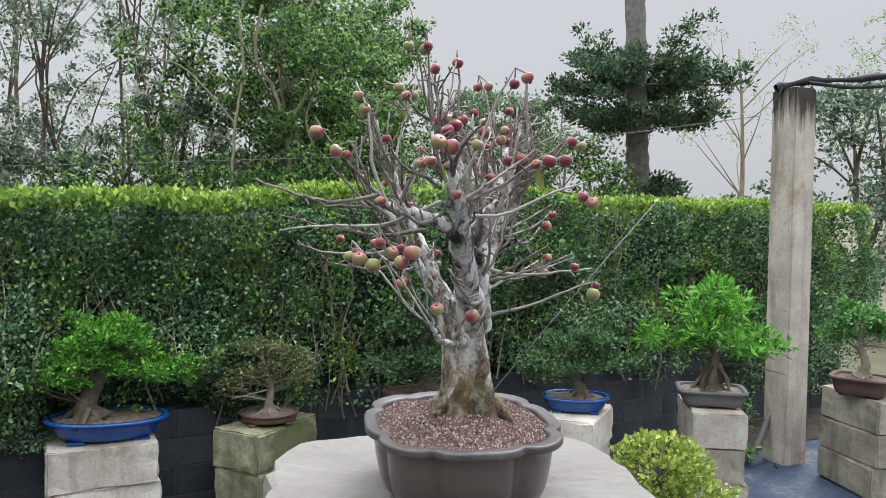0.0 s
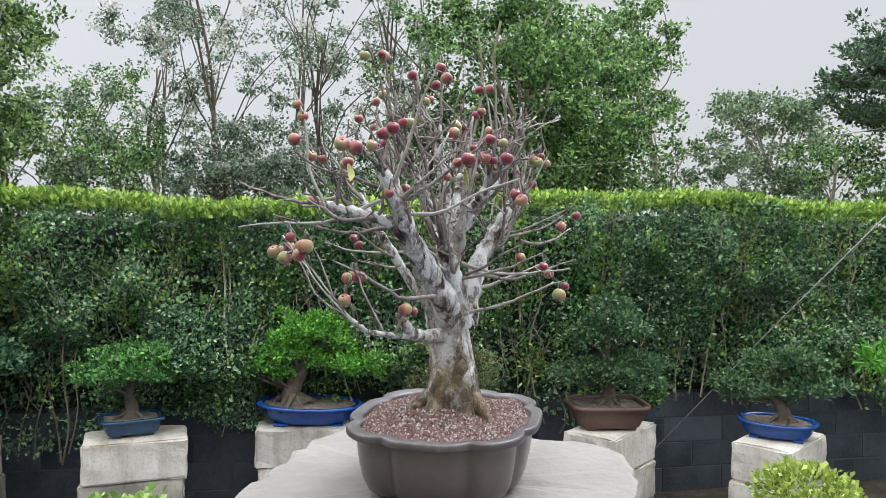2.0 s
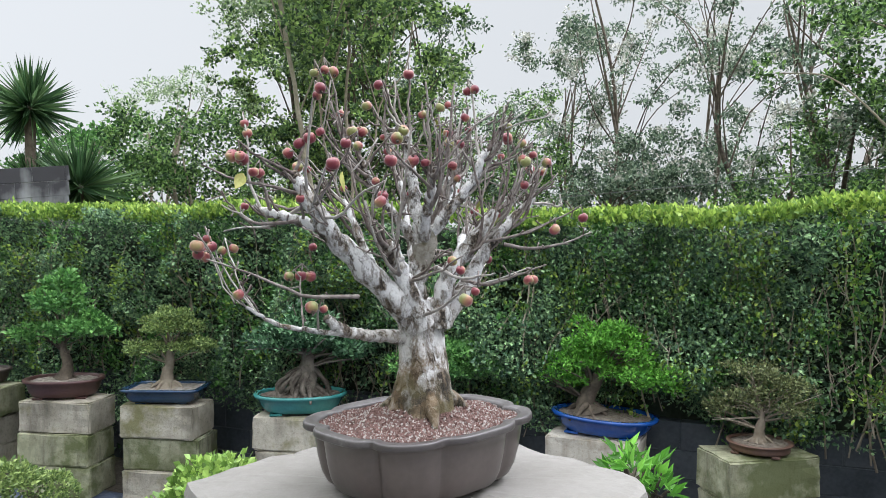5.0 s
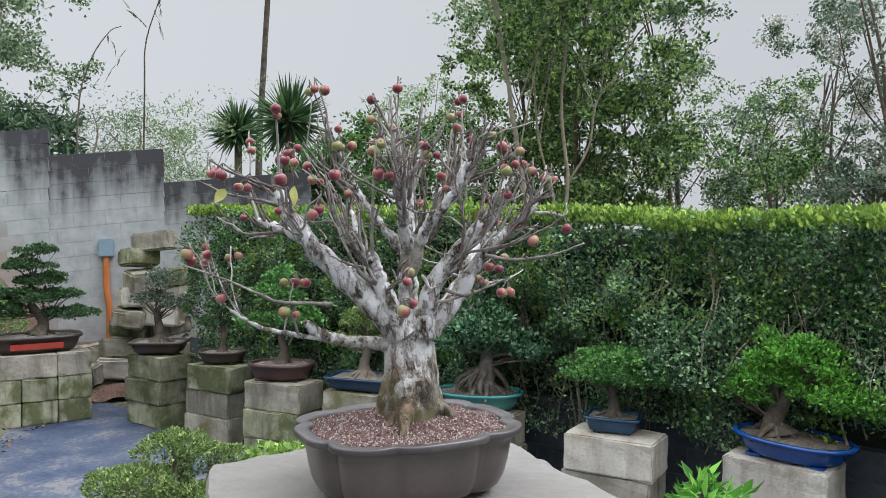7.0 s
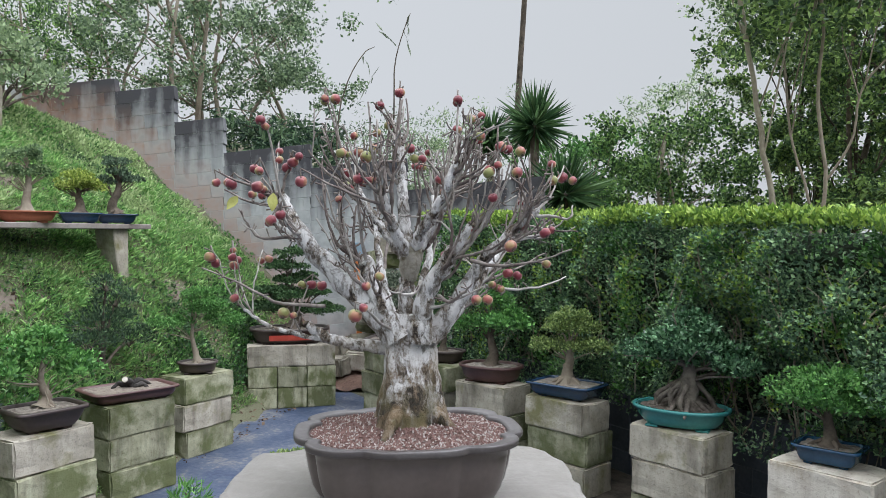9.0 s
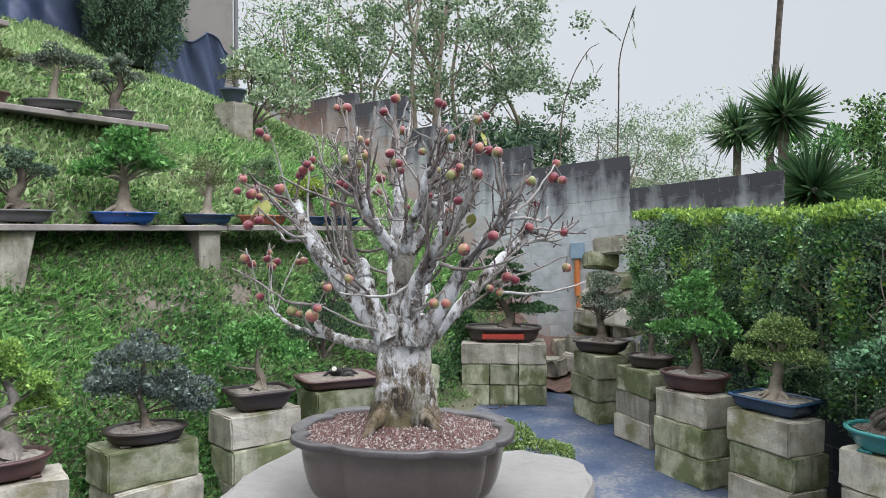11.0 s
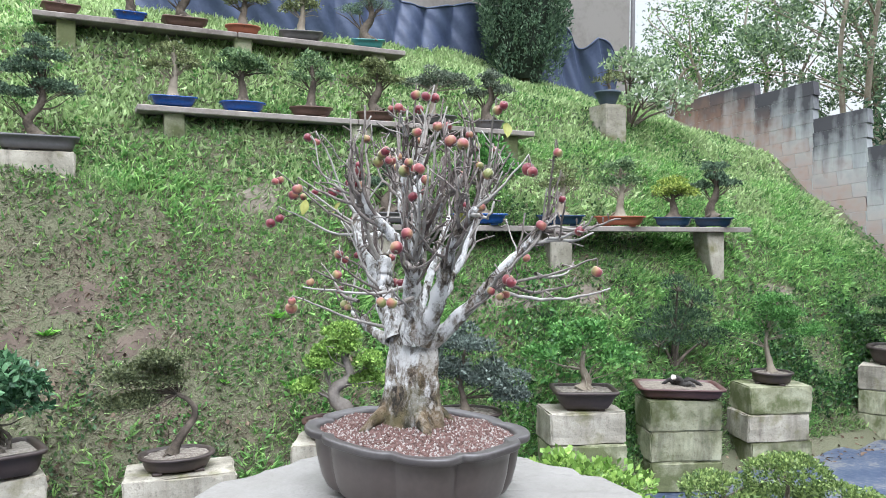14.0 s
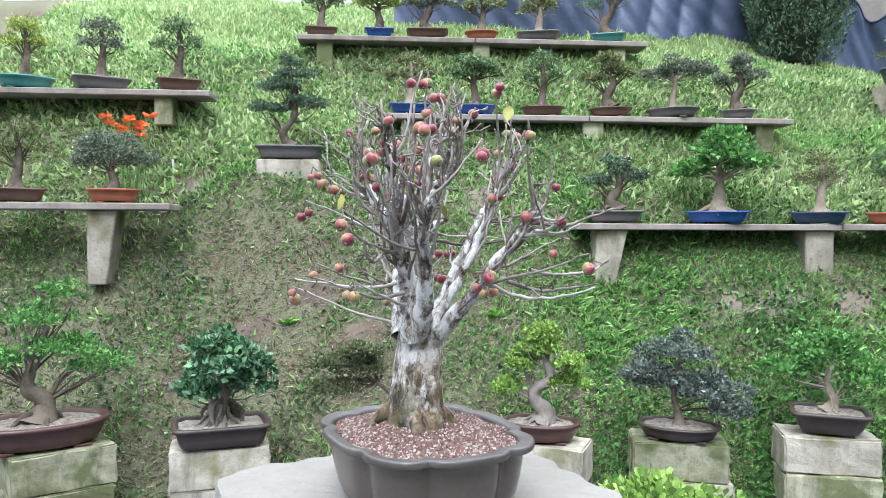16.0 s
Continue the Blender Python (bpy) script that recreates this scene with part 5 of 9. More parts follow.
# stems, bent and forked
for i in range(100):
    sh = Shape()
    u0 = rng.uniform(0.3, HL - 0.2)
    z0 = max(rng.uniform(0.10, 0.7), float(hedge_low(np.array(u0))) - 0.06)
    z1 = min(1.66, z0 + rng.uniform(0.4, 0.95))
    d0 = rng.uniform(0.0, 0.13)
    us_ = u0 + np.cumsum(rng.normal(0, 0.035, 5))
    zs_ = np.linspace(z0, z1, 5)
    ln = smooth_path([at_hedge(np.array(us_[q]), d0 + rng.normal(0, 0.02), np.array(zs_[q])) for q in range(5)], 12)
    r_ = rng.uniform(0.003, 0.008)
    tube(sh, ln, np.linspace(r_, r_ * 0.45, 12), 5, 0.08, rng)
    for q in rng.integers(3, 10, 3):
        tip = ln[q] + np.array([rng.normal(0, 0.07), rng.normal(0, 0.07), rng.uniform(0.08, 0.22)])
        tube(sh, smooth_path([ln[q], (ln[q] + tip) / 2 + rng.normal(0, 0.012, 3), tip], 5), np.linspace(r_ * 0.5, 0.0015, 5), 4)
    part("stem", sh.mesh("stem", PALEBARK), None, hedge)
# shaded leaves deeper in
nL = 26000
u = rng.uniform(0.0, HL, nL)
z = hedge_low(u) + (hedge_top(u) - hedge_low(u)) * rng.random(nL)
V, Q = leaves(at_hedge(u, rng.uniform(-0.11, 0.03, nL), z), np.tile((HN[0] * 0.8, HN[1] * 0.8, 0.3), (nL, 1)), 0.038, rng, LEAF_V, 0.8)
tagged(part("deep_foliage", mesh_of("deep_foliage", V, Q, LEAF["hedge"]), None, hedge), kind="stuff")
# leaves of the face, in sprays
nL = 235000
u = rng.uniform(0.0, HL, nL)
lo, hi = hedge_low(u), hedge_top(u)
z = lo + (hi - lo) * rng.random(nL) ** 0.9
den = 0.6 * blotch(u, z, 0.32, 21) + 0.4 * blotch(u, z, 0.11, 22)
keep = rng.random(nL) < np.clip((den - 0.33) * 3.6, 0.07, 1.0)
u, z, den = u[keep], z[keep], den[keep]
d = -0.02 + 0.33 * blotch(u, z, 0.22, 23) * (0.4 + den) + rng.normal(0, 0.035, len(u))
P = at_hedge(u, d, z)
N = np.tile((HN[0] * 0.8, HN[1] * 0.8, 0.35), (len(u), 1))
V, Q = leaves(P, N, 0.0255, rng, LEAF_V, 0.75)
tagged(part("foliage", mesh_of("foliage", V, Q, LEAF["hedge"]), None, hedge), kind="stuff")
# pale stems standing proud of the face, with sprays of young leaves along them
STEMBARK = material("hedge_stem_bark", [(0.5, (0.13, 0.105, 0.075)), (0.75, (0.26, 0.22, 0.165)), (1.0, (0.40, 0.35, 0.28))], 0.85, 14, 80, 0.4)


def face(u, z):
    return -0.02 + 0.33 * blotch(u, z, 0.22, 23) * (0.4 + 0.6 * blotch(u, z, 0.32, 21) + 0.4 * blotch(u, z, 0.11, 22))


SU, SZ = [], []
for i in range(120):
    u0, z0 = rng.uniform(0.2, HL - 0.2), rng.uniform(0.62, 1.35)
    zs_ = np.linspace(z0, min(1.74, z0 + rng.uniform(0.25, 0.75)), 5)
    us_ = u0 + np.cumsum(rng.normal(rng.normal(0, 0.02), 0.022, 5))
    ln = smooth_path([at_hedge(np.array(us_[q]), float(face(np.array(us_[q]), np.array(zs_[q]))) + 0.02 + rng.normal(0, 0.008), np.array(zs_[q])) for q in range(5)], 12)
    r_ = rng.uniform(0.0035, 0.0075)
    sh = Shape()
    tube(sh, ln, np.linspace(r_, r_ * 0.5, 12), 5, 0.08, rng)
    for q in rng.integers(3, 11, 2):
        side = rng.choice((-1, 1)) * rng.uniform(0.04, 0.12)
        tip = ln[q] + np.array([HU[0] * side + HN[0] * 0.03, HU[1] * side + HN[1] * 0.03, rng.uniform(0.06, 0.16)])
        tube(sh, smooth_path([ln[q], (ln[q] + tip) / 2 + rng.normal(0, 0.01, 3), tip], 5), np.linspace(r_ * 0.5, 0.0015, 5), 4)
    part("stem", sh.mesh("stem", STEMBARK), None, hedge)
    if i % 2 == 0:
        for q in range(1, 5):
            SU.append(us_[q])
            SZ.append(zs_[q])
for name, leafkind, count_, cl_, size_ in (("young_foliage", "green", 15000, 380, 0.028), ("pale_foliage", "hedgetop", 11000, 200, 0.028)):
    cu, cz = rng.uniform(0, HL, cl_), rng.uniform(0.62, 1.7, cl_)
    if leafkind == "hedgetop":
        cu, cz = np.concatenate([cu, np.array(SU)]), np.concatenate([cz, np.array(SZ)])
    wt = rng.random(len(cu)) ** 1.5
    k = rng.choice(len(cu), count_, p=wt / wt.sum())
    u, z = cu[k] + rng.normal(0, 0.045, count_), cz[k] + rng.normal(0, 0.05, count_)
    z = np.minimum(z, hedge_top(u))
    P = at_hedge(u, face(u, z) + 0.035 + rng.normal(0, 0.02, count_), z)
    V, Q = leaves(P, np.tile((HN[0] * 0.8, HN[1] * 0.8, 0.7), (count_, 1)), size_, rng, LEAF_V, 0.55)
    tagged(part(name, mesh_of(name, V, Q, LEAF[leafkind]), None, hedge), kind="stuff")
# upright new shoots along the front of the crest
nL = 15000
u = rng.uniform(0, HL, nL)
z = hedge_top(u) - 0.075 * rng.random(nL) ** 1.3 * (0.5 + blotch(u, u * 0 + 8.0, 0.3, 26)) + 0.03 * blotch(u, u * 0 + 5.0, 0.10, 27)
P = at_hedge(u, 0.10 + rng.uniform(-0.06, 0.12, nL), z)
V, Q = leaves(P, np.tile((HN[0] * 0.35, HN[1] * 0.35, 0.9), (nL, 1)), 0.034, rng, LEAF_V, 0.45)
tagged(part("crest_shoots", mesh_of("crest_shoots", V, Q, LEAF["hedgetop"]), None, hedge, "bright yellow-green upright shoots"), kind="stuff")
# top
nL = 34000
u = rng.uniform(0, HL, nL)
P = at_hedge(u, rng.uniform(-0.95, 0.17, nL), hedge_top(u) + rng.normal(-0.012, 0.022, nL) + 0.05 * (blotch(u, u * 0 + 3.0, 0.13, 25) - 0.5))
V, Q = leaves(P, np.tile((0, 0, 1.0), (nL, 1)), 0.034, rng, LEAF_V, 0.7)
tagged(part("new_growth", mesh_of("new_growth", V, Q, LEAF["hedgetop"]), None, hedge, "bright yellow-green new leaves"), kind="stuff")

# ---- low dark block wall under the hedge ----


def block_mesh(name, L, H, D, mat):
    bm = bmesh.new()
    bmesh.ops.create_cube(bm, size=1, matrix=Matrix.Diagonal((L, D, H, 1)))
    bmesh.ops.bevel(bm, geom=bm.edges[:], offset=0.0025, segments=1, affect="EDGES")
    me = bpy.data.meshes.new(name)
    bm.to_mesh(me)
    bm.free()
    me.materials.append(mat)
    return me


def slab_mesh(name, L, D, H, mat):
    bm = bmesh.new()
    bmesh.ops.create_cube(bm, size=1, matrix=Matrix.Translation((L / 2, 0, H / 2)) @ Matrix.Diagonal((L, D, H, 1)))
    me = bpy.data.meshes.new(name)
    bm.to_mesh(me)
    bm.free()
    me.materials.append(mat)
    return me


hang = math.degrees(math.atan2(HU[1], HU[0]))
wall_low = part("wall_low", slab_mesh("wall_low", HL, 0.10, 0.62, DARKWALL), None, None, "", pose(HX0 - HN[0] * 0.09, HY0 - HN[1] * 0.09, 0, 0, 0, hang))
tagged(wall_low, "low dark painted block wall below the hedge", "wall", kind="structure")
LOWB = block_mesh("wall_block", 0.392, 0.15, 0.11, DARKWALL)
for c in range(4):
    for k in range(int(HL / 0.4)):
        part("wall_block", LOWB, None, wall_low, "", pose(0.2 + k * 0.4 + (0.2 if c % 2 else 0), 0.0, 0.078 + c * 0.157))

# ---- stepped block wall ----
WX = -8.0
CH = 0.157
STEPS = [(1.3, 2.36), (-0.34, 2.56), (-1.49, 2.72), (-2.52, 3.03), (-3.10, 3.40), (-3.80, 3.48), (-4.9, 3.3)]   # where each step starts, and its crest there
FALL = 0.11   # the courses sink towards the bank
wall_block = part("wall_west", slab_mesh("wall_west", 8.3, 0.124, 1.95, MORTAR), None, None, "", pose(WX + 0.004, -7.0, 0, 0, 0, 90))
tagged(wall_block, "weathered grey block retaining wall stepping up the bank", "wall", kind="structure")
STAIN = bpy.data.materials.new("stained_block")
STAIN.use_nodes = True
_n, _l = STAIN.node_tree.nodes, STAIN.node_tree.links
_b = _n["Principled BSDF"]
_g = _n.new("ShaderNodeNewGeometry")
_at = _n.new("ShaderNodeAttribute")
_at.attribute_type, _at.attribute_name = "OBJECT", "crest"
_st = _n.new("ShaderNodeVectorMath")
_st.operation = "MULTIPLY"
_st.inputs[1].default_value = (1.0, 6.5, 0.8)
_l.new(_g.outputs["Position"], _st.inputs[0])
_no = _n.new("ShaderNodeTexNoise")
_no.inputs["Scale"].default_value, _no.inputs["Detail"].default_value = 1.0, 6
_l.new(_st.outputs[0], _no.inputs["Vector"])
_nf = _n.new("ShaderNodeTexNoise")
_nf.inputs["Scale"].default_value, _nf.inputs["Detail"].default_value = 9, 6
_l.new(_g.outputs["Position"], _nf.inputs["Vector"])
_oi = _n.new("ShaderNodeObjectInfo")
# run-off stains: streaks that hang below each crest
_sm = _n.new("ShaderNodeMath")
_sm.operation = "MULTIPLY_ADD"
_l.new(_no.outputs[0], _sm.inputs[0])
_sm.inputs[1].default_value = 1.5
_tc = _n.new("ShaderNodeTexCoord")
_sx = _n.new("ShaderNodeSeparateXYZ")
_l.new(_tc.outputs["Object"], _sx.inputs[0])
_ma = _n.new("ShaderNodeMath")
_ma.operation = "MULTIPLY_ADD"
_l.new(_sx.outputs["Z"], _ma.inputs[0])
_ma.inputs[1].default_value = 1.0 / (CH * 5.5)
_l.new(_at.outputs["Fac"], _ma.inputs[2])
_l.new(_ma.outputs[0], _sm.inputs[2])
_fb = _n.new("ShaderNodeMath")
_fb.operation = "MULTIPLY_ADD"
_l.new(_nf.outputs[0], _fb.inputs[0])
_fb.inputs[1].default_value = 0.75
_l.new(_sm.outputs[0], _fb.inputs[2])
_mr = _n.new("ShaderNodeMapRange")
_mr.inputs["From Min"].default_value, _mr.inputs["From Max"].default_value = 1.36, 1.98
_l.new(_fb.outputs[0], _mr.inputs[0])
_cr = _n.new("ShaderNodeValToRGB")
_e = _cr.color_ramp.elements
_e.new(0.5)
for _k, (_a, _c) in enumerate(((0.3, (0.34, 0.355, 0.36)), (0.55, (0.44, 0.455, 0.46)), (0.8, (0.52, 0.53, 0.53)))):
    _e[_k].position, _e[_k].color = _a, (*_c, 1)
_m3 = _n.new("ShaderNodeMath")
_m3.operation = "MULTIPLY_ADD"
_l.new(_oi.outputs["Random"], _m3.inputs[0])
_m3.inputs[1].default_value = 0.07
_l.new(_nf.outputs[0], _m3.inputs[2])
_l.new(_m3.outputs[0], _cr.inputs[0])
_mx = _n.new("ShaderNodeMixRGB")
_mx.inputs[2].default_value = (0.068, 0.066, 0.074, 1)
_l.new(_mr.outputs[0], _mx.inputs[0])
_l.new(_cr.outputs[0], _mx.inputs[1])
# red earth splashed low on the wall
_sz = _n.new("ShaderNodeAttribute")
_sz.attribute_type, _sz.attribute_name = "OBJECT", "splash"
_m4 = _n.new("ShaderNodeMath")
_m4.operation = "MULTIPLY"
_ms = _n.new("ShaderNodeMath")
_ms.operation = "MULTIPLY_ADD"
_ms.use_clamp = True
_l.new(_sx.outputs["Z"], _ms.inputs[0])
_ms.inputs[1].default_value = -1.0 / 0.45
_l.new(_sz.outputs["Fac"], _ms.inputs[2])
_l.new(_ms.outputs[0], _m4.inputs[0])
_l.new(_nf.outputs[0], _m4.inputs[1])
_mx2 = _n.new("ShaderNodeMixRGB")
_mx2.inputs[2].default_value = (0.33, 0.185, 0.125, 1)
_l.new(_m4.outputs[0], _mx2.inputs[0])
_l.new(_mx.outputs[0], _mx2.inputs[1])
_l.new(_mx2.outputs[0], _b.inputs["Base Color"])
_b.inputs["Roughness"].default_value = 0.95
_bp = _n.new("ShaderNodeBump")
_bp.inputs["Strength"].default_value, _bp.inputs["Distance"].default_value = 0.4, 0.006
_l.new(_nf.outputs[0], _bp.inputs["Height"])
_l.new(_bp.outputs[0], _b.inputs["Normal"])
WB = block_mesh("wall_block", 0.306, CH - 0.003, 0.14, STAIN)
for i in range(1, len(STEPS)):
    y1, crest = STEPS[i - 1][0], STEPS[i - 1][1]
    y0 = STEPS[i][0]
    rows_n = int(round(crest / CH))
    bed = part("mortar_bed", slab_mesh("mortar_bed", y1 - y0 - 0.01, 0.10, crest - 2.16, MORTAR), None, wall_block) if crest > 2.3 else None
    if bed:
        bed.matrix_basis = wall_block.matrix_basis.inverted() @ pose(WX + 0.016, y0 + 0.005, 2.152 - FALL * (y1 - y0), 0, -math.degrees(math.atan(FALL)), 90)
    for r in range(rows_n):
        zc = crest - CH * (r + 0.5)
        k0 = math.floor(y0 / 0.314) - 1
        for k in range(k0, math.ceil(y1 / 0.314) + 1):
            yc = (k + 0.5 + (0.5 if r % 2 else 0)) * 0.314
            a0, a1 = max(yc - 0.1555, y0 + 0.003), min(yc + 0.1555, y1 - 0.003)
            if a1 - a0 < 0.012:
                continue
            gz = float(height(WX, (a0 + a1) / 2))
            if zc < gz - 0.2 or zc < 0:
                continue
            ob = part("wall_block", WB, None, wall_block, "")
            m = pose(WX, (a0 + a1) / 2, zc - FALL * (y1 - (a0 + a1) / 2), 0, -math.degrees(math.atan(FALL)), 90) @ Matrix.Diagonal(((a1 - a0 + 0.003) / 0.306, 1, 1, 1))
            ob.matrix_basis = wall_block.matrix_basis.inverted() @ m
            ob["crest"] = 1.0 - (r + 0.5) / 5.5
            ob["splash"] = 1.45 - (zc - gz) / 0.45

# ---- bonsai along the hedge ----
ROW = "bonsai on plinths along the hedge"
BANKROW = "bonsai on plinths along the bank"
TOPZ = 0.601
bonsai("leafy green bonsai in a brown rectangular pot", 2.55, 3.48, TOPZ, -37, (0.32, 0.24, 0.12, BROWN, 6, 0.85), (0.035, [(0, 0, 0), (0.02, 0, 0.08), (-0.01, 0, 0.18), (0.0, 0, 0.30)]),
       [(0, 0, 0.36, 0.16, 0.14, 0.12), (-0.16, 0, 0.24, 0.13, 0.12, 0.09), (0.15, 0, 0.26, 0.13, 0.12, 0.09)], "green", 0.035, 1500, PALEBARK, group=ROW, seed=1)
bonsai("bright green broad-leaved fig bonsai in a grey-brown tray", 1.53, 3.20, TOPZ, -12, (0.36, 0.26, 0.10, GREYPOT, 7, 0.86), (0.045, [(0, 0, 0), (0, 0, 0.08), (0.02, 0, 0.2), (0.0, 0, 0.34)]),
       [(0.0, 0, 0.42, 0.26, 0.22, 0.16), (-0.22, 0, 0.26, 0.18, 0.17, 0.12), (0.24, 0, 0.24, 0.18, 0.17, 0.12), (0.02, -0.05, 0.28, 0.22, 0.2, 0.14), (0.02, 0, 0.57, 0.10, 0.1, 0.08)], "bright", 0.062, 1500, DARKBARK, LONG_V, ROW, seed=2, aerial=5, spread=0.9)
bonsai("dark green spreading bonsai in a blue oval pot", 0.72, 3.05, TOPZ, -8, (0.36, 0.27, 0.085, BLUE, 2.3, 0.84), (0.04, [(0.03, 0, 0), (0.02, 0, 0.06), (-0.02, 0, 0.13), (-0.02, 0, 0.2)]),
       [(-0.08, 0, 0.15, 0.22, 0.18, 0.09), (0.14, 0, 0.17, 0.20, 0.17, 0.09), (-0.02, 0.02, 0.26, 0.19, 0.16, 0.09), (0.12, 0, 0.30, 0.14, 0.13, 0.07), (-0.2, 0, 0.1, 0.12, 0.12, 0.07)], "dark", 0.028, 2600, DARKBARK, group=ROW, seed=3)
bonsai("dark green two-tiered bonsai in a footed brown clay pot", -0.12, 2.93, TOPZ, 24, (0.39, 0.29, 0.13, BROWN, 5, 0.80), (0.042, [(0, 0, 0), (0.01, 0, 0.08), (-0.01, 0, 0.2), (0.0, 0, 0.36)]),
       [(-0.10, 0, 0.13, 0.24, 0.20, 0.09), (0.13, 0.02, 0.15, 0.23, 0.2, 0.10), (0.0, -0.06, 0.20, 0.2, 0.18, 0.09), (0.03, 0, 0.38, 0.20, 0.17, 0.13), (-0.08, 0, 0.33, 0.15, 0.14, 0.09), (0.02, 0, 0.49, 0.13, 0.12, 0.09)], "dark", 0.027, 4200, DARKBARK, group=ROW, seed=4)
bonsai("sparse olive-green bonsai with flared roots in a round brown tray", -0.92, 2.75, TOPZ, 18, (0.285, 0.27, 0.055, BROWN, 2, 0.97), (0.030, [(0, 0, 0), (0.0, 0, 0.06), (0.01, 0, 0.13), (-0.02, 0, 0.24)]),
       [(-0.10, 0, 0.16, 0.16, 0.14, 0.09), (0.08, 0, 0.24, 0.16, 0.15, 0.09), (-0.03, 0, 0.32, 0.15, 0.13, 0.08), (0.16, 0, 0.16, 0.10, 0.1, 0.06), (-0.2, 0, 0.12, 0.08, 0.08, 0.05)], "olive", 0.020, 2300, PALEBARK, group=ROW, roots=8, seed=5, shell=0.25, twiggy=4)
bonsai("bright green bonsai with sweeping roots in a cobalt oval pot", -1.63, 2.45, TOPZ, 26, (0.54, 0.38, 0.105, BLUE, 2.2, 0.80), (0.060, [(-0.09, 0, 0), (-0.10, 0, 0.07), (-0.05, 0, 0.17), (0.0, 0, 0.30)]),
       [(-0.27, 0, 0.17, 0.17, 0.16, 0.10), (-0.15, -0.03, 0.27, 0.17, 0.16, 0.10), (0.18, 0, 0.22, 0.20, 0.17, 0.12), (0.27, 0, 0.18, 0.13, 0.13, 0.09), (-0.05, 0, 0.40, 0.18, 0.16, 0.11), (0.08, 0, 0.36, 0.15, 0.14, 0.10)], "bright", 0.024, 5200, DARKBARK, group=ROW, roots=9, seed=6, lean=(0, 2.0))
bonsai("rounded green bonsai in a small blue rectangular pot", -2.33, 1.90, TOPZ, 48, (0.28, 0.21, 0.09, SEABLUE, 7, 0.84), (0.038, [(0, 0, 0), (0.0, 0, 0.06), (-0.01, 0, 0.12), (0.0, 0, 0.22)]),
       [(0.0, 0, 0.30, 0.20, 0.18, 0.12), (-0.15, 0, 0.20, 0.16, 0.15, 0.10), (0.16, 0, 0.20, 0.17, 0.16, 0.10), (0.0, -0.08, 0.22, 0.18, 0.16, 0.10)], "green", 0.026, 4200, DARKBARK, group=ROW, seed=7)
bonsai("glossy dark fig bonsai with aerial roots in a teal oval pot", -3.05, 1.42, TOPZ, 60, (0.52, 0.37, 0.115, TEAL, 2.2, 0.80), (0.074, [(0.03, 0, 0), (0.03, 0, 0.09), (0.04, 0, 0.18), (0.03, 0, 0.27)]),
       [(-0.15, 0, 0.28, 0.20, 0.18, 0.09), (0.16, 0, 0.28, 0.22, 0.19, 0.10), (0.02, -0.05, 0.34, 0.25, 0.2, 0.11), (0.05, 0, 0.44, 0.18, 0.16, 0.09), (0.28, 0, 0.22, 0.12, 0.12, 0.07)], "glossy", 0.036, 3400, ROOTBARK, group=ROW, roots=9, aerial=11, seed=8)
bonsai("yellow-green tiered bonsai with flared base in a black-blue tray", -3.82, 0.90, TOPZ, 50, (0.46, 0.31, 0.095, NAVY, 9, 0.84), (0.048, [(0, 0, 0), (0.0, 0, 0.08), (0.02, 0, 0.16), (0.01, 0, 0.28)]),
       [(-0.14, 0, 0.22, 0.15, 0.15, 0.07), (0.15, 0, 0.24, 0.16, 0.15, 0.08), (0.0, 0, 0.36, 0.19, 0.17, 0.10), (0.03, 0, 0.43, 0.13, 0.12, 0.07)], "clipped", 0.022, 4200, PALEBARK, group=ROW, roots=11, seed=9)
bonsai("bushy dark green bonsai in a burgundy oval pot", -4.36, 0.43, TOPZ, 60, (0.46, 0.33, 0.12, BURGUNDY, 2.4, 0.84), (0.042, [(0, 0, 0), (0.02, 0, 0.1), (-0.01, 0, 0.22), (0.0, 0, 0.40)]),
       [(-0.10, 0, 0.28, 0.20, 0.18, 0.12), (0.14, 0, 0.30, 0.18, 0.17, 0.12), (0.0, 0, 0.46, 0.20, 0.18, 0.13), (-0.02, 0, 0.60, 0.13, 0.12, 0.09)], "green", 0.036, 2600, DARKBARK, group=ROW, seed=10)
bonsai("slender twiggy bonsai in a dark brown oval pot", -5.17, 0.08, TOPZ, 70, (0.36, 0.27, 0.10, DARKPOT, 2.3, 0.85), (0.026, [(0, 0, 0), (0.01, 0, 0.14), (-0.02, 0, 0.30), (0.0, 0, 0.5)]),
       [(0.0, 0, 0.32, 0.15, 0.14, 0.12), (0.02, 0, 0.52, 0.14, 0.13, 0.12), (-0.06, 0, 0.22, 0.12, 0.12, 0.08)], "dark", 0.028, 1500, DARKBARK, group=ROW, seed=11, shell=0.2, twiggy=5)
bonsai("wispy grey-green bonsai in a brown rectangular pot", -5.84, -0.39, TOPZ, 75, (0.44, 0.31, 0.11, DARKPOT, 7, 0.82), (0.05, [(0, 0, 0), (0.0, 0, 0.1), (-0.02, 0, 0.24), (0.0, 0, 0.44)]),
       [(-0.08, 0, 0.34, 0.16, 0.15, 0.12), (0.1, 0, 0.30, 0.14, 0.14, 0.10), (0.0, 0, 0.50, 0.17, 0.15, 0.12)], "grey", 0.026, 1800, DARKBARK, group=ROW, roots=9, seed=12, shell=0.2, twiggy=5)
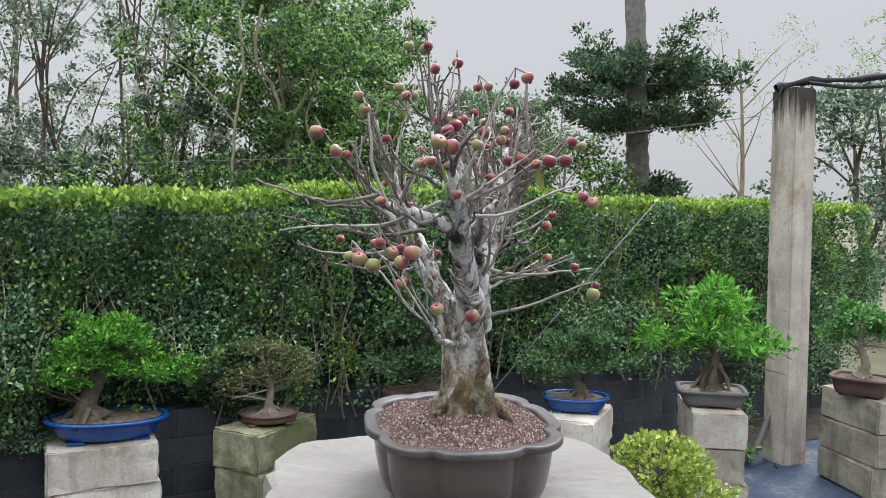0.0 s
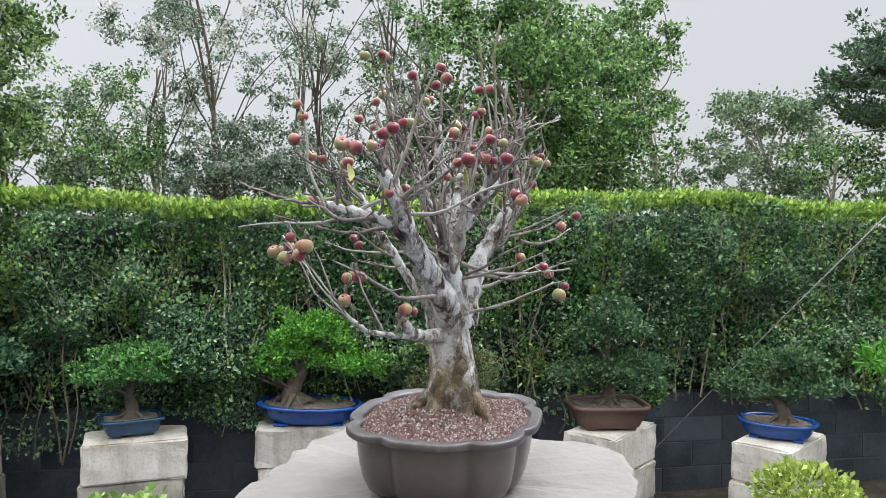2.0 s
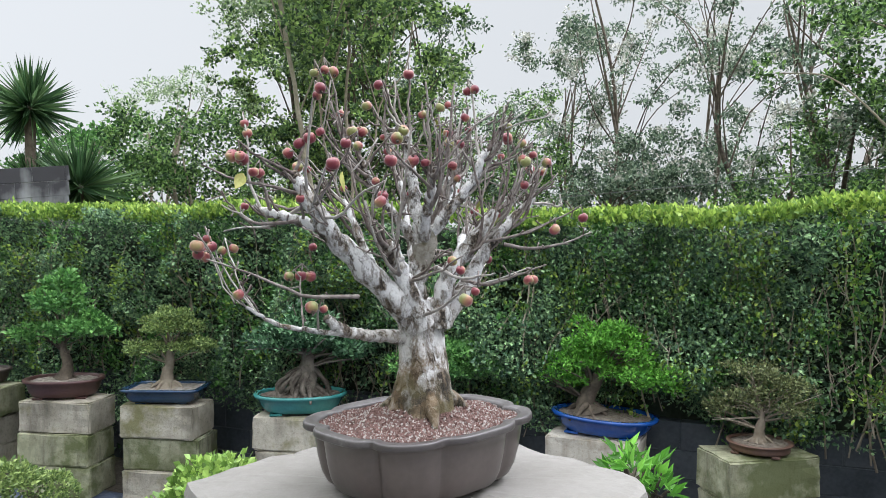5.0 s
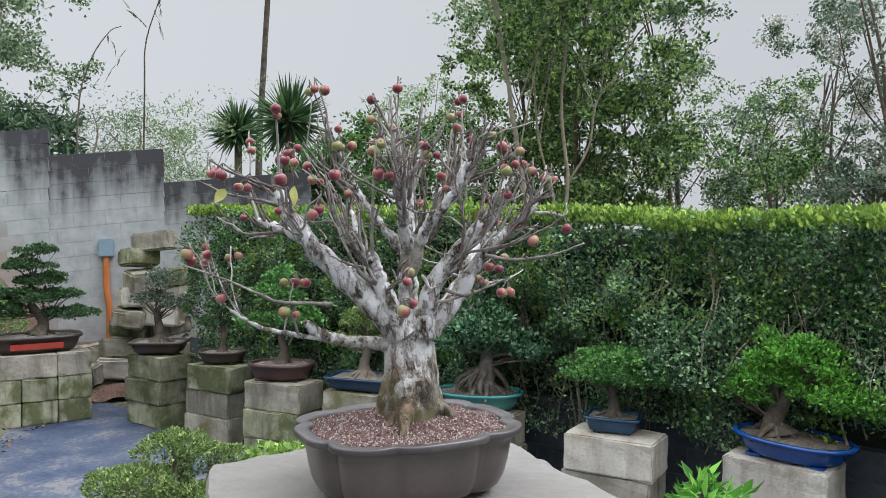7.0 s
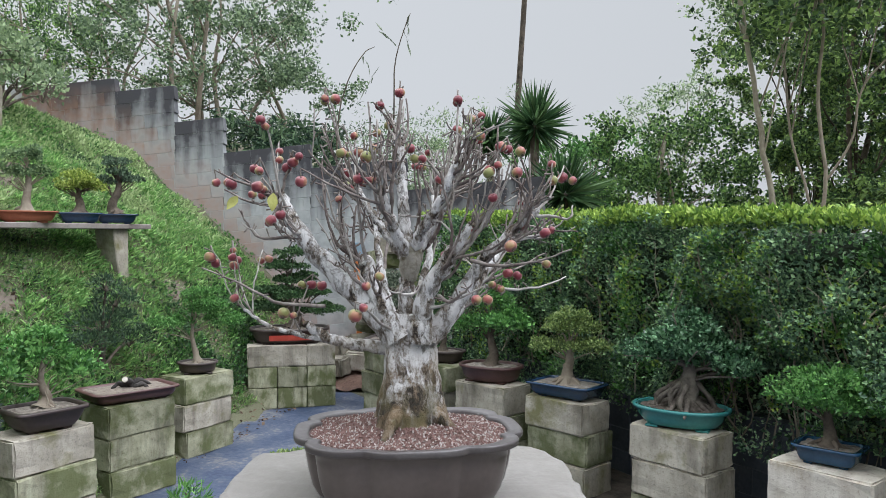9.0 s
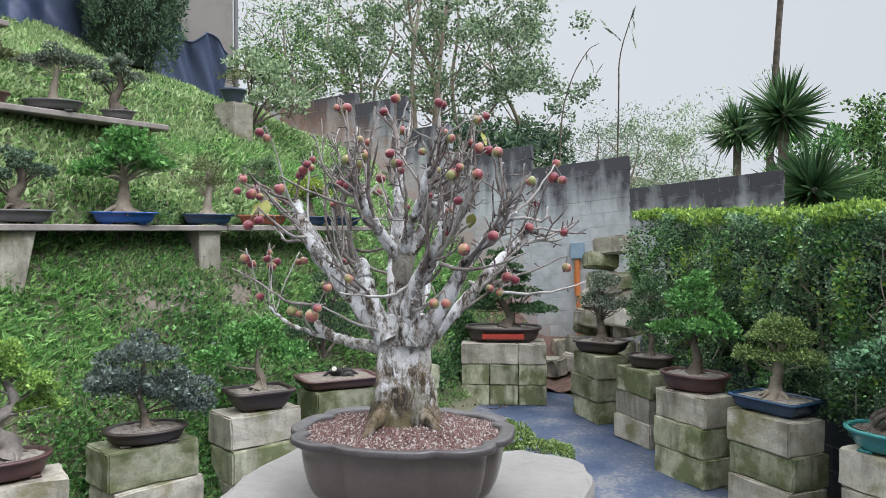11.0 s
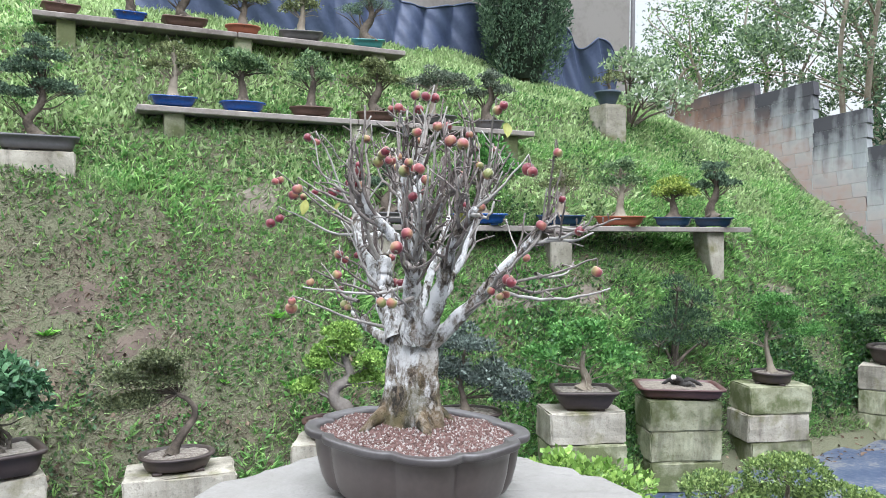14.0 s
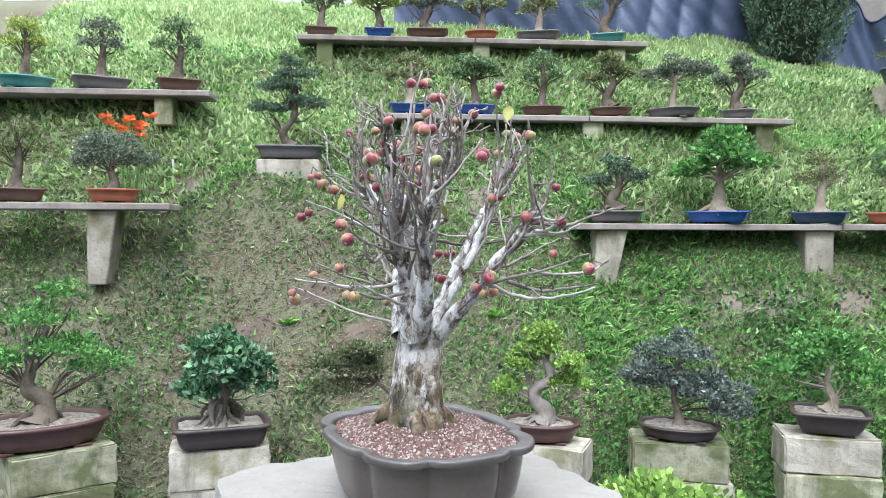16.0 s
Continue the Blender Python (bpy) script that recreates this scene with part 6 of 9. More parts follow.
bonsai("dark layered bonsai in a large dark pot with red panel", -6.30, -1.42, TOPZ, 104, (0.74, 0.46, 0.145, DARKPOT, 3.2, 0.86, REDPANEL), (0.058, [(0.04, 0, 0), (0.07, 0, 0.12), (-0.03, 0, 0.30), (0.0, 0, 0.55)]),
       [(-0.22, 0, 0.20, 0.20, 0.18, 0.09), (0.25, 0, 0.17, 0.22, 0.18, 0.09), (0.0, 0, 0.32, 0.26, 0.2, 0.11), (0.05, 0, 0.46, 0.22, 0.18, 0.09), (-0.04, 0, 0.60, 0.19, 0.16, 0.09), (0.02, 0, 0.73, 0.14, 0.13, 0.08), (-0.27, 0, 0.37, 0.14, 0.12, 0.05), (0.26, 0, 0.34, 0.14, 0.12, 0.05)], "dark", 0.026, 14000, DARKBARK, group=ROW, seed=13)

# ---- bonsai along the bank ----
bonsai("juniper bonsai with slender leaning trunk in a small black pot", -4.62, -1.80, TOPZ, 111, (0.28, 0.26, 0.085, DARKPOT, 2, 0.9), (0.026, [(0, 0, 0), (-0.02, 0, 0.10), (-0.04, 0, 0.22), (-0.02, 0, 0.38)]),
       [(0.02, 0, 0.40, 0.20, 0.18, 0.10), (-0.2, 0, 0.30, 0.16, 0.15, 0.08), (0.18, 0, 0.30, 0.17, 0.15, 0.08), (0.0, 0, 0.52, 0.14, 0.13, 0.08)], "green", 0.020, 5200, PALEBARK, LEAF_V, BANKROW, seed=14, shell=0.2, twiggy=3)
st = thing("bonsai", "black stump bonsai with pale saw cut in a burgundy tray", "bonsai", pose(-3.69, -1.96, TOPZ, 0, 0, 136), BANKROW)
pot(st, 0.54, 0.36, 0.075, BURGUNDY, 8, 0.90)
rng = np.random.default_rng(15)
for k, line in enumerate(([(0.02, 0, 0.06), (0.01, -0.01, 0.10), (-0.03, -0.03, 0.125)], [(0.02, 0, 0.07), (0.06, 0.0, 0.11), (0.12, 0.02, 0.09), (0.16, 0.02, 0.06)], [(0.0, 0.01, 0.06), (-0.05, 0.02, 0.10), (-0.10, 0.01, 0.07)], [(0.03, -0.02, 0.07), (0.07, -0.06, 0.09), (0.10, -0.08, 0.06)])):
    sh = Shape()
    tube(sh, smooth_path(line, 9), np.linspace(0.030 if k == 0 else 0.020, 0.021 if k == 0 else 0.009, 9), 9, 0.16, rng)
    part("trunk" if k == 0 else "root", sh.mesh("stump", INKBARK), None, st)
bm = bmesh.new()
bmesh.ops.create_cone(bm, cap_ends=True, segments=14, radius1=0.018, radius2=0.017, depth=0.012, matrix=pose(-0.038, -0.040, 0.130, 62, 0, -30))
part("saw_cut", bm, WHITEWASH, st, "pale round saw cut")
bonsai("light green bushy bonsai in a flared dark brown square pot", -2.91, -2.11, TOPZ, 142, (0.37, 0.29, 0.125, DARKPOT, 8, 0.74), (0.034, [(0, 0, 0), (0.02, 0, 0.06), (-0.01, 0, 0.14), (0.0, 0, 0.26)]),
       [(0.0, 0, 0.28, 0.20, 0.18, 0.11), (-0.2, 0, 0.20, 0.15, 0.15, 0.08), (0.2, 0, 0.18, 0.16, 0.15, 0.08), (0.03, 0, 0.37, 0.13, 0.12, 0.07)], "green", 0.034, 1900, PALEBARK, group=BANKROW, seed=16, aerial=3, shell=0.3)
bonsai("blue-grey drooping bonsai in a black oval pot", -2.07, -2.26, TOPZ, 140, (0.40, 0.30, 0.075, DARKPOT, 2.2, 0.88), (0.024, [(0, 0, 0), (-0.01, 0, 0.08), (-0.03, 0, 0.18), (0.0, 0, 0.36)]),
       [(-0.13, 0, 0.22, 0.17, 0.16, 0.12), (0.15, 0, 0.16, 0.18, 0.16, 0.11), (-0.02, 0, 0.36, 0.17, 0.15, 0.11), (0.26, 0, 0.08, 0.11, 0.12, 0.09)], "drabgrey", 0.026, 4400, DARKBARK, group=BANKROW, seed=17, shell=0.35)
bonsai("contorted bonsai with sparse bright leaves in a brown oval pot", -1.36, -2.44, TOPZ, 150, (0.38, 0.28, 0.10, BURGUNDY, 2.2, 0.86), (0.046, [(0.02, 0, 0), (0.03, 0, 0.05), (-0.03, 0, 0.11), (-0.03, 0, 0.17), (0.05, 0, 0.22), (0.03, 0, 0.30), (0.0, 0, 0.38)]),
       [(0.0, 0, 0.44, 0.09, 0.09, 0.06), (-0.02, 0, 0.37, 0.12, 0.10, 0.05), (-0.10, 0, 0.30, 0.09, 0.09, 0.05), (0.14, 0, 0.30, 0.10, 0.10, 0.06), (0.17, 0, 0.20, 0.10, 0.1, 0.05), (-0.18, 0, 0.17, 0.08, 0.08, 0.05)], "freshshoot", 0.023, 7000, GREYBARK, group=BANKROW, seed=18, shell=0.6)
bonsai("windswept bonsai with sparse grey foliage in a brown oval pot", -0.49, -2.44, TOPZ, 165, (0.31, 0.24, 0.075, DARKPOT, 2.2, 0.88), (0.022, [(-0.02, 0, 0), (0.02, 0, 0.08), (0.08, 0, 0.17), (0.05, 0, 0.24), (-0.08, 0, 0.32)]),
       [(-0.10, 0, 0.33, 0.14, 0.13, 0.08), (-0.18, 0, 0.24, 0.13, 0.12, 0.07), (-0.05, 0, 0.42, 0.11, 0.11, 0.06), (-0.22, 0, 0.36, 0.1, 0.1, 0.06)], "drab", 0.019, 4600, DARKBARK, group=BANKROW, seed=19, shell=0.2, twiggy=4)
bonsai("glossy fig bonsai with a curtain of roots in a black pot", 0.22, -2.84, TOPZ, 182, (0.45, 0.30, 0.115, DARKPOT, 8, 0.88), (0.05, [(0, 0, 0), (0.0, 0, 0.08), (0.01, 0, 0.15), (0.0, 0, 0.24)]),
       [(0.0, 0, 0.26, 0.20, 0.18, 0.13), (-0.12, 0, 0.16, 0.13, 0.14, 0.09), (0.13, 0, 0.18, 0.13, 0.14, 0.10), (0.0, 0, 0.38, 0.13, 0.12, 0.09)], "glossy", 0.048, 1300, ROOTBARK, group=BANKROW, roots=12, aerial=14, seed=20, spread=0.9)
bonsai("open light green bonsai with thick trunk in a burgundy pot", 1.08, -3.08, TOPZ, 196, (0.62, 0.42, 0.13, BURGUNDY, 2.2, 0.84), (0.06, [(0, 0, 0), (0.02, 0, 0.10), (-0.06, 0, 0.18), (0.0, 0, 0.36)]),
       [(0.05, 0, 0.34, 0.22, 0.2, 0.10), (-0.22, 0, 0.30, 0.18, 0.16, 0.08), (0.26, 0, 0.24, 0.18, 0.16, 0.09), (0.0, 0, 0.50, 0.18, 0.16, 0.10), (0.12, 0, 0.62, 0.12, 0.12, 0.08)], "green", 0.028, 2100, DARKBARK, group=BANKROW, seed=21, shell=0.15, twiggy=4)

# ---- benches on the bank ----


def bench(label, p0, p1, z, legs, width=0.26, seed=0):
    """A plank bench across the bank on concrete legs; legs: (distance along, top width, height)."""
    p0, p1 = np.array(p0, float), np.array(p1, float)
    L = float(np.linalg.norm(p1 - p0))
    a = math.degrees(math.atan2(p1[1] - p0[1], p1[0] - p0[0]))
    t = thing("bench", label, "bench", pose(p0[0], p0[1], z, 0, 0, a), "plank benches on the bank")
    rng = np.random.default_rng(seed)
    cuts = max(1, round(L / 1.9))
    for k in range(cuts):
        bm = bmesh.new()
        l = L / cuts - 0.006
        bmesh.ops.create_cube(bm, size=1, matrix=Matrix.Translation((L / cuts * (k + 0.5), 0, -0.0215 + rng.uniform(-0.003, 0.003))) @ Matrix.Diagonal((l, width, 0.043, 1)))
        bmesh.ops.bevel(bm, geom=bm.edges[:], offset=0.006, segments=1, affect="EDGES")
        part("plank", bm, PLANK, t)
    for u, w, h, lean in legs:
        bm = bmesh.new()
        bmesh.ops.create_cube(bm, size=1, matrix=Matrix.Translation((u, 0, -0.04 - h / 2)) @ Matrix.Diagonal((w, 0.18, h, 1)))
        for v in bm.verts:
            if v.co.z < -0.04 - h * 0.6:
                v.co.x += lean
                v.co.x = u + lean + (v.co.x - u - lean) * (0.62 if lean else 1.0)
        bmesh.ops.bevel(bm, geom=bm.edges[:], offset=0.008, segments=1, affect="EDGES")
        part("leg", bm, CONCRETE if h > 0.35 else MOSSY, t, "grey concrete leg" if h > 0.35 else "moss-stained block leg")
    return t


bench("long weathered plank bench on tall concrete legs", (-2.075, -3.484), (-5.595, -2.624), 1.735, [(0.25, 0.21, 0.46, -0.06), (1.68, 0.20, 0.38, 0.0), (3.25, 0.20, 0.46, 0.05)], seed=1)
bench("weathered plank bench on low concrete blocks", (-0.965, -4.484), (-4.035, -3.724), 2.545, [(0.25, 0.14, 0.22, 0), (1.62, 0.16, 0.22, 0), (2.95, 0.14, 0.22, 0)], seed=2)
bench("weathered plank bench high on the bank", (-0.485, -5.264), (-3.295, -4.574), 3.265, [(0.22, 0.13, 0.24, 0), (1.50, 0.14, 0.24, 0), (2.65, 0.13, 0.24, 0)], seed=3)
bench("weathered plank bench on blocks", (0.200, -4.580), (2.600, -5.170), 2.65, [(0.33, 0.125, 0.20, 0), (1.7, 0.125, 0.20, 0)], seed=4)
bench("weathered plank bench on a tall tapered leg", (0.450, -3.920), (2.400, -4.400), 1.84, [(0.42, 0.18, 0.46, 0.03), (1.6, 0.18, 0.46, 0)], seed=5)

SHELF = "bonsai on the bank benches"


def shelf_bonsai(label, x, y, z, pw, mat, power, kind, leaf, size, seed, bark=DARKBARK, ph=0.085, tall=1.0):
    """Smaller bonsai for the benches: dome, tiers, open or pine habit."""
    if kind == "dome":
        pads = [(0, 0, 0.26 * tall, 0.15, 0.14, 0.08), (-0.11, 0, 0.21 * tall, 0.10, 0.1, 0.06), (0.11, 0, 0.21 * tall, 0.10, 0.1, 0.06)]
        tr = (0.022, [(0, 0, 0), (0.005, 0, 0.07), (-0.01, 0, 0.14 * tall), (0, 0, 0.2 * tall)])
        n, form, shell = 1300, LEAF_V, 0.5
    elif kind == "tiers":
        pads = [(0, 0, 0.32 * tall, 0.10, 0.1, 0.06), (-0.11, 0, 0.20 * tall, 0.10, 0.1, 0.05), (0.12, 0, 0.22 * tall, 0.10, 0.1, 0.05), (0.02, 0, 0.26 * tall, 0.09, 0.1, 0.05)]
        tr = (0.024, [(0, 0, 0), (-0.03, 0, 0.08), (0.02, 0, 0.17 * tall), (0, 0, 0.3 * tall)])
        n, form, shell = 1200, LEAF_V, 0.4
    elif kind == "open":
        pads = [(0, 0, 0.28 * tall, 0.12, 0.11, 0.09), (-0.09, 0, 0.19 * tall, 0.10, 0.1, 0.06), (0.09, 0, 0.20 * tall, 0.10, 0.1, 0.06)]
        tr = (0.020, [(0, 0, 0), (0.0, 0, 0.08), (0.015, 0, 0.17 * tall), (0, 0, 0.28 * tall)])
        n, form, shell = 650, LEAF_V, 0.15
    else:
        pads = [(0, 0, 0.40 * tall, 0.11, 0.1, 0.07), (-0.14, 0, 0.24 * tall, 0.14, 0.12, 0.06), (0.13, 0, 0.28 * tall, 0.13, 0.12, 0.06), (0.02, 0, 0.33 * tall, 0.12, 0.12, 0.06)]
        tr = (0.026, [(0, 0, 0), (-0.04, 0, 0.09), (0.03, 0, 0.20 * tall), (0, 0, 0.36 * tall)])
        n, form, shell = 1500, NEEDLE_V, 0.2
    turn = math.degrees(math.atan2(y, x)) - 90
    pads = [(p[0] * 1.0, p[1], p[2], p[3] * 1.02, p[4] * 1.02, p[5] * 1.08) for p in pads]
    tr = (tr[0] * 1.95, tr[1])
    n, size = int(n * 1.5), size * 0.86
    return bonsai(label, x, y, z, turn, (pw, pw * 0.7, ph, mat, power, 0.82), tr, pads, leaf, size, n, bark, form, SHELF, seed=seed, shell=shell, twiggy=3 if kind == "open" else 1)


shelf_bonsai("small dark bonsai in a grey rectangular tray", -2.365, -3.414, 1.736, 0.35, GREYPOT, 7, "tiers", "greypine", 0.028, 101)
bonsai("lush broad-crowned green bonsai in a cobalt blue tray", -3.055, -3.244, 1.736, 137, (0.40, 0.28, 0.085, BLUE, 8, 0.84), (0.060, [(0, 0, 0), (0.0, 0, 0.08), (0.005, 0, 0.17), (0.0, 0, 0.30)]),
       [(0.0, 0, 0.42, 0.23, 0.2, 0.11), (-0.20, 0, 0.28, 0.17, 0.15, 0.10), (0.22, 0, 0.31, 0.17, 0.15, 0.09), (0.02, 0, 0.34, 0.24, 0.2, 0.09), (0.03, 0, 0.52, 0.12, 0.11, 0.07)], "green", 0.046, 1700, PALEBARK, LEAF_V, SHELF, seed=102, shell=0.45)
shelf_bonsai("sparse olive bonsai in a blue-green tray", -3.755, -3.074, 1.736, 0.36, NAVY, 7, "open", "olive", 0.024, 103, PALEBARK, tall=1.2)
shelf_bonsai("open green bonsai in a terracotta tray", -4.305, -2.934, 1.736, 0.38, TERRA, 7, "open", "soft", 0.034, 104, PALEBARK, tall=1.4)
shelf_bonsai("small golden-green bonsai in a blue tray", -4.855, -2.804, 1.736, 0.30, NAVY, 7, "dome", "yellow", 0.028, 105, tall=0.95)
shelf_bonsai("dark layered bonsai in a dark blue tray", -5.285, -2.694, 1.736, 0.32, NAVY, 7, "tiers", "greypine", 0.032, 106, tall=1.35)
for i, (x, y, w, m, p, k, lf, lab) in enumerate([
    (-1.205, -4.424, 0.30, BLUE, 7, "open", "olive", "sparse bonsai in a blue rectangular pot"), (-1.675, -4.304, 0.31, BLUE, 2.3, "dome", "soft", "dark-domed bonsai in a blue oval pot"),
    (-2.175, -4.184, 0.31, BROWN, 2.3, "open", "soft", "open bonsai in a brown oval pot"), (-2.685, -4.054, 0.30, BROWN, 2.3, "tiers", "olive", "olive tiered bonsai in a brown oval pot"),
    (-3.155, -3.934, 0.38, GREYPOT, 2.3, "dome", "grey", "flat-topped pale-trunked bonsai in a grey oval tray"), (-3.665, -3.814, 0.24, GREYPOT, 2.3, "tiers", "grey", "small gnarled bonsai in a grey dish")]):
    if i == 4:
        bonsai(lab, x, y, 2.546, 128, (w, w * 0.7, 0.075, m, p, 0.84), (0.034, [(0, 0, 0), (0.0, 0, 0.08), (0.015, 0, 0.17), (0.03, 0, 0.26)]),
               [(0.03, 0, 0.31, 0.19, 0.18, 0.08), (-0.13, 0, 0.27, 0.14, 0.14, 0.06), (0.19, 0, 0.27, 0.14, 0.14, 0.06)], "grey", 0.024, 2600, PALEBARK, LEAF_V, SHELF, seed=114, shell=0.5)
        continue
    shelf_bonsai(lab, x, y, 2.546, w, m, p, k, lf, 0.030, 110 + i, PALEBARK if i in (0, 4) else DARKBARK, 0.075, 1.15)
for i, (x, y, w, m, p, k, lf, lab) in enumerate([
    (-0.665, -5.224, 0.24, BROWN, 7, "open", "soft", "small bonsai in a brown tray"), (-1.125, -5.104, 0.22, BLUE, 7, "dome", "yellow", "small golden bonsai in a blue pot"),
    (-1.515, -5.014, 0.32, BROWN, 7, "tiers", "grey", "gnarled bonsai in a brown rectangular tray"), (-1.955, -4.904, 0.26, TERRA, 2.3, "open", "olive", "olive bonsai in a terracotta oval pot"),
    (-2.425, -4.794, 0.34, GREYPOT, 7, "open", "olive", "pale-trunked bonsai in a grey tray"), (-3.005, -4.654, 0.27, TEAL, 7, "pine", "greypine", "dark wide bonsai in a teal tray")]):
    shelf_bonsai(lab, x, y, 3.266, w, m, p, k, lf, 0.032, 120 + i, PALEBARK if i == 4 else DARKBARK, 0.075, 1.1)
for i, (x, y, z, w, m, p, k, lf, lab) in enumerate([
    (0.440, -4.640, 2.651, 0.28, BROWN, 7, "open", "soft", "open green bonsai in a brown tray"), (0.960, -4.770, 2.651, 0.36, GREYPOT, 7, "open", "grey", "thick-trunked grey bonsai in a grey tray"),
    (1.460, -4.890, 2.651, 0.36, TEAL, 2.4, "open", "yellow", "autumn-yellow bonsai in a teal oval pot"), (0.820, -4.010, 1.841, 0.29, TERRA, 3, "dome", "grey", "dense round bonsai in an orange terracotta pot"),
    (1.380, -4.150, 1.841, 0.30, BROWN, 7, "open", "olive", "sparse olive bonsai in a brown tray")]):
    if i == 3:
        bonsai(lab, x, y, z, 191, (w, w * 0.75, 0.09, m, p, 0.82), (0.034, [(0, 0, 0), (0.01, 0, 0.06), (-0.01, 0, 0.12), (0, 0, 0.2)]),
               [(0, 0, 0.24, 0.20, 0.19, 0.11), (-0.12, 0, 0.17, 0.14, 0.13, 0.08), (0.13, 0, 0.17, 0.14, 0.13, 0.08)], "grey", 0.021, 3600, DARKBARK, LEAF_V, SHELF, seed=133, shell=0.6)
        continue
    shelf_bonsai(lab, x, y, z, w, m, p, k, lf, 0.028, 130 + i, DARKBARK, 0.09, 1.25)

# single block with a pine bonsai, and the tall block with a shrub
gz = float(height(-0.25, -4.22))
blk = thing("block_plinth", "single grey concrete block set into the bank", "plinth", pose(-0.295, -4.224, 2.02, 0, 0, 166))
block_part(blk, pose(0, 0, 0.045), 2, CONCRETE, (0.88, 1.1, 0.95))
bonsai("mature pine bonsai in a long grey tray", -0.295, -4.224, 2.16, 168, (0.44, 0.28, 0.095, GREYPOT, 8, 0.86), (0.034, [(0, 0, 0), (-0.05, 0, 0.10), (0.03, 0, 0.24), (0.0, 0, 0.48)]),
       [(-0.15, 0, 0.26, 0.15, 0.14, 0.06), (0.15, 0, 0.30, 0.16, 0.14, 0.06), (-0.06, 0, 0.40, 0.15, 0.13, 0.06), (0.03, 0, 0.50, 0.13, 0.12, 0.07), (0.0, 0, 0.58, 0.08, 0.08, 0.05)], "greypine", 0.022, 4200, DARKBARK, LEAF_V, SHELF, seed=40, shell=0.2, twiggy=3)
blk = thing("block_plinth", "upright concrete block on the bank", "plinth", pose(-5.265, -3.844, 2.5, 0, 0, 166))
block_part(blk, pose(0, 0, 0.20, 0, 90, 0), 1, CONCRETE, (0.92, 1.0, 1.22))
bonsai("small leafy plant in a round blue-grey bowl", -5.265, -3.844, 2.92, 160, (0.235, 0.235, 0.14, GREYNAVY, 2, 0.66), (0.02, [(0, 0, 0), (0.02, 0, 0.05), (0.0, 0, 0.10), (0.03, 0, 0.16)]),
       [(-0.05, 0, 0.10, 0.10, 0.1, 0.05), (0.10, 0, 0.14, 0.12, 0.1, 0.06)], "olive", 0.045, 160, DARKBARK, LONG_V, "", seed=41, spread=0.9)

# ---- shrubs beside the table ----


def shrub(label, x, y, pads, leaf, size, count, seed, form=LEAF_V, stem=0.018, shell=0.35):
    rng = np.random.default_rng(seed)
    t = thing("shrub", label, "shrub", pose(x, y, 0.005))
    for p in pads:
        sh = Shape()
        c = np.array(p[:3])
        tube(sh, smooth_path([(0, 0, 0), (c[0] * 0.4, c[1] * 0.4, c[2] * 0.55), c], 8), np.linspace(stem, 0.006, 8), 7, 0.08, rng)
        for _ in range(9):
            tip = c + rng.normal(0, 0.45, 3) * np.array(p[3:])
            tube(sh, [c - (0, 0, p[5] * 0.5), (c + tip) / 2, tip], [0.006, 0.004, 0.002], 5)
        part("stem", sh.mesh("stem", DARKBARK), None, t)
    sub = [np.array(p, float) for p in pads]
    for p in list(sub):
        for _ in range(8):
            d = rng.normal(0, 1, 3)
            d[2] = abs(d[2])
            d /= np.linalg.norm(d)
            sub.append(np.concatenate([p[:3] + d * p[3:] * 0.82, p[3:] * rng.uniform(0.2, 0.36)]))
    P, N = in_pads(sub, count, rng, shell)
    V, Q = leaves(P, N + (0, 0, 0.5), size, rng, form, 0.6)
    part("foliage", mesh_of("foliage", V, Q, LEAF[leaf]), None, t)
    return t


shrub("clipped yellow-green shrub in tiers", 0.68, 1.20, [(0.0, 0, 0.875, 0.15, 0.14, 0.10), (0.11, 0.05, 0.74, 0.15, 0.14, 0.09), (-0.11, -0.03, 0.74, 0.14, 0.14, 0.09), (0.03, -0.1, 0.64, 0.19, 0.16, 0.10)], "yellow", 0.019, 7000, 51, ROUND_V, shell=0.6)
shrub("bright green small-leaved shrub", -0.52, -0.13, [(0.0, 0.0, 1.10, 0.10, 0.10, 0.075), (0.10, -0.03, 1.07, 0.09, 0.09, 0.07), (-0.12, 0.05, 1.07, 0.10, 0.10, 0.07), (-0.05, -0.06, 1.04, 0.10, 0.10, 0.07), (-0.03, 0.03, 0.97, 0.12, 0.12, 0.08)], "freshshoot", 0.0185, 4200, 52, ROUND_V)
shrub("green shrub clipped into soft cloud shapes", -1.95, -0.36, [(-0.03, 0.02, 0.80, 0.15, 0.15, 0.055), (0.13, -0.15, 0.72, 0.15, 0.15, 0.06), (-0.14, 0.17, 0.70, 0.15, 0.15, 0.06), (0.12, 0.12, 0.60, 0.20, 0.20, 0.08), (-0.16, -0.08, 0.62, 0.17, 0.17, 0.07), (0.02, 0.0, 0.54, 0.22, 0.22, 0.10)], "clipped", 0.0145, 21000, 53, stem=0.025, shell=0.8)
shrub("small tufted green shrub", -0.89, -0.66, [(0.0, 0.0, 0.90, 0.055, 0.055, 0.06), (0.03, 0.03, 0.84, 0.06, 0.06, 0.06)], "green", 0.030, 420, 54, NEEDLE_V)
shrub("fresh green broad-leaved seedling", -0.13, 0.74, [(0.0, 0.0, 1.07, 0.07, 0.07, 0.05), (0.05, 0.02, 1.03, 0.06, 0.06, 0.05)], "bright", 0.045, 170, 55, LONG_V)

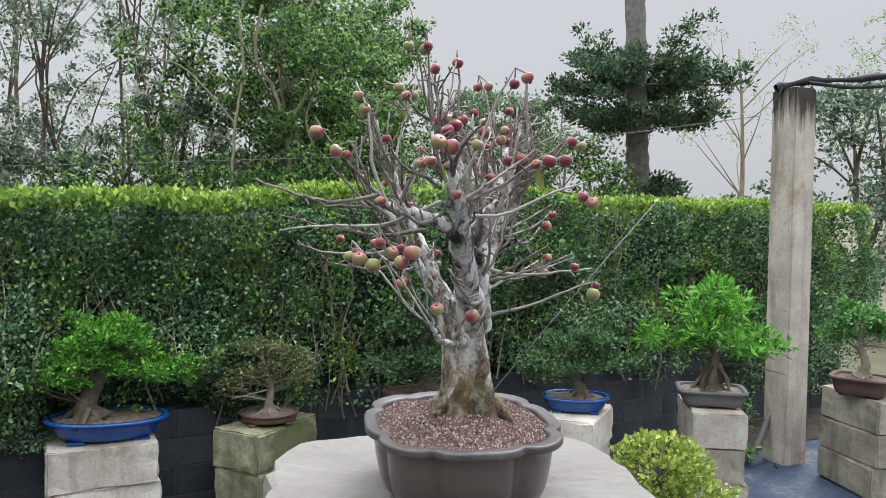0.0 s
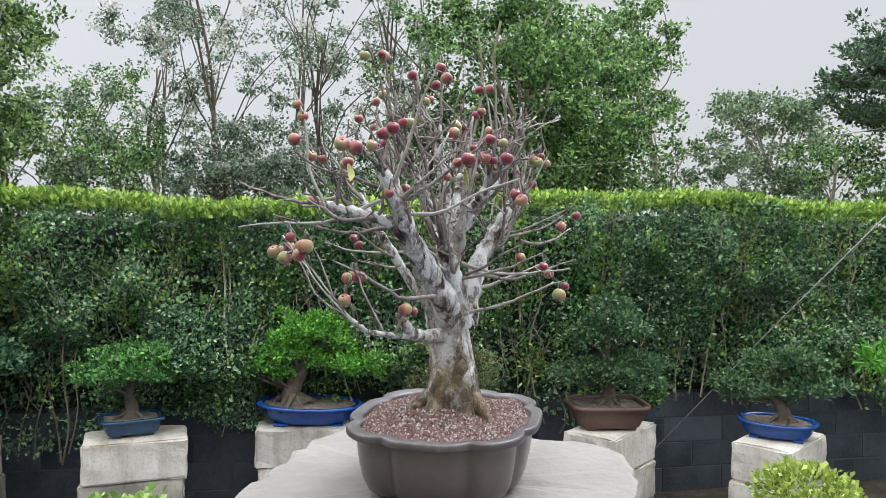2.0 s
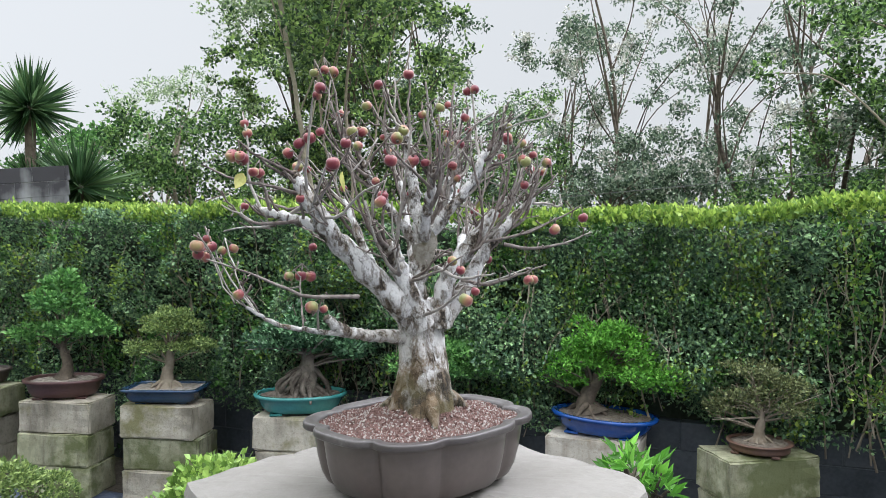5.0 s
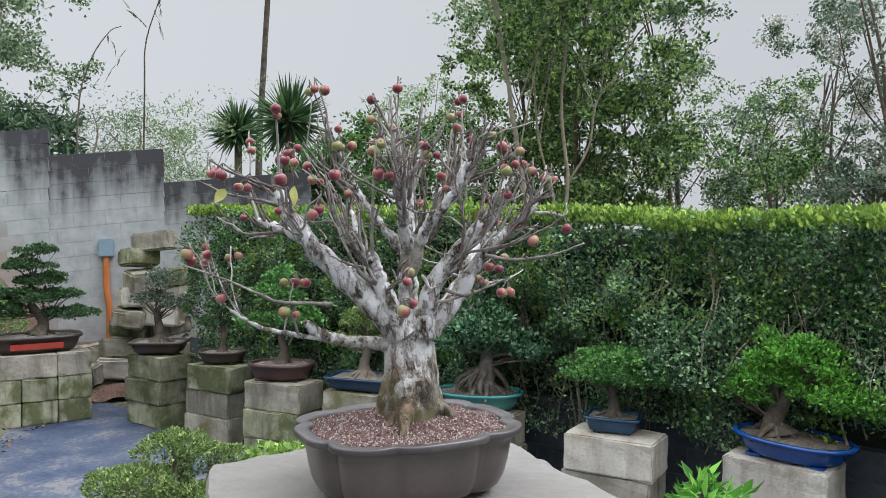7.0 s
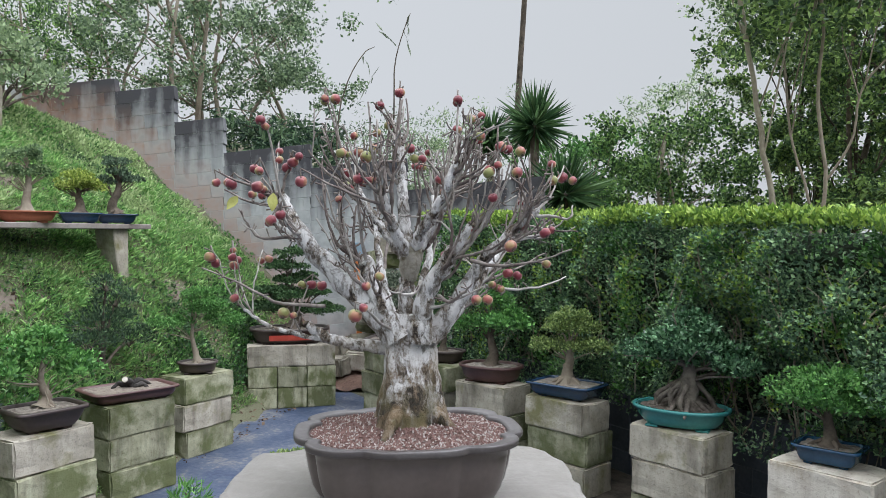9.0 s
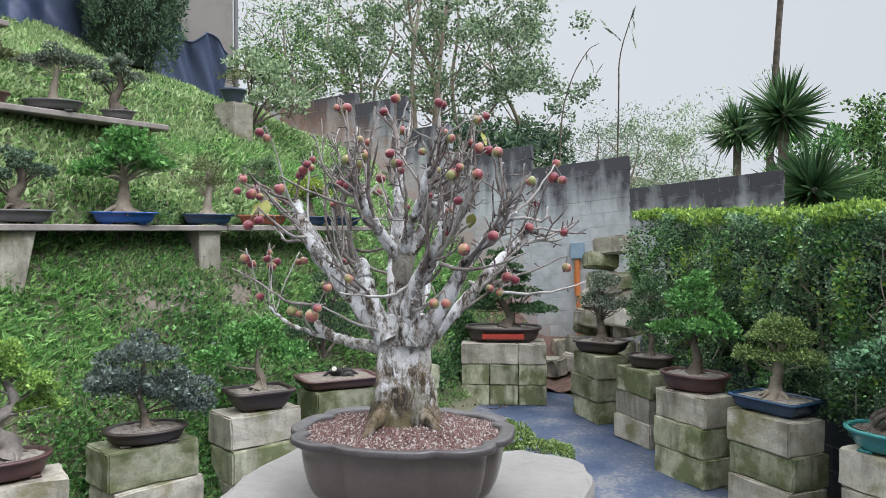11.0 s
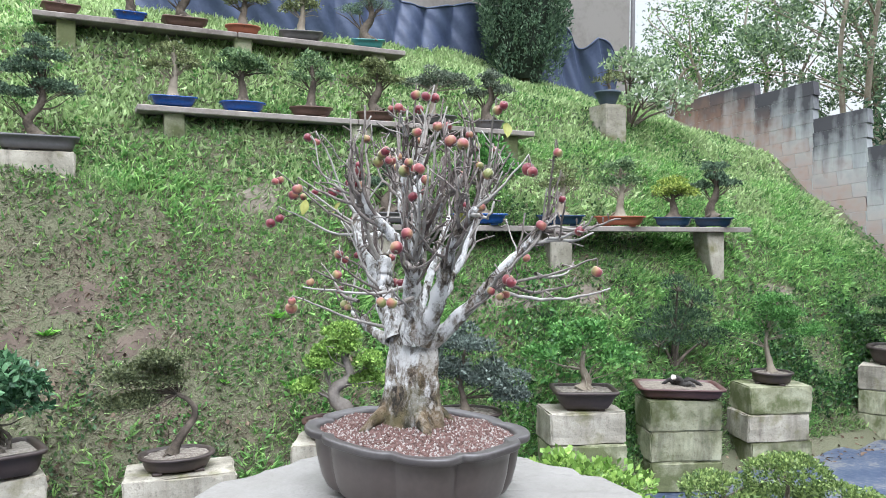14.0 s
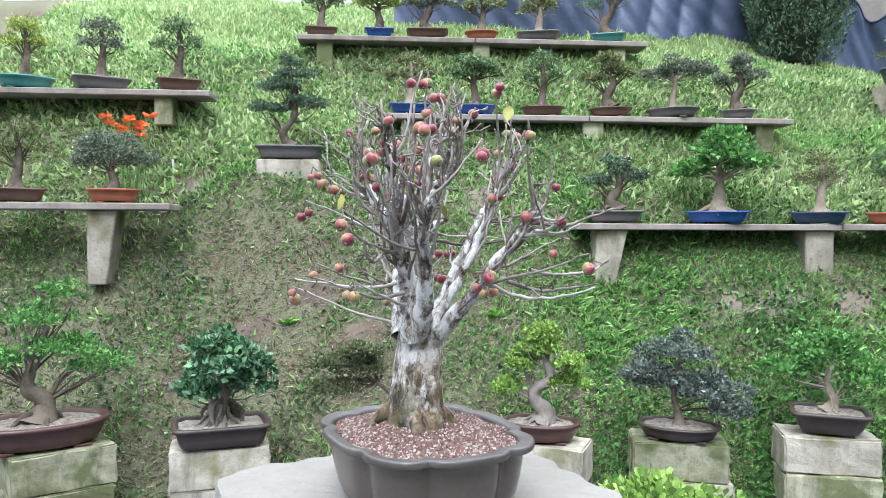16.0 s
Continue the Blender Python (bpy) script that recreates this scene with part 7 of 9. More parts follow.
gz = float(height(-4.25, -2.38))
bush = shrub("dark shaggy juniper growing at the foot of the bank", -4.25, -2.38, [(0.0, 0, 0.36, 0.30, 0.26, 0.13), (-0.14, 0.05, 0.52, 0.20, 0.18, 0.10), (0.18, 0.0, 0.24, 0.24, 0.2, 0.10), (-0.26, 0.1, 0.22, 0.22, 0.2, 0.11), (0.02, 0.05, 0.64, 0.12, 0.12, 0.08)], "pine", 0.030, 5200, 57, NEEDLE_V * (1.6, 1, 1), shell=0.25)
bush.matrix_basis = pose(-4.25, -2.38, gz - 0.03)
gz = float(height(-5.75, -3.95))
bush = shrub("broad-leaved leafy shrub on the bank", -5.75, -3.95, [(0.0, 0, 0.55, 0.26, 0.22, 0.16), (-0.28, 0.1, 0.42, 0.24, 0.2, 0.16), (0.18, 0.05, 0.62, 0.22, 0.2, 0.14), (-0.5, 0.15, 0.25, 0.24, 0.2, 0.16), (0.05, 0.2, 0.25, 0.25, 0.2, 0.15), (-0.35, 0.0, 0.66, 0.24, 0.2, 0.14), (-0.75, 0.05, 0.42, 0.22, 0.2, 0.16)], "gumlight", 0.050, 1500, 56, LEAF_V)
bush.matrix_basis = pose(-5.75, -3.95, gz - 0.03)

# ---- post with cable, stay wire ----
post = thing("post", "tall square timber post, stained dark at the head", "post", pose(2.34, 4.05, 0, 0, 0, 24))
PX = weathered("post_timber", (0.50, 0.455, 0.395), (0.37, 0.33, 0.28), (0.11, 0.085, 0.065), (0.27, 0.18, 0.10), 0.57, 0.6)
bm = bmesh.new()
bmesh.ops.create_cube(bm, size=1, matrix=Matrix.Translation((0, 0, 1.275)) @ Matrix.Diagonal((0.20, 0.20, 2.55, 1)))
bmesh.ops.subdivide_edges(bm, edges=[e for e in bm.edges if abs(e.verts[0].co.z - e.verts[1].co.z) > 1], cuts=8)
bmesh.ops.bevel(bm, geom=[e for e in bm.edges if e.calc_face_angle(0) > 1], offset=0.012, segments=2, affect="EDGES")
part("shaft", bm, PX, post)
# black water stain running down from the head
_n, _l = PX.node_tree.nodes, PX.node_tree.links
_b = _n["Principled BSDF"]
_tc = _n.new("ShaderNodeTexCoord")
_mp = _n.new("ShaderNodeMapping")
_mp.inputs["Scale"].default_value = (24, 24, 1.6)
_l.new(_tc.outputs["Object"], _mp.inputs[0])
_no = _n.new("ShaderNodeTexNoise")
_no.inputs["Scale"].default_value, _no.inputs["Detail"].default_value = 1.0, 5
_l.new(_mp.outputs[0], _no.inputs["Vector"])
_sp = _n.new("ShaderNodeSeparateXYZ")
_l.new(_tc.outputs["Object"], _sp.inputs[0])
_ma = _n.new("ShaderNodeMath")
_ma.operation = "MULTIPLY_ADD"
_l.new(_no.outputs[0], _ma.inputs[0])
_ma.inputs[1].default_value = 0.75
_l.new(_sp.outputs["Z"], _ma.inputs[2])
_mr = _n.new("ShaderNodeMapRange")
_mr.inputs["From Min"].default_value, _mr.inputs["From Max"].default_value, _mr.inputs["To Max"].default_value = 2.68, 2.86, 0.92
_l.new(_ma.outputs[0], _mr.inputs[0])
_mx = _n.new("ShaderNodeMixRGB")
_l.new(_mr.outputs[0], _mx.inputs[0])
_l.new(_b.inputs["Base Color"].links[0].from_socket, _mx.inputs[1])
_mx.inputs[2].default_value = (0.022, 0.019, 0.016, 1)
_l.new(_mx.outputs[0], _b.inputs["Base Color"])
BLACK = material("black_cloth", [(0.3, (0.006, 0.006, 0.007)), (0.9, (0.03, 0.03, 0.032))], 0.8, 8, 60, 0.5, depth=0.01)
net = thing("shade_cloth", "rolled black shade cloth hanging from the post head", "shade cloth")
sh = Shape()
rng = np.random.default_rng(60)
ln = smooth_path([(2.2, 4.02, 2.55), (2.40, 4.06, 2.60), (2.85, 4.10, 2.64), (3.3, 4.15, 2.70), (4.0, 4.2, 2.80)], 22)
tube(sh, ln, 0.022 + 0.008 * np.sin(np.arange(22) * 1.3), 8, 0.18, rng)
tube(sh, smooth_path([(2.40, 3.98, 2.58), (2.8, 4.05, 2.57), (3.3, 4.1, 2.62), (4.0, 4.15, 2.70)], 16), np.full(16, 0.012), 6, 0.2, rng)
tube(sh, smooth_path([(2.24, 4.0, 2.57), (2.2, 3.98, 2.48), (2.16, 3.97, 2.38)], 6), np.linspace(0.008, 0.003, 6), 5, 0.2, rng)
part("roll", sh.mesh("roll", BLACK), None, net)
WIRE = material("galvanised_wire", [(0.3, (0.10, 0.10, 0.10)), (0.9, (0.22, 0.22, 0.22))], 0.6, 30, 90, 0, 0.3)
stay = thing("stay_wire", "taut galvanised stay wire slanting across the hedge", "wire")
sh = Shape()
tube(sh, [(0.06, 3.55, 0.30), (0.70, 3.66, 1.05), (1.35, 3.78, 1.78)], [0.0035] * 3, 5)
part("strand", sh.mesh("strand", WIRE), None, stay)
stay = thing("overhead_wire", "thin wire strung above the hedge", "wire")
sh = Shape()
tube(sh, smooth_path([(2.2, 4.3, 2.40), (0.2, 4.6, 2.16), (-1.5, 4.9, 2.1), (-4.5, 5.0, 2.0)], 20), [0.003] * 20, 5)
part("strand", sh.mesh("strand", WIRE), None, stay)

# ---- by the block wall ----
meter = thing("meter_box", "pale blue plastic box on an orange conduit", "conduit", pose(WX + 0.10, -0.93, 0.45))
BOXM = material("blue_plastic", [(0.3, (0.18, 0.25, 0.32)), (0.9, (0.26, 0.35, 0.43))], 0.5, 8, 60, 0.1)
ORANGE = material("orange_conduit", [(0.3, (0.42, 0.12, 0.03)), (0.9, (0.60, 0.20, 0.06))], 0.5, 8, 60, 0.1)
bm = bmesh.new()
bmesh.ops.create_cube(bm, size=1, matrix=Matrix.Translation((0, 0, 1.01)) @ Matrix.Diagonal((0.11, 0.16, 0.19, 1)))
bmesh.ops.bevel(bm, geom=bm.edges[:], offset=0.01, segments=2, affect="EDGES")
part("box", bm, BOXM, meter)
sh = Shape()
tube(sh, smooth_path([(0.02, 0.03, 0.0), (0.03, 0.03, 0.35), (0.01, 0.0, 0.60), (0.0, 0.0, 0.93)], 14), [0.034] * 14, 12)
part("conduit", sh.mesh("conduit", ORANGE), None, meter)
rng = np.random.default_rng(61)


def red_height(x, y):
    """Trodden red earth banked up towards the wall."""
    x, y = np.asarray(x, float), np.asarray(y, float)
    ramp = 0.42 * np.clip((-x - 6.75) / 1.15, 0, 1) ** 1.3 * np.clip((y + 1.95) / 0.3, 0, 1)
    return np.maximum(height(x, y), ramp) + 0.06 * blotch(x, y, 0.14, 31) + 0.04 * blotch(x, y, 0.06, 32) - 0.04


for course in range(8):
    for k in range((3, 3, 2, 2, 2, 2, 1, 1)[course]):
        hx = -7.28 + rng.uniform(-0.10, 0.10)
        hy = -0.62 + 0.045 * course + (k - 0.5) * 0.36 + rng.uniform(-0.06, 0.06)
        hz = float(red_height(hx, -0.6)) + 0.10 + course * 0.185
        o = thing("stone_block", "broken grey stone block in a heap by the wall", "stone", pose(hx, hy, hz, rng.uniform(-9, 9), rng.uniform(-9, 9), rng.uniform(-30, 30) + 90), "heaped stones")
        part("stone", rough_block(rng.uniform(0.28, 0.42), rng.uniform(0.24, 0.32), rng.uniform(0.17, 0.21), rng, 0.03), (WHITEWASH, CONCRETE, MOSSY, CONCRETE)[(course + k) % 4], o)
for hx, hy, turn in ((-7.55, -1.02, 20), (-7.15, -1.12, 65)):
    o = thing("stone_block", "loose grey stone block on the red earth", "stone", pose(hx, hy, float(red_height(hx, hy)) + 0.09, 4, -5, turn), "heaped stones")
    part("stone", rough_block(0.36, 0.24, 0.20, rng, 0.025), CONCRETE, o)
RED = material("red_earth", [(0.45, (0.040, 0.026, 0.020)), (0.70, (0.100, 0.060, 0.046)), (1.0, (0.17, 0.105, 0.080))], 0.95, 7, 45, 1.0, depth=0.03, grain=0.6)
xs, ys = np.arange(-7.98, -6.75, 0.04), np.arange(-1.80, -0.25, 0.04)
red = part("red_earth", grid_mesh("red_earth", xs, ys, RED, 0.012, red_height))
tagged(red, "bare red earth at the foot of the wall", "ground", kind="structure")

# ---- top of the bank ----
TARP = material("blue_tarp", [(0.3, (0.014, 0.020, 0.042)), (0.55, (0.030, 0.043, 0.088)), (0.9, (0.065, 0.083, 0.145))], 0.5, 3, 25, 0.35, depth=0.02)


def sheet(label, x0, y0, x1, y1, h, seed):
    """A sagging tarpaulin strung like a fence."""
    nx, nz = 170, 14
    t = np.linspace(0, 1, nx)
    X, Y = x0 + (x1 - x0) * t, y0 + (y1 - y0) * t
    L = math.hypot(x1 - x0, y1 - y0)
    V = []
    for j in range(nz):
        k = j / (nz - 1)
        u = t * L + 0.10 * np.sin(t * L * 2.3 + seed) + 0.05 * k
        w = 0.065 * (1 - np.abs(np.sin(u * 3.4 + seed + 0.6 * k))) ** 1.5 * (1.1 - 0.5 * k) + 0.06 * (1 - np.abs(np.sin(u * 8.3 + 1.9 * k * np.sin(u * 1.7)))) + 0.05 * np.sin(u * 1.9 + 2 * k) + 0.012 * np.sin(u * 29 + j)
        V.append(np.stack([X - (y1 - y0) / L * w, Y + (x1 - x0) / L * w, height(X, Y) - 0.05 + k * (h + 0.10 * np.sin(t * 13 + seed) * k)], 1))
    i = np.arange(nx * nz).reshape(nz, nx)
    Q = np.stack([i[:-1, :-1], i[:-1, 1:], i[1:, 1:], i[1:, :-1]], -1).reshape(-1, 4)
    o = thing("tarpaulin", label, "tarpaulin")
    part("cloth", mesh_of("cloth", np.concatenate(V), Q, TARP, True), None, o)
    sh = Shape()
    tube(sh, V[-1], np.full(nx, 0.012), 6)
    part("hem", sh.mesh("hem", TARP), None, o, "rolled top hem")


sheet("dark blue tarpaulin strung as a fence atop the bank", -1.6, -6.45, -5.4, -5.55, 0.66, 1)
sheet("crumpled dark blue tarpaulin beside the grey panel", -5.9, -5.35, -7.0, -5.1, 0.75, 4)
panel = thing("panel", "tall weathered grey-brown sheet panel", "panel", pose(-7.1, -5.75, 3.2, 0, 0, 166))
PANEL = material("grey_panel", [(0.3, (0.10, 0.085, 0.07)), (0.6, (0.17, 0.15, 0.13)), (0.9, (0.24, 0.22, 0.20))], 0.8, 2, 20, 0.2)
bm = bmesh.new()
bmesh.ops.create_cube(bm, size=1, matrix=Matrix.Translation((-0.95, 0, 1.5)) @ Matrix.Diagonal((3.4, 0.06, 3.0, 1)))
bmesh.ops.bevel(bm, geom=bm.edges[:], offset=0.01, segments=1, affect="EDGES")
part("sheet", bm, PANEL, panel)
sh = Shape()
tube(sh, [(0.78, -0.05, 0), (0.78, -0.05, 3.05)], [0.03, 0.03], 8)
part("frame_post", sh.mesh("frame_post", GREYPOT), None, panel)


# ---- trees ----
def crown_leaves(clumps, per, size, rng, form, up=0.2, fall=0.0):
    """Leaves of a crown: every clump is a handful of ragged, stretched sprays."""
    per, size = int(per * 1.6), size * 0.855
    C0 = np.array([c[:3] for c in clumps])
    R0 = np.array([c[3] for c in clumps])
    m = 6
    sub = np.repeat(C0, m, 0) + rng.normal(0, 0.52, (len(C0) * m, 3)) * np.repeat(R0, m)[:, None] * (1, 1, 0.75)
    rad = np.repeat(R0, m) * rng.uniform(0.22, 0.50, len(sub))
    axis = rng.normal(0, 1, (len(sub), 3)) * (1, 1, 0.45)
    axis /= np.linalg.norm(axis, axis=1)[:, None]
    long_ = rng.uniform(0.6, 1.7, len(sub))
    w = rad * long_ * rng.uniform(0.4, 1.2, len(sub))
    k = rng.choice(len(sub), len(C0) * per, p=w / w.sum())
    g = rng.normal(0, 0.50, (len(k), 3)) * (1, 1, 0.7)
    P = sub[k] + g * rad[k][:, None] + axis[k] * (rng.uniform(-1, 1, len(k)) * rad[k] * long_[k])[:, None]
    d = g / (np.linalg.norm(g, axis=1)[:, None] + 1e-6)
    return leaves(P, d * 0.6 + (0, 0, up - fall), size, rng, form, 0.6)


def tree(label, bearing, dist, hgt, spread_r, low, leaf, size, clumps, per, seed, trunk_r=0.12, bark=PALEBARK, stems=1, lean=0.0, form=LONG_V, clump_r=(0.35, 0.7), fall=0.0, blossom=0, limb_show=7, lines=()):
    """A tree: tapered stems, limbs, and a crown of many leaf clumps with gaps."""
    rng = np.random.default_rng(seed)
    b = radians(bearing)
    x, y = -math.sin(b) * dist, math.cos(b) * dist
    z0 = float(height(x, y))
    t = thing("tree", label, "tree", pose(x, y, z0))
    tips = []
    left = np.array([-math.cos(b), -math.sin(b), 0])
    for row, r in lines:   # stems with a shape of their own: (sideways, height)
        line = smooth_path([left * u + (0, 0, z) for u, z in row], 26) + rng.normal(0, r * 0.25, (26, 3)) * (1, 1, 0)
        sh = Shape()
        tube(sh, line, np.linspace(r, r * 0.55, 26), 9, 0.05, rng)
        part("trunk", sh.mesh("trunk", bark), None, t)
        tips.append(smooth_path(line[::2], 14))
    stems = stems if not lines else 0
    for s in range(stems):
        a = rng.uniform(0, 6.28)
        off = np.array([math.cos(a), math.sin(a), 0]) * (0.35 * s)
        ln_ = rng.normal(0, 0.10, 2) + np.array([math.cos(b), math.sin(b)]) * lean
        top = off + np.array([ln_[0] * hgt, ln_[1] * hgt, hgt * rng.uniform(0.78, 0.95)])
        line = smooth_path([off, off + (top - off) * 0.35 + rng.normal(0, 0.12, 3), off + (top - off) * 0.7 + rng.normal(0, 0.15, 3), top], 14)
        r = trunk_r * (0.75 if s else 1.0)
        sh = Shape()
        tube(sh, line, np.linspace(r, r * 0.25, 14), 9, 0.05, rng)
        part("trunk", sh.mesh("trunk", bark), None, t)
        tips.append(line)
    cl = []
    for k in range(clumps):
        line = tips[k % len(tips)]
        zz = rng.uniform(low, 1.0)
        a = rng.uniform(0, 6.28)
        q = (zz - low) / (1 - low)
        rr = spread_r * math.sqrt(rng.random()) * (0.45 + 1.1 * math.sin(math.pi * min(1, 0.18 + 0.75 * q)) * 0.6)
        c = np.array([math.cos(a) * rr, math.sin(a) * rr, zz * hgt]) + np.array([line[-1][0] * zz, line[-1][1] * zz, 0])
        cl.append((*c, rng.uniform(*clump_r)))
        if k % (14 if lines else 4) == 0 or k < limb_show - 5 * len(lines):
            j = int(np.clip((c[2] / hgt - 0.22) * 14, 2, 12))
            p0 = line[j]
            mid = (p0 + c) / 2 + rng.normal(0, 0.18, 3) + (0, 0, 0.15)
            sh = Shape()
            tube(sh, smooth_path([p0, mid, c], 8), np.linspace(trunk_r * 0.26, 0.006, 8), 6, 0.05, rng)
            part("limb", sh.mesh("limb", bark), None, t)
    V, Q = crown_leaves(cl, per, size, rng, form, 0.2, fall)
    tagged(part("crown", mesh_of("crown", V, Q, LEAF[leaf]), None, t), kind="stuff")
    if blossom:
        pick = [cl[i] for i in rng.choice(len(cl), max(3, len(cl) // 2), replace=False)]
        pick = [(c[0], c[1], c[2] + c[3] * 0.3, c[3] * 0.8) for c in pick]
        V, Q = crown_leaves(pick, blossom, size * 0.8, rng, LEAF_V, 0.5)
        tagged(part("blossom", mesh_of("blossom", V, Q, LEAF["blossom"]), None, t, "creamy white blossom"), kind="stuff")
    return t


GUM = "tall sparse grey-green gum tree with creamy blossom"
for i, (b, d, h, r) in enumerate([(27.5, 12.5, 6.0, 1.9), (21.0, 12.0, 5.6, 1.6), (36, 14.0, 7.4, 1.9), (42, 14.5, 5.6, 1.8), (48, 16.0, 4.8, 1.9), (24, 17, 9.0, 2.0), (31, 17, 8.6, 2.0), (50.5, 14.0, 6.2, 1.5)]):
    tree("dense green tree behind the hedge" if i == 4 else GUM, b, d, h, r, 0.18, "wood" if i == 4 else "gum", 0.085, 82 if i == 4 else 40 if i == 3 else 34, 105, 200 + i, 0.065, DARKBARK, 2 + i % 2, 0, LEAF_V * (0.75, 1, 1), (0.15, 0.38), 0.45, 0 if i == 4 else 75)
for i, (b, d, h, r, k) in enumerate([(19.5, 12.0, 3.3, 1.1, "gum"), (25.5, 11.5, 3.5, 1.2, "wood"), (31.5, 12.5, 3.4, 1.2, "gum"), (38.0, 12.0, 3.1, 1.2, "gum"), (44.5, 13.0, 3.2, 1.2, "wood")]):
    tree("leafy undergrowth tree behind the hedge", b, d, h, r, 0.2, k, 0.075, 46, 120, 240 + i, 0.05, DARKBARK, 2, form=LEAF_V, clump_r=(0.18, 0.40), blossom=25 if k == "gum" else 0)
tree("dense bright green broad-leaved tree", 12.9, 9.9, 4.9, 1.55, 0.17, "wood", 0.074, 150, 205, 210, 0.06, PALEBARK, 2, form=LEAF_V, clump_r=(0.2, 0.42))
tree("green tree with pale climbing stems", 8.6, 11.5, 4.7, 1.1, 0.22, "wood", 0.074, 90, 175, 211, 0.06, PALEBARK, 3, form=LEAF_V, clump_r=(0.18, 0.42))
tree("pale bare climbing stems before the dense green tree", 14.2, 9.0, 4.6, 0.9, 0.72, "wood", 0.070, 12, 90, 233, 0.03, PALESTEM, form=LEAF_V, clump_r=(0.15, 0.3),
     lines=[([(0.0, 0), (0.02, 1.7), (-0.20, 2.1), (-0.16, 2.8), (0.02, 3.3), (0.22, 3.7), (0.12, 4.3)], 0.034), ([(-0.16, 2.8), (-0.42, 3.2), (-0.50, 3.7), (-0.40, 4.1), (-0.55, 4.5)], 0.024), ([(0.45, 0), (0.50, 1.8), (0.46, 2.8), (0.36, 3.5), (0.42, 4.2)], 0.024), ([(0.46, 2.8), (0.8, 3.2), (1.15, 3.5), (1.7, 3.6)], 0.014), ([(-0.5, 1.9), (-0.55, 2.4), (-0.42, 2.9), (-0.6, 3.4)], 0.018)])
tree("tall airy green tree behind the hedge", 2.2, 15.0, 6.3, 1.0, 0.30, "wood", 0.095, 56, 120, 212, 0.08, PALEBARK, 1, form=LEAF_V, clump_r=(0.18, 0.42))
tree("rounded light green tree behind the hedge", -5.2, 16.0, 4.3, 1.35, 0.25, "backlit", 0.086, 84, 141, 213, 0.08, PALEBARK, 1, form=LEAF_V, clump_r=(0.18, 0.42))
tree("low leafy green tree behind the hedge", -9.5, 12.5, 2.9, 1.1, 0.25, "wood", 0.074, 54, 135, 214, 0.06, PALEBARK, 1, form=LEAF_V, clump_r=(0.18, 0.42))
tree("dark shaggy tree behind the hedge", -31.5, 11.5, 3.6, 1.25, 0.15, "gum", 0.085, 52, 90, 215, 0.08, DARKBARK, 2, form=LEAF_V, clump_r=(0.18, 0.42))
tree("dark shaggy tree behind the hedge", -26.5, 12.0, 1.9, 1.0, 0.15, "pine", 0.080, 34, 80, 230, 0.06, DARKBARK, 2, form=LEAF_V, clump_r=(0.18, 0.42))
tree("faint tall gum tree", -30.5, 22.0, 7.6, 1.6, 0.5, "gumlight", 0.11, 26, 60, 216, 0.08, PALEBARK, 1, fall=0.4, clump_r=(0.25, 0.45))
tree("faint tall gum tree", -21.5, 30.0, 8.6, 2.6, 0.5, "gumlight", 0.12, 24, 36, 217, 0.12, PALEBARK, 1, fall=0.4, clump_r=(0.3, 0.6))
tree("slender leaning forest tree with a pale trunk", 61.4, 7.0, 7.6, 1.2, 0.62, "gumlight", 0.088, 34, 90, 218, 0.04, PALESTEM, form=LEAF_V, clump_r=(0.15, 0.36),
     lines=[([(-0.03, 0), (0.02, 1.0), (0.10, 1.95), (0.24, 2.79), (0.43, 4.0), (0.75, 5.69), (1.02, 7.1)], 0.034)])
tree("twin-stemmed forest tree with pale thin trunks", 59.0, 7.4, 7.0, 1.2, 0.52, "shadewood", 0.074, 80, 130, 232, 0.03, PALEBARK, form=LEAF_V, clump_r=(0.16, 0.36),
     lines=[([(0, 0), (0.05, 1.4), (-0.03, 2.2), (0.06, 3.0), (0.02, 3.8), (0.16, 5.0), (0.2, 6.4)], 0.022), ([(0.1, 0), (0.16, 1.2), (0.10, 1.9), (0.30, 2.7), (0.36, 3.4), (0.60, 4.8)], 0.017), ([(-0.03, 2.2), (-0.25, 2.6), (-0.34, 3.1), (-0.62, 3.5), (-0.7, 4.2)], 0.013)])
tree("dense dark green forest tree", 62.6, 13.6, 7.6, 1.35, 0.20, "shadewood", 0.088, 84, 200, 234, 0.06, DARKBARK, 2, 0.0, form=LEAF_V, clump_r=(0.18, 0.42))
tree("dense dark green forest tree", 58.8, 11.5, 7.4, 1.55, 0.26, "shadewood", 0.080, 135, 215, 219, 0.06, DARKBARK, 2, 0.02, form=LEAF_V, clump_r=(0.18, 0.42))
tree("slender pale-stemmed forest tree", 64.2, 12.0, 8.2, 1.2, 0.40, "gumlight", 0.074, 40, 130, 220, 0.045, DARKBARK, 1, 0.05, form=LEAF_V, clump_r=(0.18, 0.42))
tree("low bushy tree behind the hedge", 70.5, 11.5, 3.5, 1.4, 0.2, "wood", 0.074, 84, 148, 221, 0.06, PALEBARK, 2, form=LEAF_V, clump_r=(0.18, 0.42))
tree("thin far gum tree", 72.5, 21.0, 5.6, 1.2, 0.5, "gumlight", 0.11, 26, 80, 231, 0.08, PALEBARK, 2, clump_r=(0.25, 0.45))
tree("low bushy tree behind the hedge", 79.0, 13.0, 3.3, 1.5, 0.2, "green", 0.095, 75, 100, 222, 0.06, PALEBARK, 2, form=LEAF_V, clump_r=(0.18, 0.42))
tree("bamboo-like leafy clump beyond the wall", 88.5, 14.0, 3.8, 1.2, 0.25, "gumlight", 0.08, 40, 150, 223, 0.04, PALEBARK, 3)
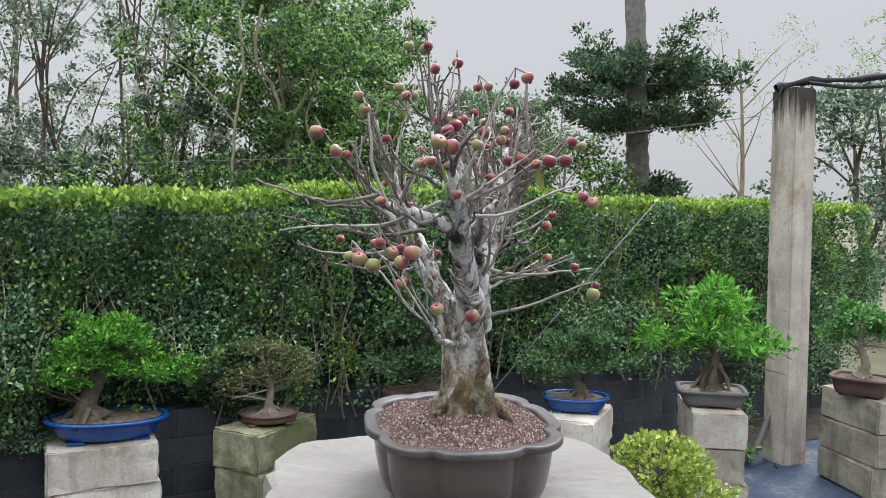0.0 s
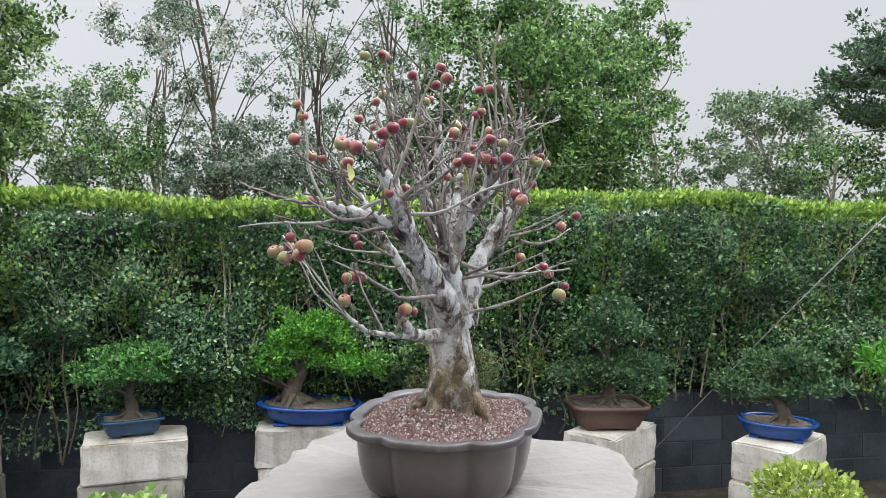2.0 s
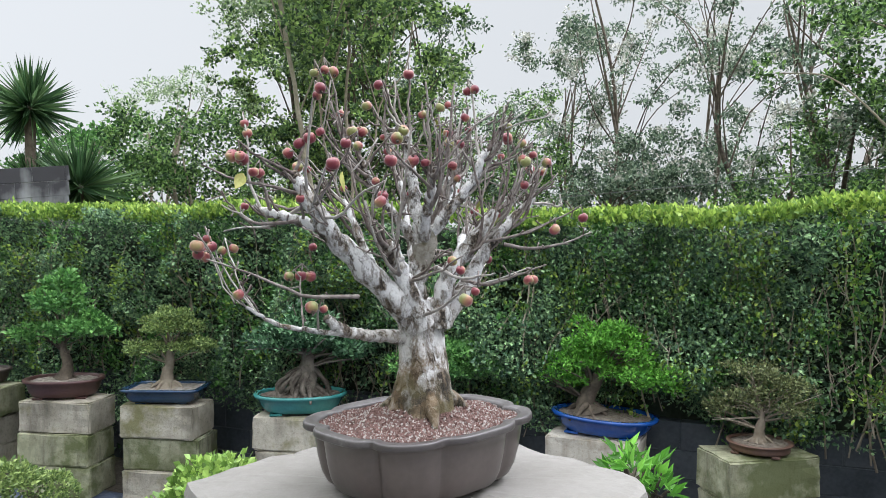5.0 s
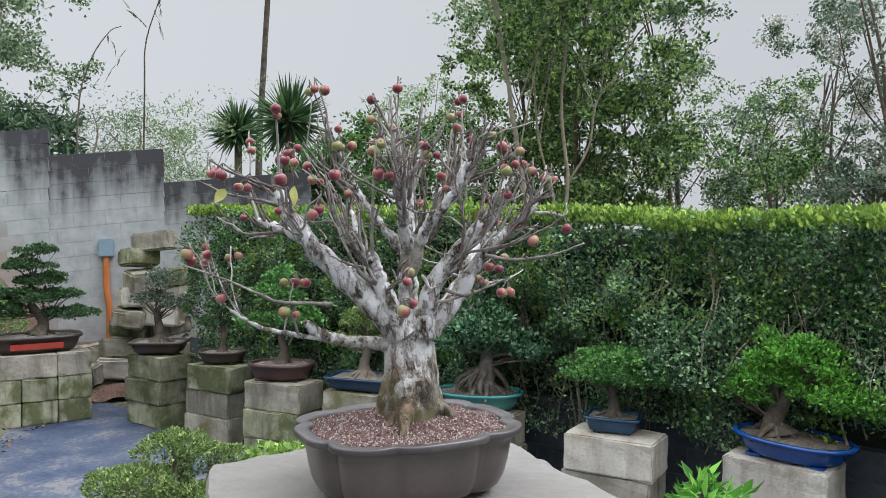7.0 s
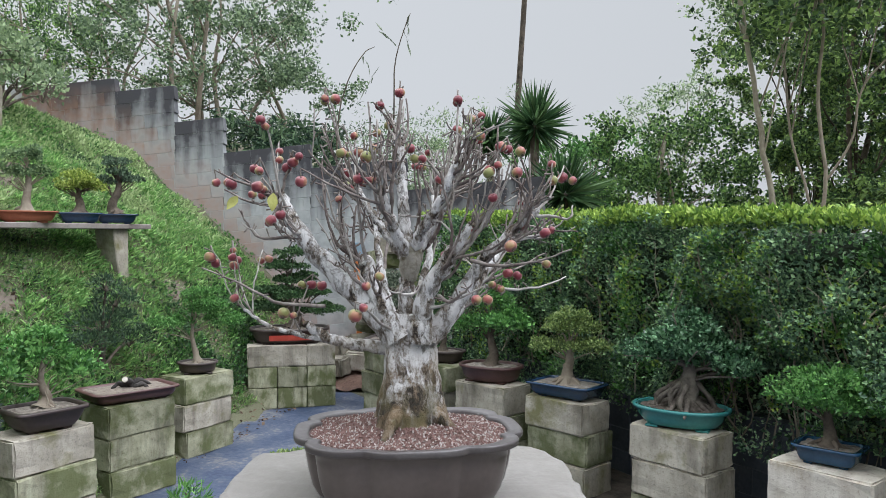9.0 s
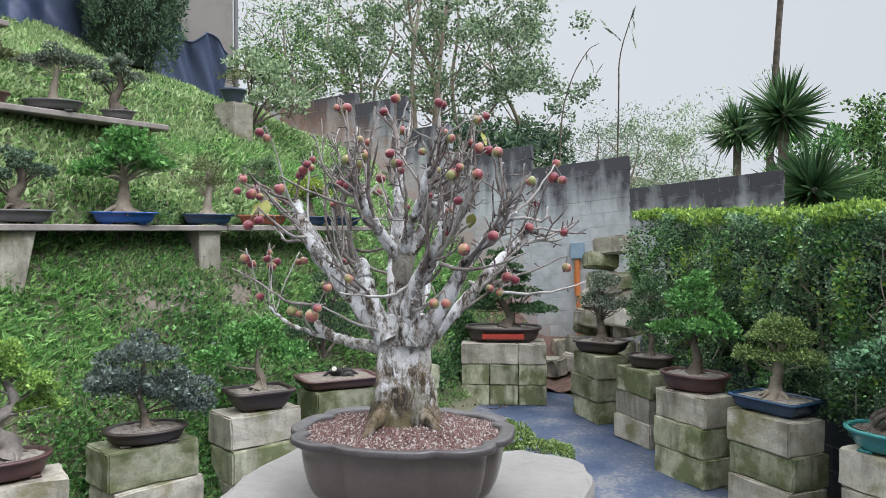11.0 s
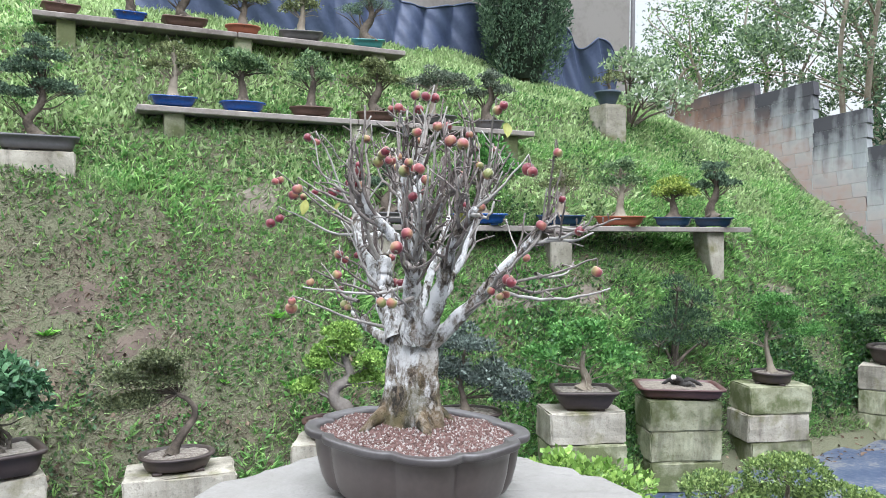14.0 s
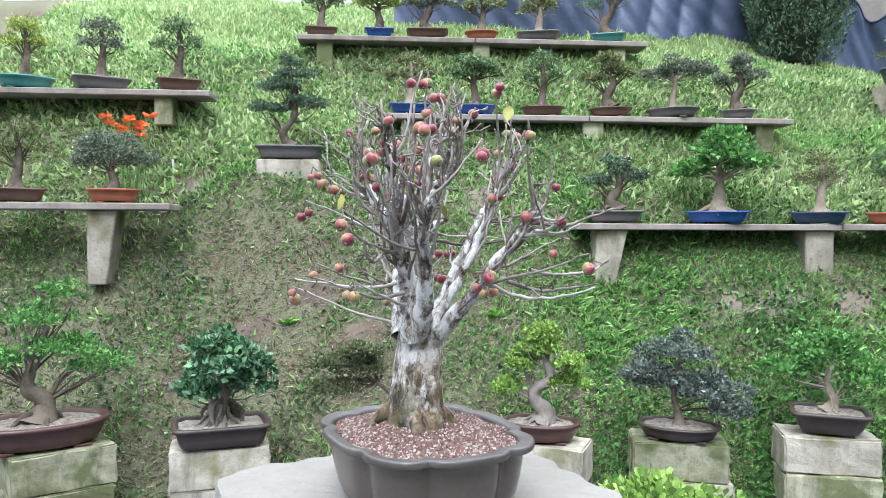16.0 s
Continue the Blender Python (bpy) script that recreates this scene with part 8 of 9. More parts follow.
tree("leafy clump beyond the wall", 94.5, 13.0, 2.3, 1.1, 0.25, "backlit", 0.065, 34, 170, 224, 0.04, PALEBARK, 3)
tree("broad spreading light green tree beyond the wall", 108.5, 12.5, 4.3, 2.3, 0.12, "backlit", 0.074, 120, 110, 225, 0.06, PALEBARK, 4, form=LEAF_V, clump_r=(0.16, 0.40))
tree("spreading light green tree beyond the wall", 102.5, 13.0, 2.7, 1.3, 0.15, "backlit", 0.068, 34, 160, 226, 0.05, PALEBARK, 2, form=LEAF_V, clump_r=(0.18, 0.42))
tree("light green tree beyond the wall", 116.5, 14.0, 2.5, 1.5, 0.12, "wood", 0.072, 26, 150, 227, 0.05, PALEBARK, 3, form=LEAF_V, clump_r=(0.18, 0.42))
tree("ferny scrub on the wall", 103.5, 9.4, 1.45, 0.75, 0.25, "pine", 0.13, 24, 110, 228, 0.04, DARKBARK, 2, clump_r=(0.2, 0.36), fall=0.3)
tree("leafy scrub on top of the bank", 121.0, 11.5, 1.7, 0.9, 0.2, "wood", 0.075, 22, 120, 229, 0.04, PALEBARK, 2)

# cypress
cyp = thing("cypress", "dense dark green conical cypress on top of the bank", "tree", pose(-5.33, -5.06, float(height(-5.33, -5.06)) - 0.05))
rng = np.random.default_rng(70)
sh = Shape()
tube(sh, [(0, 0, 0), (0, 0, 1.5), (0, 0, 3.0)], [0.07, 0.05, 0.01], 8)
part("trunk", sh.mesh("trunk", DARKBARK), None, cyp)
# the same near-black colour stands for shade inside the crown
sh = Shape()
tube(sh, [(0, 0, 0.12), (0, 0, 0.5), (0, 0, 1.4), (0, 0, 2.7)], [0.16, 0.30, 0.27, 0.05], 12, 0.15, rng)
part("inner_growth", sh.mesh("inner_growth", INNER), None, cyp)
PP, NN = [], []
for k in range(150):   # upright plumes, the outer ones leaning out
    z0 = 0.02 + 2.55 * rng.random() ** 1.15
    a = rng.uniform(0, 6.283)
    rr = 0.40 * min(1.0, (3.0 - z0) / 2.1) * min(1.0, 0.72 + z0 * 0.6) * (0.72 + 0.40 * rng.random())
    ph, pr = rng.uniform(0.32, 0.62), rng.uniform(0.055, 0.105)
    c = np.array([math.cos(a) * rr, math.sin(a) * rr, z0])
    out = np.array([math.cos(a), math.sin(a), 0]) * rng.uniform(0.10, 0.34)
    n_ = 190
    q = rng.random(n_)
    th = rng.uniform(0, 6.283, n_)
    w_ = pr * np.sin(np.pi * np.clip(0.12 + q * 0.88, 0, 1)) ** 0.7 * rng.uniform(0.55, 1.15, n_)
    PP.append(c + np.outer(q * ph, (0, 0, 1)) + np.outer(q * ph, out) + np.stack([np.cos(th) * w_, np.sin(th) * w_, 0 * q], 1))
    NN.append(np.stack([np.cos(th) * 0.5 + out[0], np.sin(th) * 0.5 + out[1], 0 * q + 0.9], 1))
V, Q = leaves(np.concatenate(PP), np.concatenate(NN), 0.042, rng, LONG_V * (1.3, 1, 1), 0.6)
tagged(part("crown", mesh_of("crown", V, Q, LEAF["cypress"]), None, cyp), kind="stuff")

# araucaria with two flat whorls
def far_at(bearing, dist):
    b = radians(bearing)
    return -math.sin(b) * dist, math.cos(b) * dist


ax, ay = far_at(-15.0, 14.0)
ar = thing("conifer", "tall ringed-bark conifer with flat whorls of dark foliage", "tree", pose(ax, ay, 0))
rng = np.random.default_rng(71)
sh = Shape()
ln = smooth_path([(0, 0, 0), (0.03, 0, 2.2), (-0.05, 0, 4.2), (-0.12, 0, 7.5)], 40)
tube(sh, ln, np.linspace(0.23, 0.17, 40) * (1 + 0.07 * (np.arange(40) % 2)), 12, 0.04, rng)
part("trunk", sh.mesh("trunk", material("ringed_bark", [(0.35, (0.03, 0.027, 0.024)), (0.6, (0.085, 0.078, 0.07)), (0.95, (0.19, 0.18, 0.165))], 0.95, 9, 50, 0.8, depth=0.02)), None, ar)
sh = Shape()
PP, NN = [], []
for zc, n_, reach in ((3.62, 15, 1.65), (4.25, 14, 1.75), (4.62, 9, 1.35), (2.2, 5, 0.8)):
    for i in range(n_):
        a = i * 6.283 / n_ + rng.uniform(-0.25, 0.25)
        d = np.array([math.cos(a), math.sin(a), 0])
        e = d * reach * rng.uniform(0.75, 1.05) + (0, 0, zc + rng.uniform(-0.25, 0.3))
        line = smooth_path([(0, 0, zc - 0.1), d * reach * 0.5 + (0, 0, zc - 0.18), e], 10)
        sh = Shape()
        tube(sh, line, np.linspace(0.04, 0.012, 10), 5)
        part("limb", sh.mesh("limb", DARKBARK), None, ar)
        for _ in range(16):
            q = line[rng.integers(3, 10)] + rng.normal(0, 1, 3) * (0.14, 0.14, 0.075) + (0, 0, 0.03)
            m_ = 48
            w_ = rng.normal(0, 0.062, (m_, 3)) * (1, 1, 0.7)
            PP.append(q + w_)
            NN.append(w_ * 6 + d * 0.3 + (0, 0, 0.3))
V, Q = leaves(np.concatenate(PP), np.concatenate(NN), 0.080, rng, NEEDLE_V * (2.6, 1, 1), 0.35)
tagged(part("crown", mesh_of("crown", V, Q, LEAF["pine"]), None, ar), kind="stuff")


# yuccas and a bare pole trunk
def yucca(label, bearing, dist, zc, r, stem, seed):
    x, y = far_at(bearing, dist)
    t = thing("yucca", label, "yucca", pose(x, y, 0))
    rng = np.random.default_rng(seed)
    sh = Shape()
    tube(sh, [(0, 0, 0), (0.05, 0, zc * 0.5), (0, 0, zc)], [stem, stem * 0.8, stem * 0.8], 8, 0.06, rng)
    part("trunk", sh.mesh("trunk", DARKBARK), None, t)
    n_ = 260
    th = rng.uniform(0, 6.28, n_)
    ph = rng.uniform(-1.0, 1.4, n_)
    d = np.stack([np.cos(th) * np.cos(ph), np.sin(th) * np.cos(ph), np.sin(ph)], 1)
    P = np.tile((0, 0, zc), (n_, 1)) + d * 0.05
    V, Q = leaves(P, d, r, rng, NEEDLE_V * (0.55, 1, 1.5), 0.04, 0.2)
    part("leaf_rosette", mesh_of("leaf_rosette", V, Q, LEAF["dark"]), None, t)


yucca("tall spiky yucca beyond the wall", 82.1, 11.4, 3.40, 0.62, 0.10, 80)
yucca("spiky yucca beyond the wall", 85.8, 14.0, 3.5, 0.55, 0.09, 81)
yucca("spiky yucca behind the hedge", 79.4, 9.6, 2.20, 0.62, 0.09, 82)
yucca("spiky yucca behind the hedge", 81.8, 11.5, 2.3, 0.5, 0.09, 83)
x, y = far_at(83.9, 17.6)
pl = thing("bare_trunk", "tall thin bare grey trunk", "tree", pose(x, y, 0))
sh = Shape()
tube(sh, smooth_path([(0, 0, 0), (0.0, -0.05, 3), (0.0, 0.10, 6), (0.0, 0.35, 10.5)], 16), np.linspace(0.095, 0.055, 16), 8, 0.05, rng)
part("trunk", sh.mesh("trunk", DARKBARK), None, pl)

# ---- grass on the bank ----
rng = np.random.default_rng(90)
BARE = [(-3.25, -2.92, 0.22), (-2.97, -3.0, 0.12), (-3.81, -2.84, 0.16), (-1.59, -3.91, 0.19), (0.33, -4.37, 0.14), (-4.9, -3.4, 0.2), (-4.3, -3.5, 0.14), (-5.83, -2.38, 0.22), (-0.62, -3.45, 0.15), (-0.40, -3.68, 0.18), (0.02, -3.62, 0.16)]
PALEEARTH = material("pale_bare_earth", [(0.40, (0.060, 0.048, 0.036)), (0.62, (0.115, 0.094, 0.072)), (0.95, (0.19, 0.16, 0.128))], 0.95, 9, 60, 0.9, depth=0.012)
BROWNEARTH = material("brown_bare_earth", [(0.40, (0.034, 0.025, 0.019)), (0.62, (0.074, 0.055, 0.042)), (0.95, (0.13, 0.10, 0.078))], 0.95, 9, 60, 0.9, depth=0.012)
for px, py, pr in BARE:   # earth showing through where the grass is worn away
    a = np.arange(28) * 2 * np.pi / 28
    edge = 1 + 0.22 * np.sin(2 * a + px * 9) + 0.14 * np.sin(5 * a + py * 7) + rng.normal(0, 0.07, 28)
    V = [(px, py, float(height(px, py)) + 0.006)]
    for k in (0.35, 0.7, 1.0):
        x, y = px + np.cos(a) * pr * 1.15 * k * edge, py + np.sin(a) * pr * 0.36 * k * edge
        V += list(zip(x, y, height(x, y) + (0.006 if k < 1 else -0.012)))
    sh = Shape()
    sh.add(np.array(V), [(1 + r * 28 + i, 1 + r * 28 + (i + 1) % 28, 29 + r * 28 + (i + 1) % 28, 29 + r * 28 + i) for r in range(2) for i in range(28)], [(0, 1 + (i + 1) % 28, 1 + i) for i in range(28)])
    part("bare_patch", sh.mesh("bare_patch", BROWNEARTH if -1 < px < 0.2 else PALEEARTH), None, ground, "worn patch of bare earth")
nG = 560000
t_, s_ = rng.uniform(-3.4, 8.4, nG), 2.76 + 6.4 * rng.random(nG) ** 1.3
gx, gy = -0.971 * t_ + UX * s_, 0.238 * t_ + UY * s_
thick = 0.58 * blotch(gx, gy, 0.75, 1) + 0.27 * blotch(gx, gy, 0.26, 2) + 0.15 * blotch(gx, gy, 0.09, 3)
bare = np.clip((gx + 2.1) * 0.9, 0, 1) * np.clip((4.15 - s_) * 2.0, 0, 1) * np.clip(1.75 - 1.5 * blotch(gx, gy, 0.5, 9), 0.2, 1)
upper = np.clip((s_ - 3.7) * 1.6, 0, 1)
cover = np.clip((thick - 0.30) * 4.2 + 0.45 * upper, 0.22 + 0.50 * upper, 1) * (1 - 0.80 * bare)
for px, py, pr in BARE:   # worn patches
    cover = cover * (1 - 0.8 * np.exp(-(((gx - px) / (pr * 1.2)) ** 2 + ((gy - py) / (pr * 0.45)) ** 2) ** 1.5))
edge_ = -7.74 + 0.22 * (blotch(gx, gy, 0.3, 12) - 0.5)
toe = 2.78 + 0.24 * np.clip((-gx - 3.8) / 0.8, 0, 1)
keep = (rng.random(nG) < cover) & (s_ > toe) & (gx > edge_) & ((gx > -6.9) | (gy < -1.66))
gx, gy, s_, thick, bare, upper = gx[keep], gy[keep], s_[keep], thick[keep], bare[keep], upper[keep]
P = np.stack([gx, gy, height(gx, gy) - 0.004], 1)
N = np.tile((-UX * 0.35, -UY * 0.35, 0.7), (len(P), 1))
isdry = rng.random(len(P)) < 0.04 + 0.45 * bare
grass = thing("grass", "uneven green grass on the bank", "grass", kind="stuff")
fresh = (~isdry) & (rng.random(len(P)) < np.clip((0.6 * blotch(gx, gy, 0.55, 4) + 0.4 * blotch(gx, gy, 0.2, 5) - 0.40) * 4.0, 0.05, 0.95) * (1 - 0.35 * upper) * (1 - 0.8 * bare))
m_ = (~isdry) & (~fresh)
near = m_ & (upper < 0.6)
V, Q = leaves(P[near], N[near], 0.036, rng, BLADE_V * (2.0, 1, 1), 0.6, 0.6)
part("blades", mesh_of("blades", V, Q, LEAF["shortgrass"]), None, grass)
far = m_ & (upper >= 0.6) & (rng.random(len(P)) < 0.78)
V, Q = leaves(P[far], N[far], 0.051, rng, BLADE_V * (2.6, 1, 1), 0.6, 0.6)
part("upper_blades", mesh_of("upper_blades", V, Q, LEAF["grass"]), None, grass, "paler grass higher up")
V, Q = leaves(P[fresh], N[fresh], 0.038, rng, BLADE_V * (1.9, 1, 1), 0.6, 0.6)
part("fresh_blades", mesh_of("fresh_blades", V, Q, LEAF["lush"]), None, grass, "bright fresh grass")
V, Q = leaves(P[isdry], N[isdry] * (1, 1, 0.4), 0.046, rng, BLADE_V, 0.8, 0.5)
part("dry_blades", mesh_of("dry_blades", V, Q, LEAF["straw"]), None, grass)
# low thatch of thin old and young blades lying against the slope
nH = 260000
t_, s_ = rng.uniform(-3.0, 7.6, nH), 2.78 + 2.6 * rng.random(nH) ** 1.15
gx, gy = -0.971 * t_ + UX * s_, 0.238 * t_ + UY * s_
worn = np.clip((gx + 1.9) * 0.9, 0, 1) * np.clip((4.2 - s_) * 2.5, 0, 1)
keep = (gx > -7.6) & ((gx > -6.9) | (gy < -1.66)) & (s_ > 2.78 + 0.24 * np.clip((-gx - 3.8) / 0.8, 0, 1)) & (rng.random(nH) < (0.35 + 0.65 * blotch(gx, gy, 0.16, 41)) * (1 - 0.35 * worn * blotch(gx, gy, 0.35, 42)))
for px, py, pr in BARE:
    keep &= rng.random(nH) > 0.6 * np.exp(-(((gx - px) / (pr * 1.2)) ** 2 + ((gy - py) / (pr * 0.45)) ** 2) ** 1.5)
gx, gy = gx[keep], gy[keep]
P = np.stack([gx, gy, height(gx, gy) + rng.uniform(0.0, 0.012, len(gx))], 1)
old = rng.random(len(P)) < 0.16 + 0.48 * worn[keep]
N = rng.normal(0, 1, (len(P), 3)) * (0.8, 0.4, 0.2) + np.array([0, 0.55, 0.25])
for pick, leafkind, name in ((old, "thatch", "thatch"), (~old, "lowgrass", "low_blades")):
    V, Q = leaves(P[pick], N[pick], 0.040, rng, BLADE_V * (0.75, 1, 1), 0.35, 0.5)
    part(name, mesh_of(name, V, Q, LEAF[leafkind]), None, grass)
# arching tufts of broader blades
nT = 7000
t_, s_ = rng.uniform(-2.6, 7.4, nT), 2.85 + 2.0 * rng.random(nT) ** 1.1
gx, gy = -0.971 * t_ + UX * s_, 0.238 * t_ + UY * s_
keep = (rng.random(nT) < np.clip((blotch(gx, gy, 0.7, 14) - 0.38) * 4.5, 0.02, 1) * np.where((gx > -1.0) & (s_ < 4.1), 0.06, 1.0)) & (gx > -7.4) & ((gx > -6.8) | (gy < -1.95))
keep &= s_ > 2.85 + 0.24 * np.clip((-gx - 3.8) / 0.8, 0, 1)
for px, py, pr in BARE:
    keep &= ((gx - px) / (pr * 1.2)) ** 2 + ((gy - py) / (pr * 0.45)) ** 2 > 1
gx, gy = gx[keep], gy[keep]
k = np.repeat(np.arange(len(gx)), 18)
a = rng.uniform(0, 6.283, len(k))
P = np.stack([gx[k] + 0.022 * np.cos(a), gy[k] + 0.022 * np.sin(a), 0 * a], 1)
P[:, 2] = height(P[:, 0], P[:, 1]) + 0.004
N = np.stack([0.75 * np.cos(a), 0.75 * np.sin(a) + 0.25, np.full(len(a), 0.65)], 1)
V, Q = leaves(P, N, 0.068, rng, NEEDLE_V * (0.85, 1, 1) + np.array([(0, 0, 0), (0, 0.12, 0.10), (0, 0, -0.12), (0, 0.12, 0.10)]), 0.28, 0.45)
part("tufts", mesh_of("tufts", V, Q, LEAF["lush"]), None, grass, "arching tufts of broad grass")
# single leafy rosettes on the barer ground
for i in range(9):
    t0, s0 = rng.uniform(-1.6, 2.2), rng.uniform(2.95, 4.0)
    x0, y0 = -0.971 * t0 + UX * s0, 0.238 * t0 + UY * s0
    w = thing("weed", "small fresh green rosette weed on the bare bank", "weed", pose(x0, y0, float(height(x0, y0)) + 0.004), "rosette weeds")
    a = np.arange(11) * 6.283 / 11 + rng.uniform(0, 1)
    V, Q = leaves(np.zeros((11, 3)), np.stack([np.cos(a) * 0.8, np.sin(a) * 0.8 + 0.25, np.full(11, 0.5)], 1), rng.uniform(0.045, 0.075), rng, LONG_V, 0.16, 0.3)
    part("rosette", mesh_of("rosette", V, Q, LEAF["bright"]), None, w)
# clover and small broad weeds among the grass
nW = 90000
t_, s_ = rng.uniform(-3.0, 7.4, nW), 2.8 + 3.0 * rng.random(nW) ** 1.3
gx, gy = -0.971 * t_ + UX * s_, 0.238 * t_ + UY * s_
keep = rng.random(nW) < np.clip((blotch(gx, gy, 0.24, 7) - 0.48) * 4, 0.0, 1)
keep &= s_ > 2.8 + 0.26 * np.clip((-gx - 3.8) / 0.8, 0, 1)
for px, py, pr in BARE:
    keep &= ((gx - px) / (pr * 1.15)) ** 2 + ((gy - py) / (pr * 0.4)) ** 2 > 1
gx, gy = gx[keep], gy[keep]
P = np.stack([gx, gy, height(gx, gy) + rng.uniform(0.0, 0.06, len(gx))], 1)
clover = thing("ground_cover", "small broad-leaved weeds among the grass", "weeds", kind="stuff")
low_dark = blotch(gx, gy, 0.6, 8) > 0.66
V, Q = leaves(P[~low_dark], np.tile((0.1, 0.4, 0.5), (int((~low_dark).sum()), 1)), 0.026, rng, LEAF_V, 0.7)
part("leaves", mesh_of("leaves", V, Q, LEAF["green"]), None, clover)
V, Q = leaves(P[low_dark], np.tile((0.1, 0.4, 0.5), (int(low_dark.sum()), 1)), 0.028, rng, LEAF_V, 0.7)
part("dark_leaves", mesh_of("dark_leaves", V, Q, LEAF["dark"]), None, clover)
# dead leaves lying about
nW = 3500
t_, s_ = rng.uniform(-3.0, 6.0, nW), 2.7 + 1.9 * rng.random(nW) ** 1.4
gx, gy = -0.971 * t_ + UX * s_, 0.238 * t_ + UY * s_
P = np.stack([gx, gy, height(gx, gy) + 0.012], 1)
V, Q = leaves(P, np.tile((0.0, 0.7, -0.5), (nW, 1)), 0.034, rng, LEAF_V, 0.8)
fallen = thing("dead_leaves", "brown dead leaves scattered on the bank", "leaf litter", kind="stuff")
part("leaves", mesh_of("leaves", V, Q, LEAF["deadleaf"]), None, fallen)
# leafy weeds and low bushes along the foot of the bank
nW = 52000
t_, s_ = rng.uniform(0.6, 7.4, nW), rng.uniform(2.84, 3.75, nW)
gx, gy = -0.971 * t_ + UX * s_, 0.238 * t_ + UY * s_
tall = np.clip((blotch(gx, gy, 0.45, 11) - 0.30) * 1.1, 0, 1) * np.clip((t_ - 0.8) / 2.2, 0.1, 1.25) * np.clip((3.75 - s_) * 3, 0, 1)
keep = (rng.random(nW) < 0.10 + 2.0 * tall) & (gx > -6.8) & (s_ > 2.84 + 0.26 * np.clip((-gx - 3.8) / 0.8, 0, 1))
gx, gy, tall = gx[keep], gy[keep], tall[keep]
P = np.stack([gx, gy, height(gx, gy) + 0.42 * tall * rng.random(len(gx)) ** 0.6], 1)
# darker weeds towards the wall, with shade of the bank's foot in their colour
far = rng.random(len(P)) < np.clip((-gx - 2.0) * 0.4, 0.15, 0.8)
weeds = thing("weeds", "leafy green weeds along the foot of the bank", "weeds", kind="stuff")
V, Q = leaves(P[~far], np.tile((0.1, 0.35, 0.7), (int((~far).sum()), 1)), 0.040, rng, LEAF_V, 0.6)
part("leaves", mesh_of("leaves", V, Q, LEAF["green"]), None, weeds)
V, Q = leaves(P[far], np.tile((0.1, 0.35, 0.7), (int(far.sum()), 1)), 0.036, rng, LEAF_V, 0.6)
part("dark_leaves", mesh_of("dark_leaves", V, Q, LEAF["dark"]), None, weeds)

# thin bare saplings with a few hanging leaves, beyond the wall
for label, line, bits in (("thin bare sapling with drooping dry leaves", [(-8.7, -0.60, 0.0), (-8.7, -0.552, 3.17), (-8.7, -0.539, 3.84), (-8.7, -0.415, 4.30), (-8.7, -0.346, 4.48)], [((-8.7, -0.44, 4.28), (0, 0.10, -0.30)), ((-8.7, -0.36, 4.46), (0, -0.02, -0.26)), ((-8.7, -0.52, 4.05), (0, -0.22, 0.25))]),
                          ("thin bare sapling with drooping dry leaves", [(-8.7, -1.30, 0.0), (-8.7, -1.283, 2.76), (-8.7, -1.168, 3.53), (-8.7, -0.95, 3.95), (-8.7, -0.80, 4.05)], [((-8.7, -0.74, 3.80), (0, -0.20, -0.33)), ((-8.7, -1.04, 3.42), (0, -0.06, -0.10)), ((-8.7, -0.95, 3.94), (0, 0.10, -0.2))])):
    o = thing("sapling", label, "sapling")
    sh = Shape()
    tube(sh, smooth_path(line, 16), np.linspace(0.012, 0.004, 16), 6)
    part("stem", sh.mesh("stem", DARKBARK), None, o)
    for p, d in bits:
        d = np.array(d, float)
        l = float(np.linalg.norm(d))
        V, Q = leaves(np.array([p]) + np.outer(np.linspace(0, 0.8, 5), d), np.tile(d / l, (5, 1)), l * 0.42, rng, NEEDLE_V, 0.25)
        part("leaf", mesh_of("leaf", V, Q, LEAF["grey"]), None, o)

